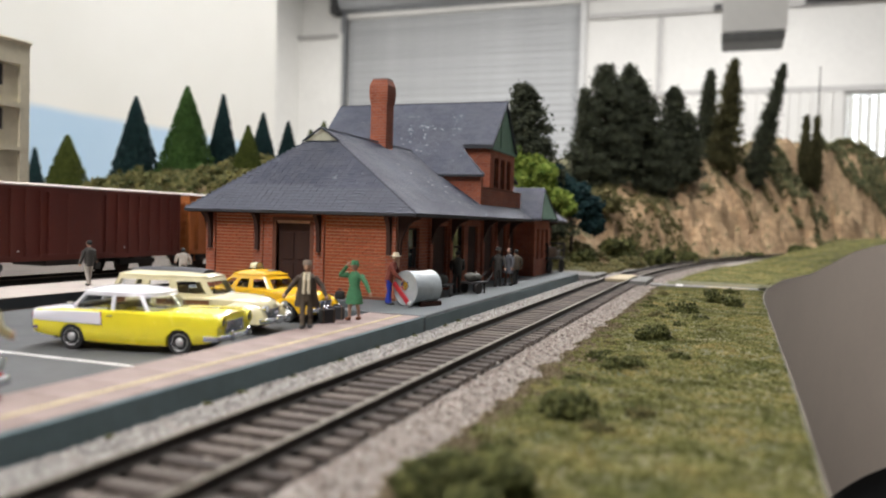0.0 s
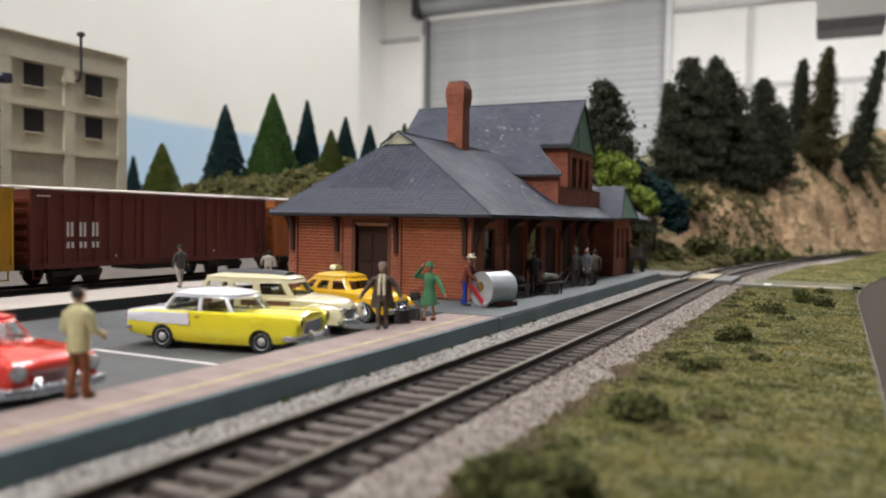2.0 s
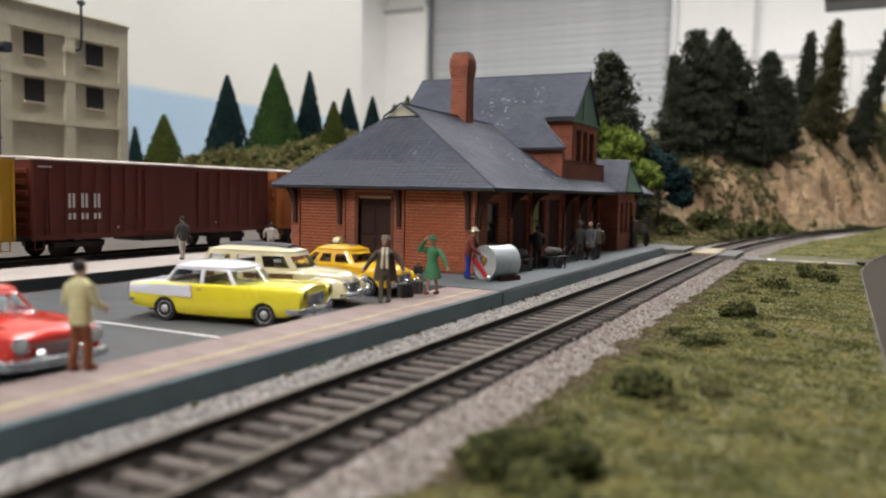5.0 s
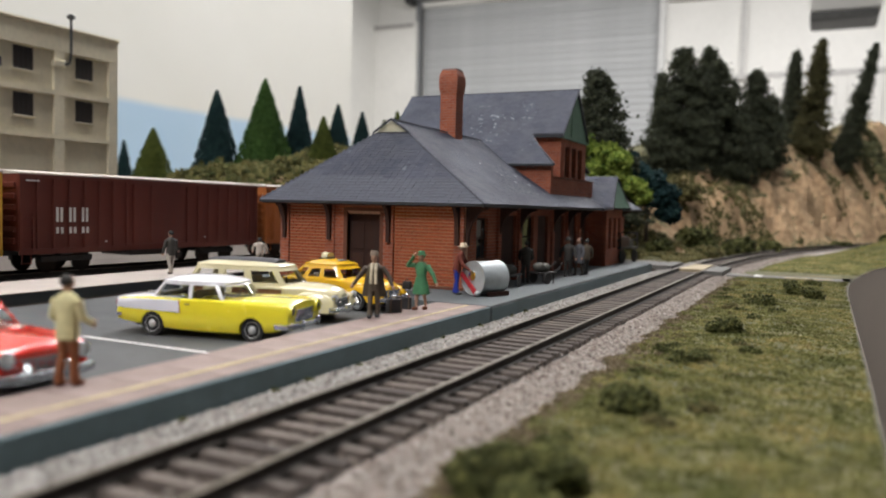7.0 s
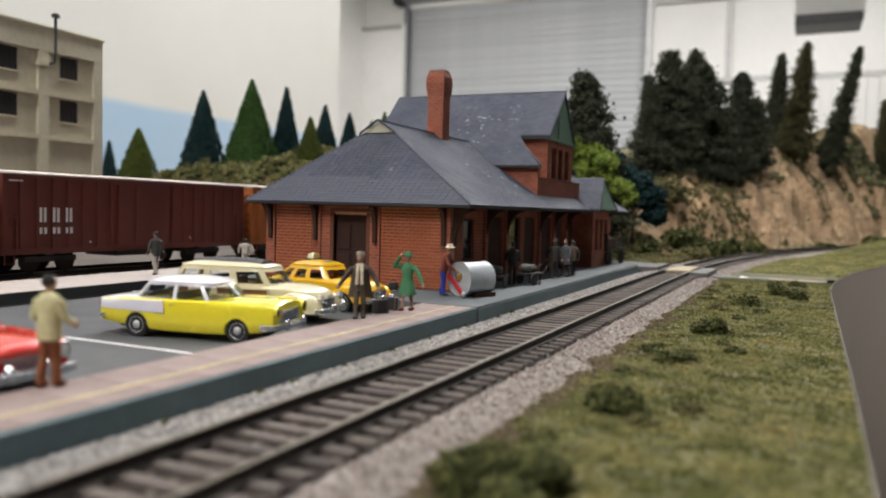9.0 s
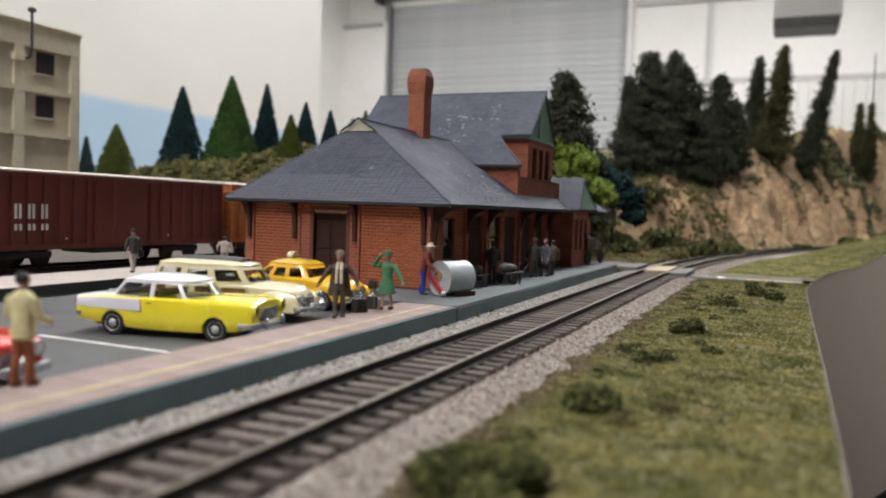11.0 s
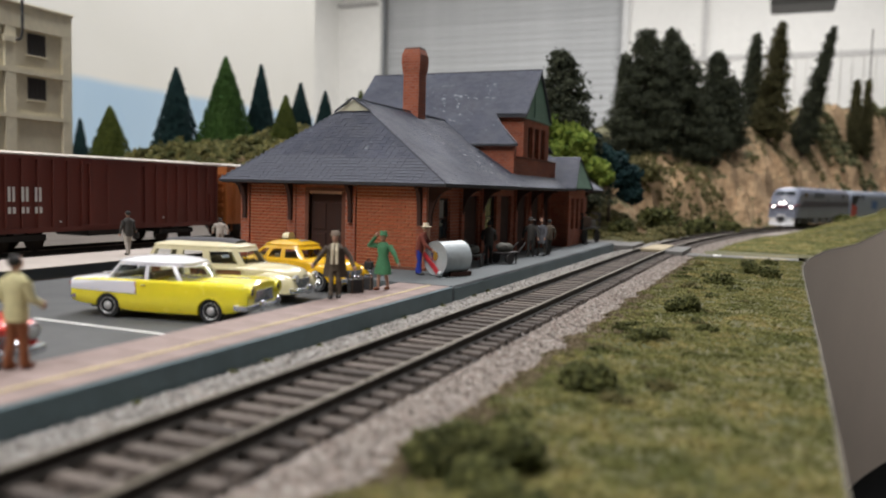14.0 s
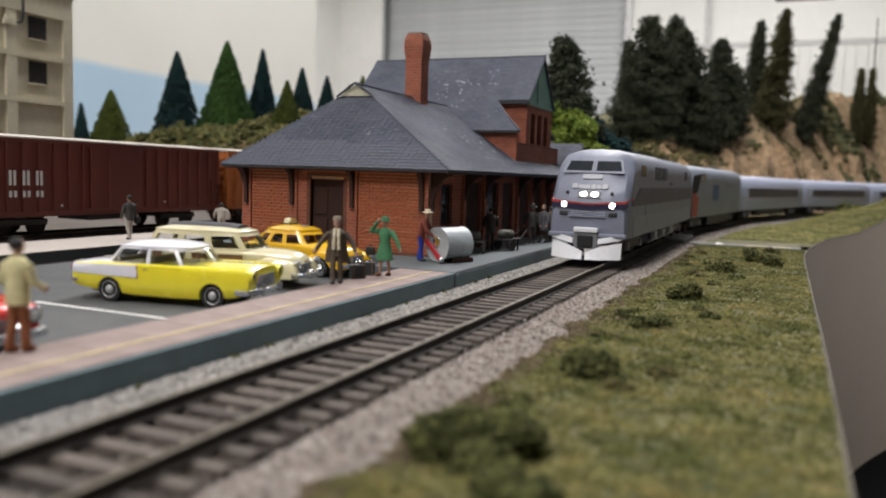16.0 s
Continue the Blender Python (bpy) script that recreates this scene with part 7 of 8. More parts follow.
    headlamps(rc, 2.43, 0.74, 0.70, 0.135, CHROME, clear)
    grille(rc, 2.42, 0.56, 0.46, 0.66, 3, 7, grid, bright, 0.03)
    for s in (-1, 1):
        part("bullet", lathe(bmesh.new(), [(0.10, 2.40), (0.105, 2.48), (0.07, 2.56), (0.01, 2.60)], n=16, axis=0, centre=(0, s * 0.40, 0.50)), CHROME, rc, smooth=True)
        part("side_strip", panel([(-1.0, s * 0.953, 0.70), (2.2, s * 0.93, 0.66), (2.2, s * 0.93, 0.68), (-1.0, s * 0.953, 0.72)], 0.006), CHROME, rc)
    bumper(rc, 2.60, 1.0, 0.36, 1, 0.10, 0.5, (0.45,), bright)
    bumper(rc, -2.62, 0.93, 0.46, -1, 0.08, 0.4, (0.4,), bright)


build_cars()


# ---- figurines: each one plain painted piece ----
SKIN = surface("figure skin paint", (0.42, 0.24, 0.17), 0.7, vary=0.1)


def figurine(x, y, z, turn, label, legs, coat, hair, hat=None, h=1.78, stride=0.14, arms=(((0.34, 0.05, 1.12), (0.36, 0.14, 0.88)), ((0.34, 0.05, 1.12), (0.36, 0.14, 0.88))),
             skirt=0.0, open_coat=None, scarf=None, lean=0.0, brim=0.2, shoe=None, bag=None, broad=1.0):
    """A small painted figure facing +y, cast in one piece. arms: elbow and wrist of the left and the right, out from the middle, ahead and up."""
    bm, mats = bmesh.new(), []
    done = bm.faces.layers.int.new("painted")
    def paint(mat):
        if mat not in mats:
            mats.append(mat)
        for f in bm.faces:
            if not f[done]:
                f[done], f.material_index = 1, mats.index(mat)
    k = h / 1.78
    tip = lambda p: (p[0], p[1] + lean * max(0.0, p[2] - 0.9), p[2] * k)
    def limb(*stops):
        """A tapered run of rings: (place, radius) from one end to the other."""
        for (p, r), (q, r2) in zip(stops, stops[1:]):
            rod(bm, tip(p), tip(q), r, r2, n=12)
            ball(bm, tip(q), r2 * 0.99, (1, 1, 1), 2)
    def shell(rows, n=18, dx=0.0):
        loft(bm, [[tip((dx + w * math.cos(a), y0 + d * math.sin(a), zz)) for a in [2 * math.pi * j / n for j in range(n)]] for w, d, y0, zz in rows])
    slim = 0.72 if skirt else 1.0
    for s_ in (-1, 1):
        limb(((s_ * 0.09, s_ * stride - 0.02, 0.09), 0.052 * slim), ((s_ * 0.095, s_ * stride * 0.75, 0.30), 0.072 * slim), ((s_ * 0.095, s_ * stride * 0.35 + 0.03, 0.50), 0.075 * slim), ((s_ * 0.09, 0.0, 0.88), 0.108 * slim))
        if not skirt:
            shell(((0.075, 0.085, s_ * stride, 0.07), (0.07, 0.08, s_ * stride - 0.01, 0.22)), 12, s_ * 0.09)
    paint(legs)
    for s_ in (-1, 1):
        ball(bm, tip((s_ * 0.10, s_ * stride + 0.05, 0.05)), 0.14, (0.55, 1.0, 0.40), 2)
    paint(shoe or TRIMDARK)
    if skirt:
        shell(((0.27, 0.22, 0.0, skirt), (0.25, 0.20, 0.0, skirt + 0.18), (0.20, 0.16, 0.0, 0.90), (0.155, 0.12, 0.0, 1.08), (0.20, 0.145, 0.01, 1.26), (0.205, 0.13, 0.0, 1.38), (0.15, 0.10, 0.0, 1.46), (0.06, 0.06, 0.0, 1.51)))
    else:
        shell(((0.185 * broad, 0.14, 0.0, 0.76), (0.20 * broad, 0.155, 0.0, 0.92), (0.185 * broad, 0.14, 0.0, 1.06), (0.22 * broad, 0.155, 0.01, 1.25), (0.235 * broad, 0.145, 0.0, 1.37), (0.17 * broad, 0.11, 0.0, 1.46), (0.065, 0.065, 0.0, 1.52)))
    if open_coat:
        paint(coat)
        for s_ in (-1, 1):
            rows = ((0.16, 0.35, -0.08, 0.58), (0.15, 0.31, -0.05, 0.80), (0.14, 0.26, 0.0, 1.08), (0.13, 0.23, 0.04, 1.38))
            loft(bm, [[tip((s_ * a_, 0.16 + y0, zz)), tip((s_ * (a_ + b_) / 2, 0.10 + y0, zz)), tip((s_ * b_, y0 - 0.04, zz)), tip((s_ * (b_ - 0.05), y0 - 0.10, zz)), tip((s_ * (a_ + 0.02), 0.10 + y0, zz))] for a_, b_, y0, zz in rows])
        loft(bm, [[tip((w * c, -0.15 - 0.05 * (1 - abs(c)) - dy, zz)) for c in (-1, -0.5, 0, 0.5, 1)] + [tip((w, -0.10 - dy, zz)), tip((-w, -0.10 - dy, zz))] for w, dy, zz in ((0.29, 0.08, 0.58), (0.25, 0.03, 0.9), (0.22, 0.0, 1.38))])
        paint(open_coat)
    for s_, (elbow, wrist) in zip((-1, 1), arms):
        limb(((s_ * 0.205 * broad, 0.0, 1.385), 0.085), ((s_ * elbow[0], elbow[1], elbow[2]), 0.068), ((s_ * wrist[0], wrist[1], wrist[2]), 0.05))
    paint(open_coat or coat)
    for s_, (elbow, wrist) in zip((-1, 1), arms):
        way = (Vector(wrist) - Vector(elbow)).normalized() * 0.06
        ball(bm, tip((s_ * (wrist[0] + way.x), wrist[1] + way.y, wrist[2] + way.z)), 0.06, (0.8, 0.9, 1.2), 2)
    limb(((0, 0, 1.46), 0.06), ((0, 0.015, 1.58), 0.055))
    ball(bm, tip((0, 0.02, 1.66)), 0.115, (0.82, 0.95, 1.15), 3)
    ball(bm, tip((0, 0.13, 1.65)), 0.025, (0.7, 1.0, 1.2), 1)
    paint(SKIN)
    ball(bm, tip((0, -0.012, 1.69)), 0.12, (0.88, 0.98, 0.92), 2)
    paint(hair)
    if hat:
        lathe(bm, [(0.02, 1.70 * k), (brim, 1.715 * k), (brim, 1.73 * k), (0.118, 1.745 * k), (0.112, 1.81 * k), (0.09, 1.85 * k), (0.01, 1.855 * k)], n=20, centre=(0, 0.01 + lean * 0.8, 0))
        paint(hat)
    if scarf:
        for s_ in (-1, 1):
            rod(bm, tip((s_ * 0.07, 0.19, 0.95)), tip((s_ * 0.06, 0.17, 1.30)), 0.045, 0.045, n=10)
            rod(bm, tip((s_ * 0.06, 0.17, 1.30)), tip((s_ * 0.045, 0.06, 1.50)), 0.045, 0.05, n=10)
        paint(scarf)
    if bag:
        s_, wrist = 1, (0.42, 0.12, 1.0)
        box(bm, s_ * wrist[0] - 0.14, s_ * wrist[0] + 0.14, wrist[1] - 0.06, wrist[1] + 0.06, wrist[2] * k - 0.36, wrist[2] * k - 0.12, bevel=0.03)
        for d in (-0.08, 0.08):
            rod(bm, (s_ * wrist[0] + d, wrist[1], wrist[2] * k - 0.13), (s_ * wrist[0], wrist[1], wrist[2] * k - 0.03), 0.014, n=6)
        paint(bag)
    data = mesh_of(bm, "figurine", True)
    for m in mats:
        data.materials.append(m)
    ob = new("figurine", data)
    ob.matrix_basis = at(x, y, z, rz=turn)
    return tagged(ob, label, "figurine", "painted figurines")


def build_figurines():
    cloth = lambda n, c: surface(n, c, 0.8, wide=3, fine=12, vary=0.14)
    brown, dark, cream = cloth("brown cloth", (0.11, 0.085, 0.06)), cloth("dark cloth", (0.05, 0.045, 0.04)), cloth("cream cloth", (0.62, 0.56, 0.30))
    rust, grey, green = cloth("rust cloth", (0.26, 0.085, 0.03)), cloth("grey cloth", (0.42, 0.38, 0.33)), cloth("green cloth", (0.055, 0.19, 0.085))
    maroon, blue, straw = cloth("maroon cloth", (0.17, 0.035, 0.02)), cloth("blue cloth", (0.012, 0.035, 0.32)), cloth("straw hat", (0.70, 0.60, 0.44))
    black, tan, pale = cloth("black hair", (0.02, 0.018, 0.016)), cloth("tan cap", (0.26, 0.20, 0.15)), cloth("pale scarf", (0.66, 0.58, 0.42))
    coatcloth, boots = cloth("dark brown coat", (0.075, 0.055, 0.04)), cloth("brown boots", (0.16, 0.05, 0.02))
    hanging = ((0.29, 0.0, 1.12), (0.29, 0.12, 0.88))
    figurine(-4.23, 8.75, 0.1, 4, "figurine of a man in cream shirt and rust trousers", rust, cream, black, h=1.83, stride=0.07, broad=1.08, shoe=boots, arms=(((0.28, -0.03, 1.12), (0.26, 0.16, 0.95)), ((0.28, 0.04, 1.12), (0.26, 0.24, 1.02))))
    figurine(-4.25, 18.5, 0.1, 205, "figurine of a man in open brown coat and cap", brown, brown, brown, tan, h=1.78, stride=0.10, scarf=pale, open_coat=coatcloth, brim=0.125, arms=(((0.40, 0.0, 1.16), (0.52, 0.10, 0.90)), ((0.40, 0.0, 1.16), (0.56, 0.06, 0.92))))
    figurine(-3.98, 20.8, 0.1, 178, "figurine of a woman in green dress and hat with a bag", SKIN, green, green, green, h=1.70, stride=0.13, skirt=0.50, brim=0.15, open_coat=None, bag=black, shoe=boots, arms=(((0.42, 0.05, 1.14), (0.56, 0.10, 0.88)), ((0.44, 0.06, 1.38), (0.18, 0.14, 1.68))))
    figurine(-4.85, 25.2, 0.1, -80, "figurine of a stooping man in maroon shirt and blue overalls", blue, maroon, straw, straw, h=1.78, stride=0.06, lean=0.28, brim=0.2, arms=(((0.28, 0.24, 1.10), (0.24, 0.52, 0.92)), ((0.28, 0.22, 1.10), (0.24, 0.50, 0.92))))
    figurine(-17.9, 24.7, 0.1, 75, "figurine of a man in dark jacket and pale trousers", grey, dark, black, h=1.82, arms=(hanging, ((0.32, 0.12, 1.14), (0.40, 0.14, 0.98))), bag=black)
    # station figures: cloth colours darkened in place of the shade under the eave
    figurine(-4.3, 30.9, 0.1, 20, "figurine beside a hand cart, clothes darkened for shade", dark, dark, black, arms=(((0.28, 0.2, 1.12), (0.25, 0.42, 0.98)),) * 2)
    figurine(-3.9, 35.6, 0.1, 190, "figurine of a traveller in coat and hat darkened for shade", dark, dark, black, dark)
    figurine(-3.6, 36.4, 0.1, 150, "figurine of a traveller in grey coat, toned down for shade", brown, cloth("slate cloth", (0.09, 0.09, 0.10)), black, skirt=0.6)
    figurine(-3.5, 37.3, 0.1, 40, "figurine of a traveller in brown coat", dark, brown, black, h=1.7)
    figurine(-18.8, 31.6, 0.1, 30, "small figurine in pale clothes by the yard", grey, grey, black, h=1.3)


build_figurines()


# ---- luggage and platform things ----
def build_platform_things():
    case = surface("dark suitcase", (0.022, 0.022, 0.024), 0.6, vary=0.2)
    for x, y, turn, tall in ((-4.45, 20.6, 15, 0.38), (-4.3, 19.75, 60, 0.40)):
        z = 0.1
        sc = thing("suitcase", "small dark suitcase standing on the platform", "suitcase", at(x, y, z, rz=turn), "luggage")
        part("case", boxes((-0.23, 0.23, -0.1, 0.1, 0, tall), bevel=0.03), case, sc)
        part("handle", rod(rod(rod(bmesh.new(), (-0.1, 0, tall), (-0.1, 0, tall + 0.06), 0.015), (-0.1, 0, tall + 0.06), (0.1, 0, tall + 0.06), 0.015), (0.1, 0, tall + 0.06), (0.1, 0, tall), 0.015), RUBBER, sc)
        part("strap", boxes((-0.2, -0.15, -0.105, 0.105, -0.0, tall + 0.004), (0.15, 0.2, -0.105, 0.105, -0.0, tall + 0.004)), surface("strap", (0.09, 0.06, 0.04), 0.6), sc)
    # steel drum lying on its side with a red handle bar
    dr = thing("drum", "galvanised steel drum lying on its side", "drum", at(-3.86, 25.9, 0.1, rz=66))
    r = 0.61
    shell = lathe(bmesh.new(), [(r - 0.05, -0.80), (r, -0.82), (r, -0.76), (r - 0.02, -0.74), (r - 0.02, 0.34), (r, 0.38), (r - 0.05, 0.4)], n=40, axis=0, centre=(0, 0, r + 0.02))
    part("shell", shell, surface("dull zinc", (0.50, 0.54, 0.55), 0.5, 0.35, wide=1.0, fine=5, vary=0.14), dr, smooth=True)
    part("end_disc", lathe(bmesh.new(), [(0.02, -0.79), (r - 0.06, -0.79), (r - 0.06, -0.76), (0.02, -0.76)], n=32, axis=0, centre=(0, 0, r + 0.02)), STEEL, dr)
    part("end_boss", lathe(bmesh.new(), [(0.18, -0.83), (0.2, -0.79), (0.02, -0.79)], n=16, axis=0, centre=(0, 0.05, r + 0.1)), CHROME, dr)
    part("handle_bar", boxes((-0.93, -0.86, -0.08, 0.08, -0.54, 0.54), bevel=0.01), surface("red bar", (0.45, 0.02, 0.03), 0.5), dr, "red flat bar", m=at(0, 0.10, 0.42, rx=-50))
    part("bar_knob", ball(bmesh.new(), (-0.90, -0.34, 0.11), 0.11), STEEL, dr, smooth=True)
    part("chock", boxes((-0.5, 0.5, 0.35, 0.5, 0.0, 0.16), (-0.5, 0.5, -0.5, -0.35, 0.0, 0.16), bevel=0.02), DARKWOOD, dr)
    # hand cart with sacks
    dark = surface("dark cart", (0.035, 0.03, 0.028), 0.7, vary=0.2)
    for x, y, turn in ((-3.75, 31.4, 70), (-4.4, 29.4, 95)):
        ct = thing("hand_cart", "dark two-wheeled hand cart with a load", "cart", at(x, y, 0.1, rz=turn), "platform carts")
        part("deck", boxes((-0.6, 0.6, -0.35, 0.35, 0.42, 0.5), bevel=0.02), dark, ct)
        part("load", ball(ball(bmesh.new(), (-0.2, 0, 0.68), 0.28, (1.1, 1, 0.75), 2, 0.2), (0.25, 0.05, 0.66), 0.25, (1, 1, 0.75), 2, 0.2), surface("grey sack", (0.12, 0.115, 0.10), 0.9), ct, smooth=True)
        part("handle", rod(rod(bmesh.new(), (0.6, -0.25, 0.46), (1.15, -0.2, 0.85), 0.025), (0.6, 0.25, 0.46), (1.15, 0.2, 0.85), 0.025), dark, ct)
        for s in (-0.38, 0.38):
            part("wheel", lathe(bmesh.new(), [(0.18, -0.03), (0.23, -0.03), (0.23, 0.03), (0.18, 0.03)], n=18, axis=1, centre=(-0.1, s, 0.23)), dark, ct)
        part("leg", boxes((0.4, 0.45, -0.3, -0.25, 0, 0.42), (0.4, 0.45, 0.25, 0.3, 0, 0.42)), dark, ct)
    wg = thing("baggage_wagon", "black baggage wagon with high stake ends", "wagon", at(-4.35, 48.0, 0.1, rz=80))
    part("deck", boxes((-1.4, 1.4, -0.6, 0.6, 0.85, 0.97), bevel=0.02), dark, wg)
    for x in (-1.35, 1.3):
        part("end_stake", boxes((x, x + 0.06, -0.58, -0.5, 0.97, 1.85), (x, x + 0.06, 0.5, 0.58, 0.97, 1.85), (x, x + 0.06, -0.5, 0.5, 1.75, 1.85), (x, x + 0.06, -0.5, 0.5, 1.35, 1.43)), dark, wg)
    part("trunk", boxes((-0.9, 0.3, -0.45, 0.45, 0.97, 1.6), bevel=0.04), surface("trunk brown", (0.10, 0.05, 0.03), 0.6), wg)
    part("crate", boxes((0.4, 1.1, -0.4, 0.4, 0.97, 1.4), bevel=0.03), surface("crate grey", (0.16, 0.15, 0.13), 0.8), wg)
    for x in (-0.95, 0.95):
        for s in (-0.55, 0.55):
            part("wheel", lathe(bmesh.new(), [(0.33, -0.04), (0.42, -0.04), (0.42, 0.04), (0.33, 0.04), (0.33, -0.04)], n=20, axis=1, centre=(x, s, 0.42)), dark, wg)


build_platform_things()


# ---- the passenger train ----
SILVER = surface("silver-grey paint", (0.20, 0.215, 0.275), 0.42, 0.0, wide=0.4, fine=4, vary=0.1)
LOWGREY = surface("light grey paint", (0.24, 0.26, 0.32), 0.45, 0.0, wide=0.4, fine=4, vary=0.1)
NAVY = surface("navy band", (0.022, 0.02, 0.06), 0.4, vary=0.15)
REDBAND = surface("red band", (0.45, 0.045, 0.03), 0.45, vary=0.15)
STAINLESS = surface("stainless coach side", (0.44, 0.47, 0.60), 0.45, 0.0, wide=0.3, fine=4, vary=0.1, stretch=(1, 0.2, 3))
# white colour stands in for the shine of a metal plough
PLOW = surface("plough sheen white", (0.86, 0.86, 0.88), 0.45, 0.0, vary=0.06)
TRAINGLASS = surface("smoked coach window", (0.014, 0.014, 0.022), 0.35, vary=0.2)
MARK = surface("pale lettering", (0.42, 0.42, 0.45), 0.5, vary=0.1)
LAMP = glow("headlamp", (1.0, 0.90, 0.82), 14.0)


def section(w, zb, zt, y, cant=0.35):
    """A ring across the body: upright sides, canted shoulders, arched roof."""
    half = [(w, zb), (w, zt - 0.95), (w * 0.985, zt - 0.55), (w * (1 - cant * 0.55), zt - 0.18), (w * 0.42, zt - 0.03)]
    return [(-x, y, z) for x, z in half] + [(0, y, zt)] + [(x, y, z) for x, z in reversed(half)]


def bogie(parent, y, wheels=2, half=1.35):
    bg = part("truck", boxes((0.98, 1.16, y - half, y + half, 0.40, 0.80), (-1.16, -0.98, y - half, y + half, 0.40, 0.80), (-0.95, 0.95, y - 0.3, y + 0.3, 0.4, 0.95), bevel=0.04), surface("truck grey", (0.10, 0.10, 0.105), 0.6, 0.3), parent)
    for k in range(wheels):
        yy = y + (k - (wheels - 1) / 2) * (2 * half - 0.9) / max(1, wheels - 1)
        for x in (-0.76, 0.76):
            part("wheel", lathe(bmesh.new(), [(0.46, -0.07), (0.46, 0.05), (0.50, 0.05), (0.50, 0.08)], n=20, axis=0, centre=(x, yy, 0.48)), RAILSIDE, bg)
        for x in (-1.12, 1.12):
            part("axle_box", boxes((x - 0.12, x + 0.12, yy - 0.18, yy + 0.18, 0.35, 0.68), bevel=0.04), LOWGREY, bg)
    return bg


def build_lead_engine():
    """Front at -y; the origin is midway on the rail heads."""
    L = 20.6
    h = L / 2
    eng = thing("diesel_locomotive", "silver-grey streamlined diesel locomotive with lit headlamps", "locomotive")
    w = 1.52
    rings = [section(w * 0.92, 1.0, 2.42, -h + 0.02, 0.2), section(w * 0.97, 0.98, 2.62, -h + 0.16, 0.2), section(w, 0.95, 3.05, -h + 0.42, 0.25), section(w, 0.95, 4.02, -h + 1.12, 0.32), section(w, 0.95, 4.32, -h + 1.45, 0.35), section(w, 0.95, 4.40, -h + 2.0, 0.38),
             section(w, 0.95, 4.40, h - 0.4, 0.38), section(w, 0.95, 4.36, h, 0.38)]
    part("body", loft(bmesh.new(), rings), SILVER, eng, smooth=True)
    # nose details, set on the slanted face
    def on_nose(z):
        pts = ((2.42, -h + 0.02), (2.62, -h + 0.16), (3.05, -h + 0.42), (4.02, -h + 1.12), (4.32, -h + 1.45))
        return float(np.interp(z, [p[0] for p in pts], [p[1] for p in pts])) - 0.03
    def nose_plate(x0, x1, z0, z1, x2=None, x3=None, t=0.018):
        x2, x3 = x1 if x2 is None else x2, x0 if x3 is None else x3
        return panel([(x0, on_nose(z0), z0), (x1, on_nose(z0), z0), (x2, on_nose(z1), z1), (x3, on_nose(z1), z1)], t)
    for s in (-1, 1):
        a = [s * 0.09, s * 1.10, s * 0.98, s * 0.09]
        part("windscreen_frame", nose_plate(s * 0.02, s * 1.20, 3.42, 3.95, s * 1.05, s * 0.02), SILVER, eng)
        part("windscreen", nose_plate(a[0], a[1], 3.50, 3.88, a[2], a[3], 0.03), GLASSDARK, eng)
        part("wiper", rod(bmesh.new(), (s * 0.3, on_nose(3.5) - 0.04, 3.5), (s * 0.75, on_nose(3.8) - 0.04, 3.78), 0.015), RUBBER, eng)
    part("number_board", nose_plate(-0.38, 0.38, 3.20, 3.36), MARK, eng, "white number board")
    for k, (x0, x1, z0, z1) in enumerate(((-0.72, -0.50, 2.82, 3.0), (-0.46, -0.30, 2.82, 2.96), (-0.27, -0.02, 2.82, 2.96), (0.02, 0.2, 2.82, 2.98), (0.24, 0.4, 2.82, 2.96), (0.44, 0.66, 2.82, 3.0))):
        part("marking", nose_plate(x0, x1, z0, z1), MARK, eng)
    lamp = part("headlight", nose_plate(-0.44, 0.44, 2.46, 2.70), surface("lamp housing", (0.12, 0.12, 0.12), 0.4), eng)
    for x in (-0.22, 0.22):
        part("lens", ball(bmesh.new(), (x, on_nose(2.58) - 0.02, 2.58), 0.15, (1, 0.35, 0.75), 2), LAMP, lamp, smooth=True)
    for s in (-1, 1):
        d = part("ditch_light", lathe(bmesh.new(), [(0.13, -h - 0.06), (0.14, -h + 0.1)], n=16, axis=1, centre=(s * 0.93, 0, 2.20)), surface("lamp ring", (0.2, 0.2, 0.2), 0.4), eng)
        part("lens", ball(bmesh.new(), (s * 0.93, -h - 0.06, 2.20), 0.105, (1, 0.4, 1), 2), LAMP, d, smooth=True)
        part("nose_vent", ball(bmesh.new(), (s * 0.86, on_nose(2.66), 2.66), 0.07, (1, 0.4, 1), 2), TRIMDARK, eng)
        part("marker_light", boxes((s * 0.95 - 0.16, s * 0.95 + 0.16, -h - 0.04, -h + 0.05, 1.78, 1.94), bevel=0.03), TRIMDARK, eng)
    # colour bands round the nose, dipping to the middle
    for name, mat, z, t in (("red_band", REDBAND, 2.30, 0.07), ("navy_band", NAVY, 2.12, 0.16)):
        for s in (-1, 1):
            part(name, panel([(0, -h - 0.015, z - 0.10), (s * 1.42, -h + 0.0, z - 0.02), (s * 1.42, -h + 0.0, z + t), (0, -h - 0.015, z + t - 0.12)], 0.022), mat, eng)
            part(name, panel([(s * 1.42, -h + 0.0, z - 0.02), (s * 1.535, -h + 0.9, z + 0.12), (s * 1.535, -h + 0.9, z + t + 0.14), (s * 1.42, -h + 0.0, z + t)], 0.022), mat, eng)
    for s in (-1, 1):
        part("side_band", panel([(s * 1.53, -h + 0.9, 2.18), (s * 1.53, h - 0.1, 2.22), (s * 1.53, h - 0.1, 2.88), (s * 1.53, -h + 2.4, 2.88)], 0.012), NAVY, eng, "dark navy side band")
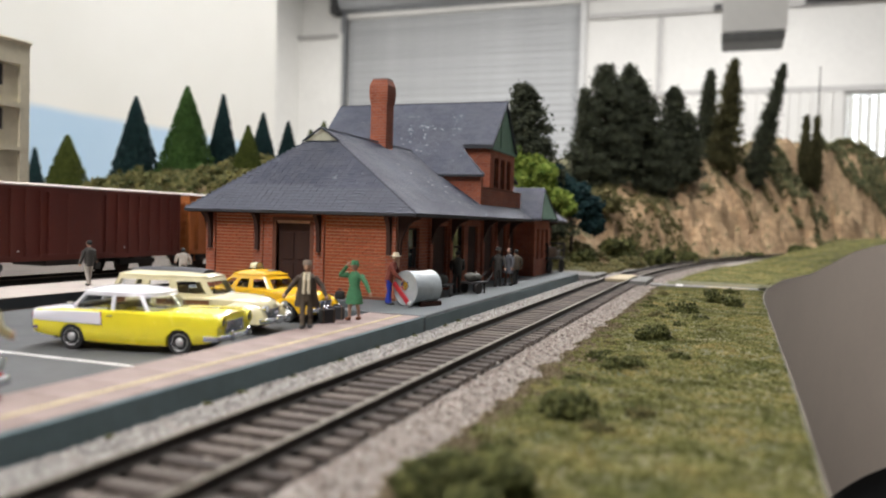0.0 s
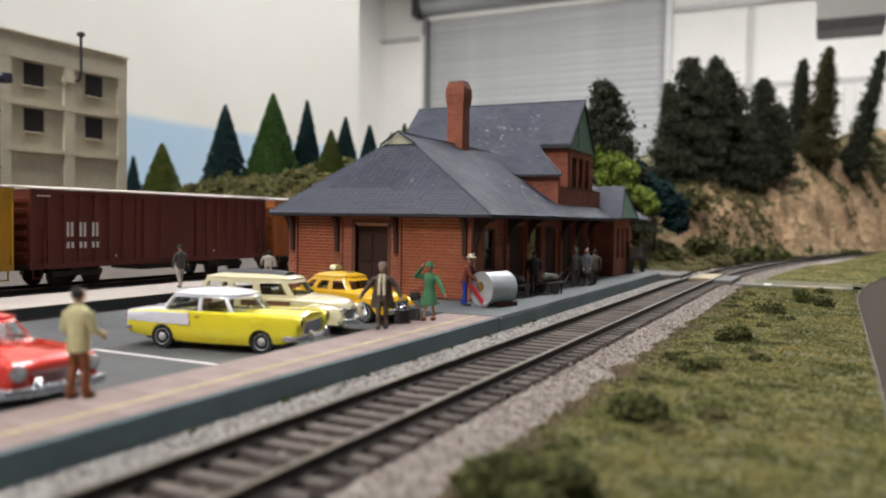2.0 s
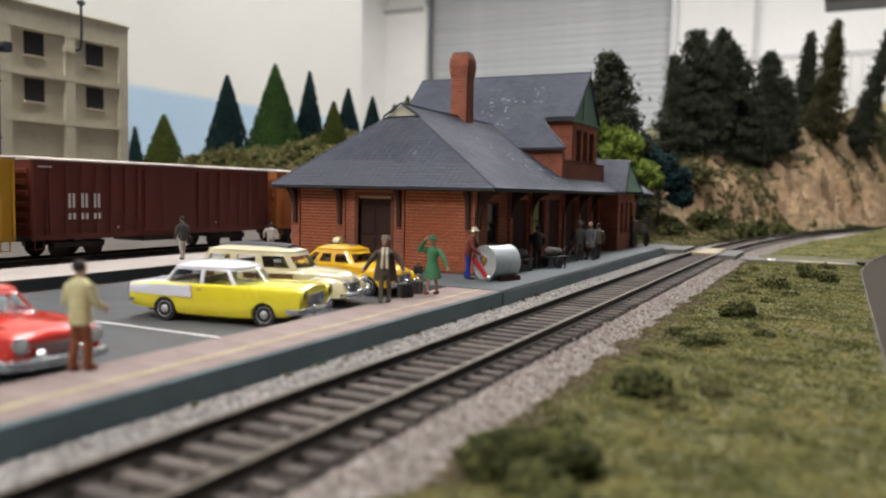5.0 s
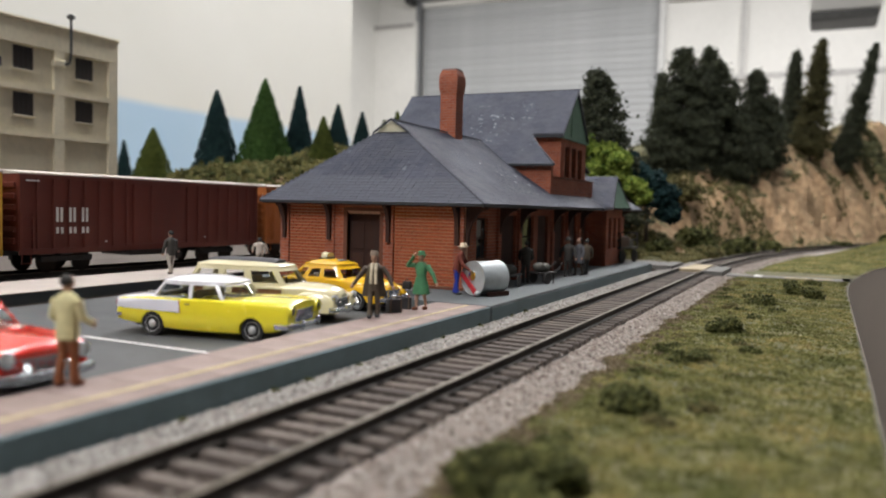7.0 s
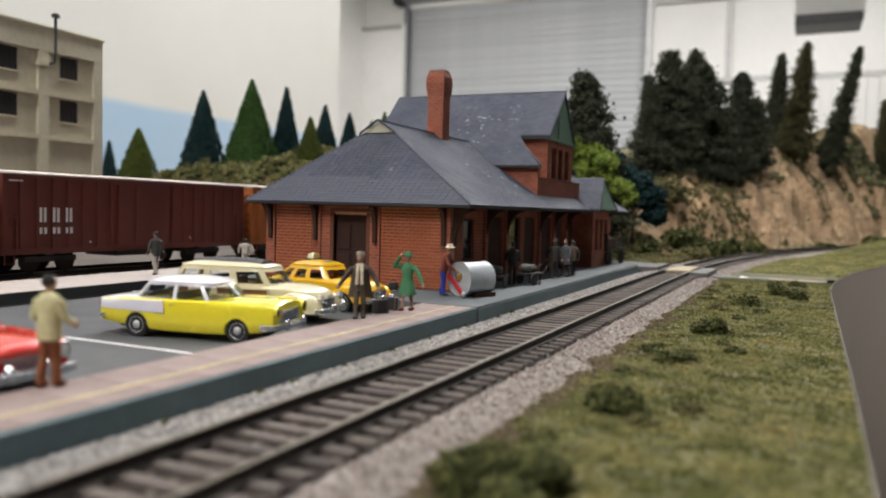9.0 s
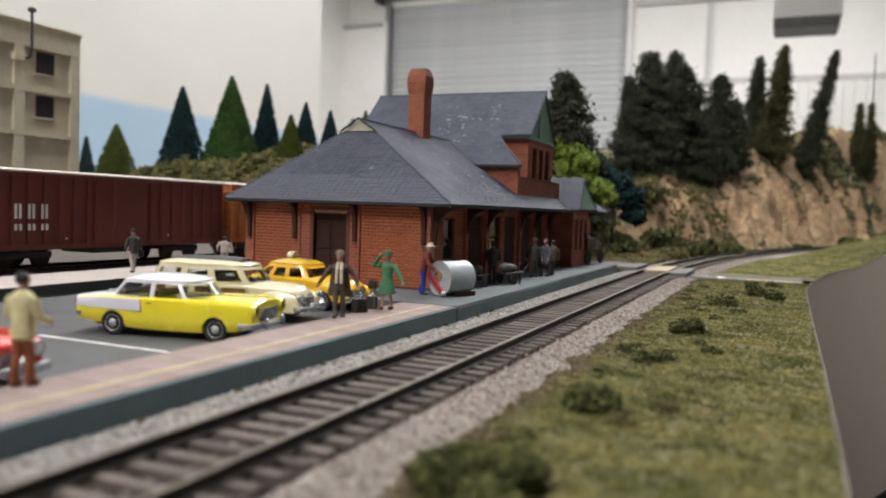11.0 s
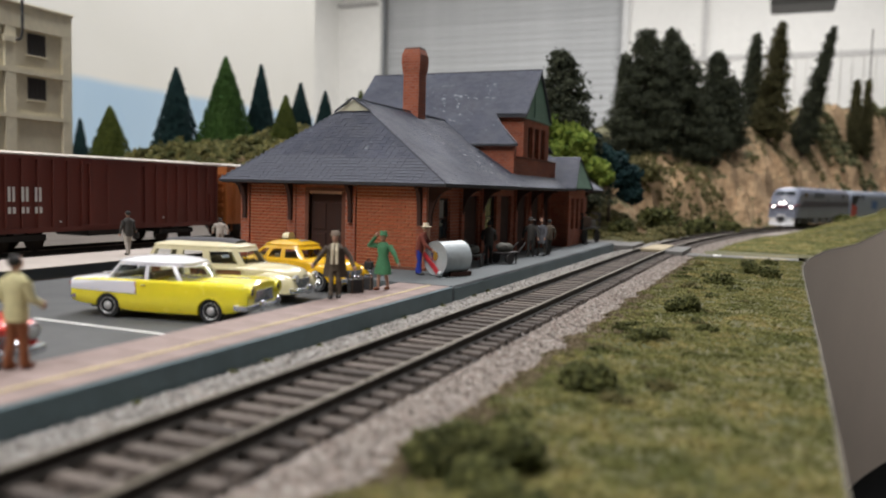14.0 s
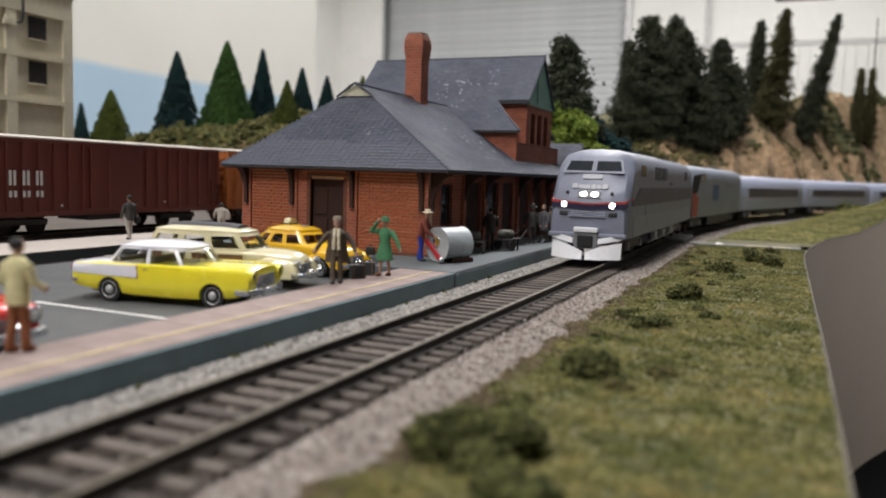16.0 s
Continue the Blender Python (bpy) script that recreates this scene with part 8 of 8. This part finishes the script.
        part("lower_side", panel([(s * 1.53, -h + 1.2, 1.0), (s * 1.53, h - 0.1, 1.0), (s * 1.53, h - 0.1, 1.75), (s * 1.53, -h + 1.2, 1.75)], 0.006), LOWGREY, eng)
        part("side_window", panel([(s * 1.53, -h + 2.6, 3.35), (s * 1.53, -h + 3.6, 3.35), (s * 1.51, -h + 3.6, 3.80), (s * 1.51, -h + 2.6, 3.80)], 0.02), GLASSDARK, eng)
        part("cab_door", panel([(s * 1.53, -h + 4.0, 1.2), (s * 1.53, -h + 4.7, 1.2), (s * 1.49, -h + 4.7, 3.7), (s * 1.49, -h + 4.0, 3.7)], 0.012), SILVER, eng)
        for k in range(3):
            part("side_grille", panel([(s * 1.53, -h + 6.2 + 1.3 * k, 3.25), (s * 1.53, -h + 7.3 + 1.3 * k, 3.25), (s * 1.51, -h + 7.3 + 1.3 * k, 3.82), (s * 1.51, -h + 6.2 + 1.3 * k, 3.82)], 0.018), surface("blue-grey grille", (0.07, 0.085, 0.11), 0.5), eng)
        part("grille", panel([(s * 1.53, h - 3.2, 3.3), (s * 1.53, h - 2.5, 3.3), (s * 1.51, h - 2.5, 3.8), (s * 1.51, h - 3.2, 3.8)], 0.018), TRIMDARK, eng)
        part("number_mark", panel([(s * 1.53, -h + 11.0, 3.0), (s * 1.53, -h + 12.0, 3.0), (s * 1.525, -h + 12.0, 3.15), (s * 1.525, -h + 11.0, 3.15)], 0.014), NAVY, eng)
        part("skirt", boxes((s * 1.36 - 0.05, s * 1.36 + 0.05, -3.4, 3.4, 0.45, 0.98), bevel=0.04), LOWGREY, eng)
        for k in range(5):
            part("tank_box", boxes((s * 1.44 - 0.05, s * 1.44 + 0.05, -3.2 + 1.3 * k, -2.2 + 1.3 * k, 0.55, 0.9), bevel=0.03), TRIMDARK if k % 2 else LOWGREY, eng)
    g = part("nose_grille", boxes((-0.72, 0.72, -h - 0.03, -h + 0.05, 1.70, 1.98), bevel=0.02), TRIMDARK, eng)
    for k in range(4):
        part("slat", boxes((-0.7, 0.7, -h - 0.05, -h - 0.025, 1.735 + 0.065 * k, 1.768 + 0.065 * k)), STAINLESS, g)
    part("nose_sill", boxes((-1.5, 1.5, -h - 0.1, -h + 0.6, 0.95, 1.12), bevel=0.04), SILVER, eng)
    # plough and coupler
    for s in (-1, 1):
        bm = bmesh.new()
        rings = [[(s * x, -h + dy - 0.22, z0), (s * x, -h + dy + 0.05, z0), (s * x, -h + dy + 0.02, z1), (s * x, -h + dy - 0.10, z1)] for x, dy, z0, z1 in ((0.06, -0.30, 0.13, 0.42), (0.5, -0.22, 0.13, 0.60), (0.95, -0.08, 0.15, 0.72), (1.34, 0.12, 0.16, 0.80))]
        part("plough", loft(bm, rings), PLOW, eng, "pilot plough, whitened for the sheen of metal")
        part("step_plate", panel([(s * 0.48, -h - 0.24, 0.72), (s * 1.36, -h + 0.02, 0.90), (s * 1.36, -h + 0.02, 1.10), (s * 0.48, -h - 0.2, 0.92)], 0.03), PLOW, eng)
    part("coupler_pocket", boxes((-0.46, 0.46, -h - 0.24, -h + 0.1, 0.52, 1.15), bevel=0.04), surface("pocket grey", (0.20, 0.20, 0.21), 0.5), eng)
    part("pocket_top", boxes((-0.46, 0.46, -h - 0.30, -h + 0.0, 1.16, 1.34), bevel=0.03), PLOW, eng)
    part("coupler", boxes((-0.30, 0.30, -h - 0.34, -h - 0.2, 0.58, 1.05), bevel=0.05), RUBBER, eng)
    for y in (-h + 3.6, h - 3.6):
        bogie(eng, y, 2, 1.9)
    part("fuel_tank", boxes((-1.25, 1.25, -3.2, 3.2, 0.32, 0.95), bevel=0.1), LOWGREY, eng)
    part("roof_fan", lathe(lathe(bmesh.new(), [(0.6, 4.36), (0.6, 4.48), (0.1, 4.5)], n=18, centre=(0, 5.5, 0)), [(0.6, 4.36), (0.6, 4.48), (0.1, 4.5)], n=18, centre=(0, 7.2, 0)), TRIMDARK, eng)
    part("roof_hatch", boxes((-0.5, 0.5, -3.0, 2.5, 4.36, 4.45), bevel=0.03), SILVER, eng)
    return eng, L


def build_second_engine():
    L = 19.8
    h = L / 2
    paint = surface("pale blue-grey paint", (0.25, 0.28, 0.34), 0.45, 0.0, wide=0.3, fine=3, vary=0.12)
    eng = thing("diesel_locomotive", "pale grey diesel locomotive with black and red nose stripes", "locomotive")
    w = 1.52
    rings = [section(w * 0.94, 1.0, 3.6, -h, 0.3), section(w, 0.95, 4.2, -h + 0.35, 0.38), section(w, 0.95, 4.34, -h + 1.0, 0.38), section(w, 0.95, 4.34, h - 0.3, 0.38), section(w, 0.95, 4.28, h, 0.38)]
    part("body", loft(bmesh.new(), rings), paint, eng, smooth=True)
    for s in (-1, 1):
        part("black_wedge", panel([(s * 1.54, -h + 0.2, 2.55), (s * 1.54, -h + 1.6, 2.55), (s * 1.52, -h + 3.0, 3.80), (s * 1.52, -h + 0.3, 3.6)], 0.012), RUBBER, eng, "black nose wedge")
        part("red_wedge", panel([(s * 1.535, -h + 0.2, 1.05), (s * 1.535, -h + 1.9, 1.05), (s * 1.535, -h + 2.2, 2.2), (s * 1.535, -h + 0.9, 2.54), (s * 1.535, -h + 0.3, 2.54)], 0.012), REDBAND, eng, "bright red nose wedge")
        part("side_emblem", boxes((s * 1.535 - 0.012, s * 1.535 + 0.012, -2.6, -0.6, 2.0, 3.1)), surface("blue emblem", (0.04, 0.12, 0.30), 0.5), eng)
        part("side_grille", panel([(s * 1.51, -h + 3.3, 3.3), (s * 1.51, -h + 4.4, 3.3), (s * 1.48, -h + 4.4, 3.8), (s * 1.48, -h + 3.3, 3.8)], 0.018), GLASSDARK, eng)
        part("skirt", boxes((s * 1.42 - 0.05, s * 1.42 + 0.05, -4.0, 4.0, 0.35, 0.98), bevel=0.04), TRIMDARK, eng)
        for k in range(3):
            part("rear_grille", panel([(s * 1.535, 3.0 + 1.6 * k, 2.9), (s * 1.535, 4.3 + 1.6 * k, 2.9), (s * 1.53, 4.3 + 1.6 * k, 3.3), (s * 1.53, 3.0 + 1.6 * k, 3.3)], 0.012), LOWGREY, eng)
        part("windscreen", panel([(s * 0.1, -h - 0.02, 3.0), (s * 1.1, -h - 0.02, 3.0), (s * 1.0, -h + 0.0, 3.45), (s * 0.1, -h + 0.0, 3.45)], 0.02), GLASSDARK, eng)
    for y in (-h + 3.4, h - 3.4):
        bogie(eng, y, 2, 1.8)
    part("fuel_tank", boxes((-1.25, 1.25, -3.0, 3.0, 0.32, 0.95), bevel=0.1), TRIMDARK, eng)
    part("roof_fan", lathe(lathe(bmesh.new(), [(0.6, 4.3), (0.6, 4.42), (0.1, 4.45)], n=18, centre=(0, 3.5, 0)), [(0.6, 4.3), (0.6, 4.42), (0.1, 4.45)], n=18, centre=(0, 5.5, 0)), TRIMDARK, eng)
    part("gangway", boxes((-0.5, 0.5, h, h + 0.35, 1.1, 3.2), bevel=0.05), RUBBER, eng)
    return eng, L


def build_coach():
    L = 25.4
    h = L / 2
    co = thing("passenger_coach", "rounded stainless passenger coach with dark window band", "passenger coach", None, "coaches of the train")
    prof = [(1.36, 0.95), (1.50, 1.6), (1.53, 2.3), (1.46, 3.0), (1.22, 3.55), (0.85, 3.85), (0.4, 3.98)]
    ring = lambda y, k: [(-x * k, y, 0.95 + (z - 0.95) * k) for x, z in prof] + [(0, y, 0.95 + 3.06 * k)] + [(x * k, y, 0.95 + (z - 0.95) * k) for x, z in reversed(prof)]
    part("body", loft(bmesh.new(), [ring(-h, 0.96), ring(-h + 0.12, 1.0), ring(h - 0.12, 1.0), ring(h, 0.96)]), STAINLESS, co, smooth=True)
    pane = mesh_of(panel([(0, -0.72, 2.22), (0, 0.72, 2.22), (-0.035, 0.72, 2.78), (-0.035, -0.72, 2.78)], 0.014), "window")
    pane.materials.append(TRAINGLASS)
    for s in (-1, 1):
        part("window_band", panel([(s * 1.528, -h + 2.6, 2.12), (s * 1.528, h - 2.6, 2.12), (s * 1.478, h - 2.6, 2.90), (s * 1.478, -h + 2.6, 2.90)], 0.012), NAVY, co, "dark navy window band")
        part("red_stripe", panel([(s * 1.532, -h + 0.4, 2.04), (s * 1.532, h - 0.4, 2.04), (s * 1.530, h - 0.4, 2.07), (s * 1.530, -h + 0.4, 2.07)], 0.01), REDBAND, co)
        for k in range(11):
            part("window", pane, TRAINGLASS, co, m=at(s * 1.534, -h + 3.6 + 1.82 * k, 0, rz=0 if s > 0 else 180))
        for e in (-1, 1):
            part("door", panel([(s * 1.51, e * (h - 1.5) - 0.45, 1.1), (s * 1.51, e * (h - 1.5) + 0.45, 1.1), (s * 1.46, e * (h - 1.5) + 0.45, 2.95), (s * 1.46, e * (h - 1.5) - 0.45, 2.95)], 0.03), STAINLESS, co)
    for e in (-1, 1):
        part("gangway", boxes((-0.55, 0.55, e * h if e > 0 else -h - 0.4, h + 0.4 if e > 0 else -h, 1.1, 3.2), bevel=0.05), RUBBER, co)
    for y in (-h + 3.6, h - 3.6):
        bogie(co, y, 2, 1.3)
    part("underfloor_box", boxes((-1.2, 1.2, -5.5, 5.0, 0.4, 0.94), bevel=0.06), TRIMDARK, co)
    return co, L


def build_train():
    train = []
    eng, L = build_lead_engine()
    train.append((eng, 0.0, L))
    nose = L + 0.9
    eng2, L2 = build_second_engine()
    train.append((eng2, nose, L2))
    nose += L2 + 0.9
    coach, L3 = build_coach()
    for k in range(4):
        ob = coach if k == 0 else copy_thing(coach, Matrix())
        train.append((ob, nose, L3))
        nose += L3 + 0.85
    return train


TRAIN = build_train()


# ---- what moves: the train runs in round the curve ----
def motions():
    nose = ((0.0, 352.0), (5.0, 330.0), (9.0, 300.0), (10.0, 282.0), (11.0, 243.0), (11.5, 218.0), (12.0, 192.5), (12.5, 168.0), (13.0, 143.5), (13.5, 119.4), (14.0, 95.2), (14.5, 75.2), (15.0, 59.0), (15.5, 45.2), (16.0, 29.6))
    for ob, back, length in TRAIN:
        rows = []
        for t, s in nose:
            a, b = line(s + back + 0.3 + length * 0.2), line(s + back + 0.3 + length * 0.8)
            mid = ((a[0] + b[0]) / 2, (a[1] + b[1]) / 2)
            turn = math.degrees(math.atan2(b[1] - a[1], b[0] - a[0])) - 90
            rows.append((t, at(mid[0], mid[1], 0.0, rz=turn)))
        walk(ob, rows)


motions()
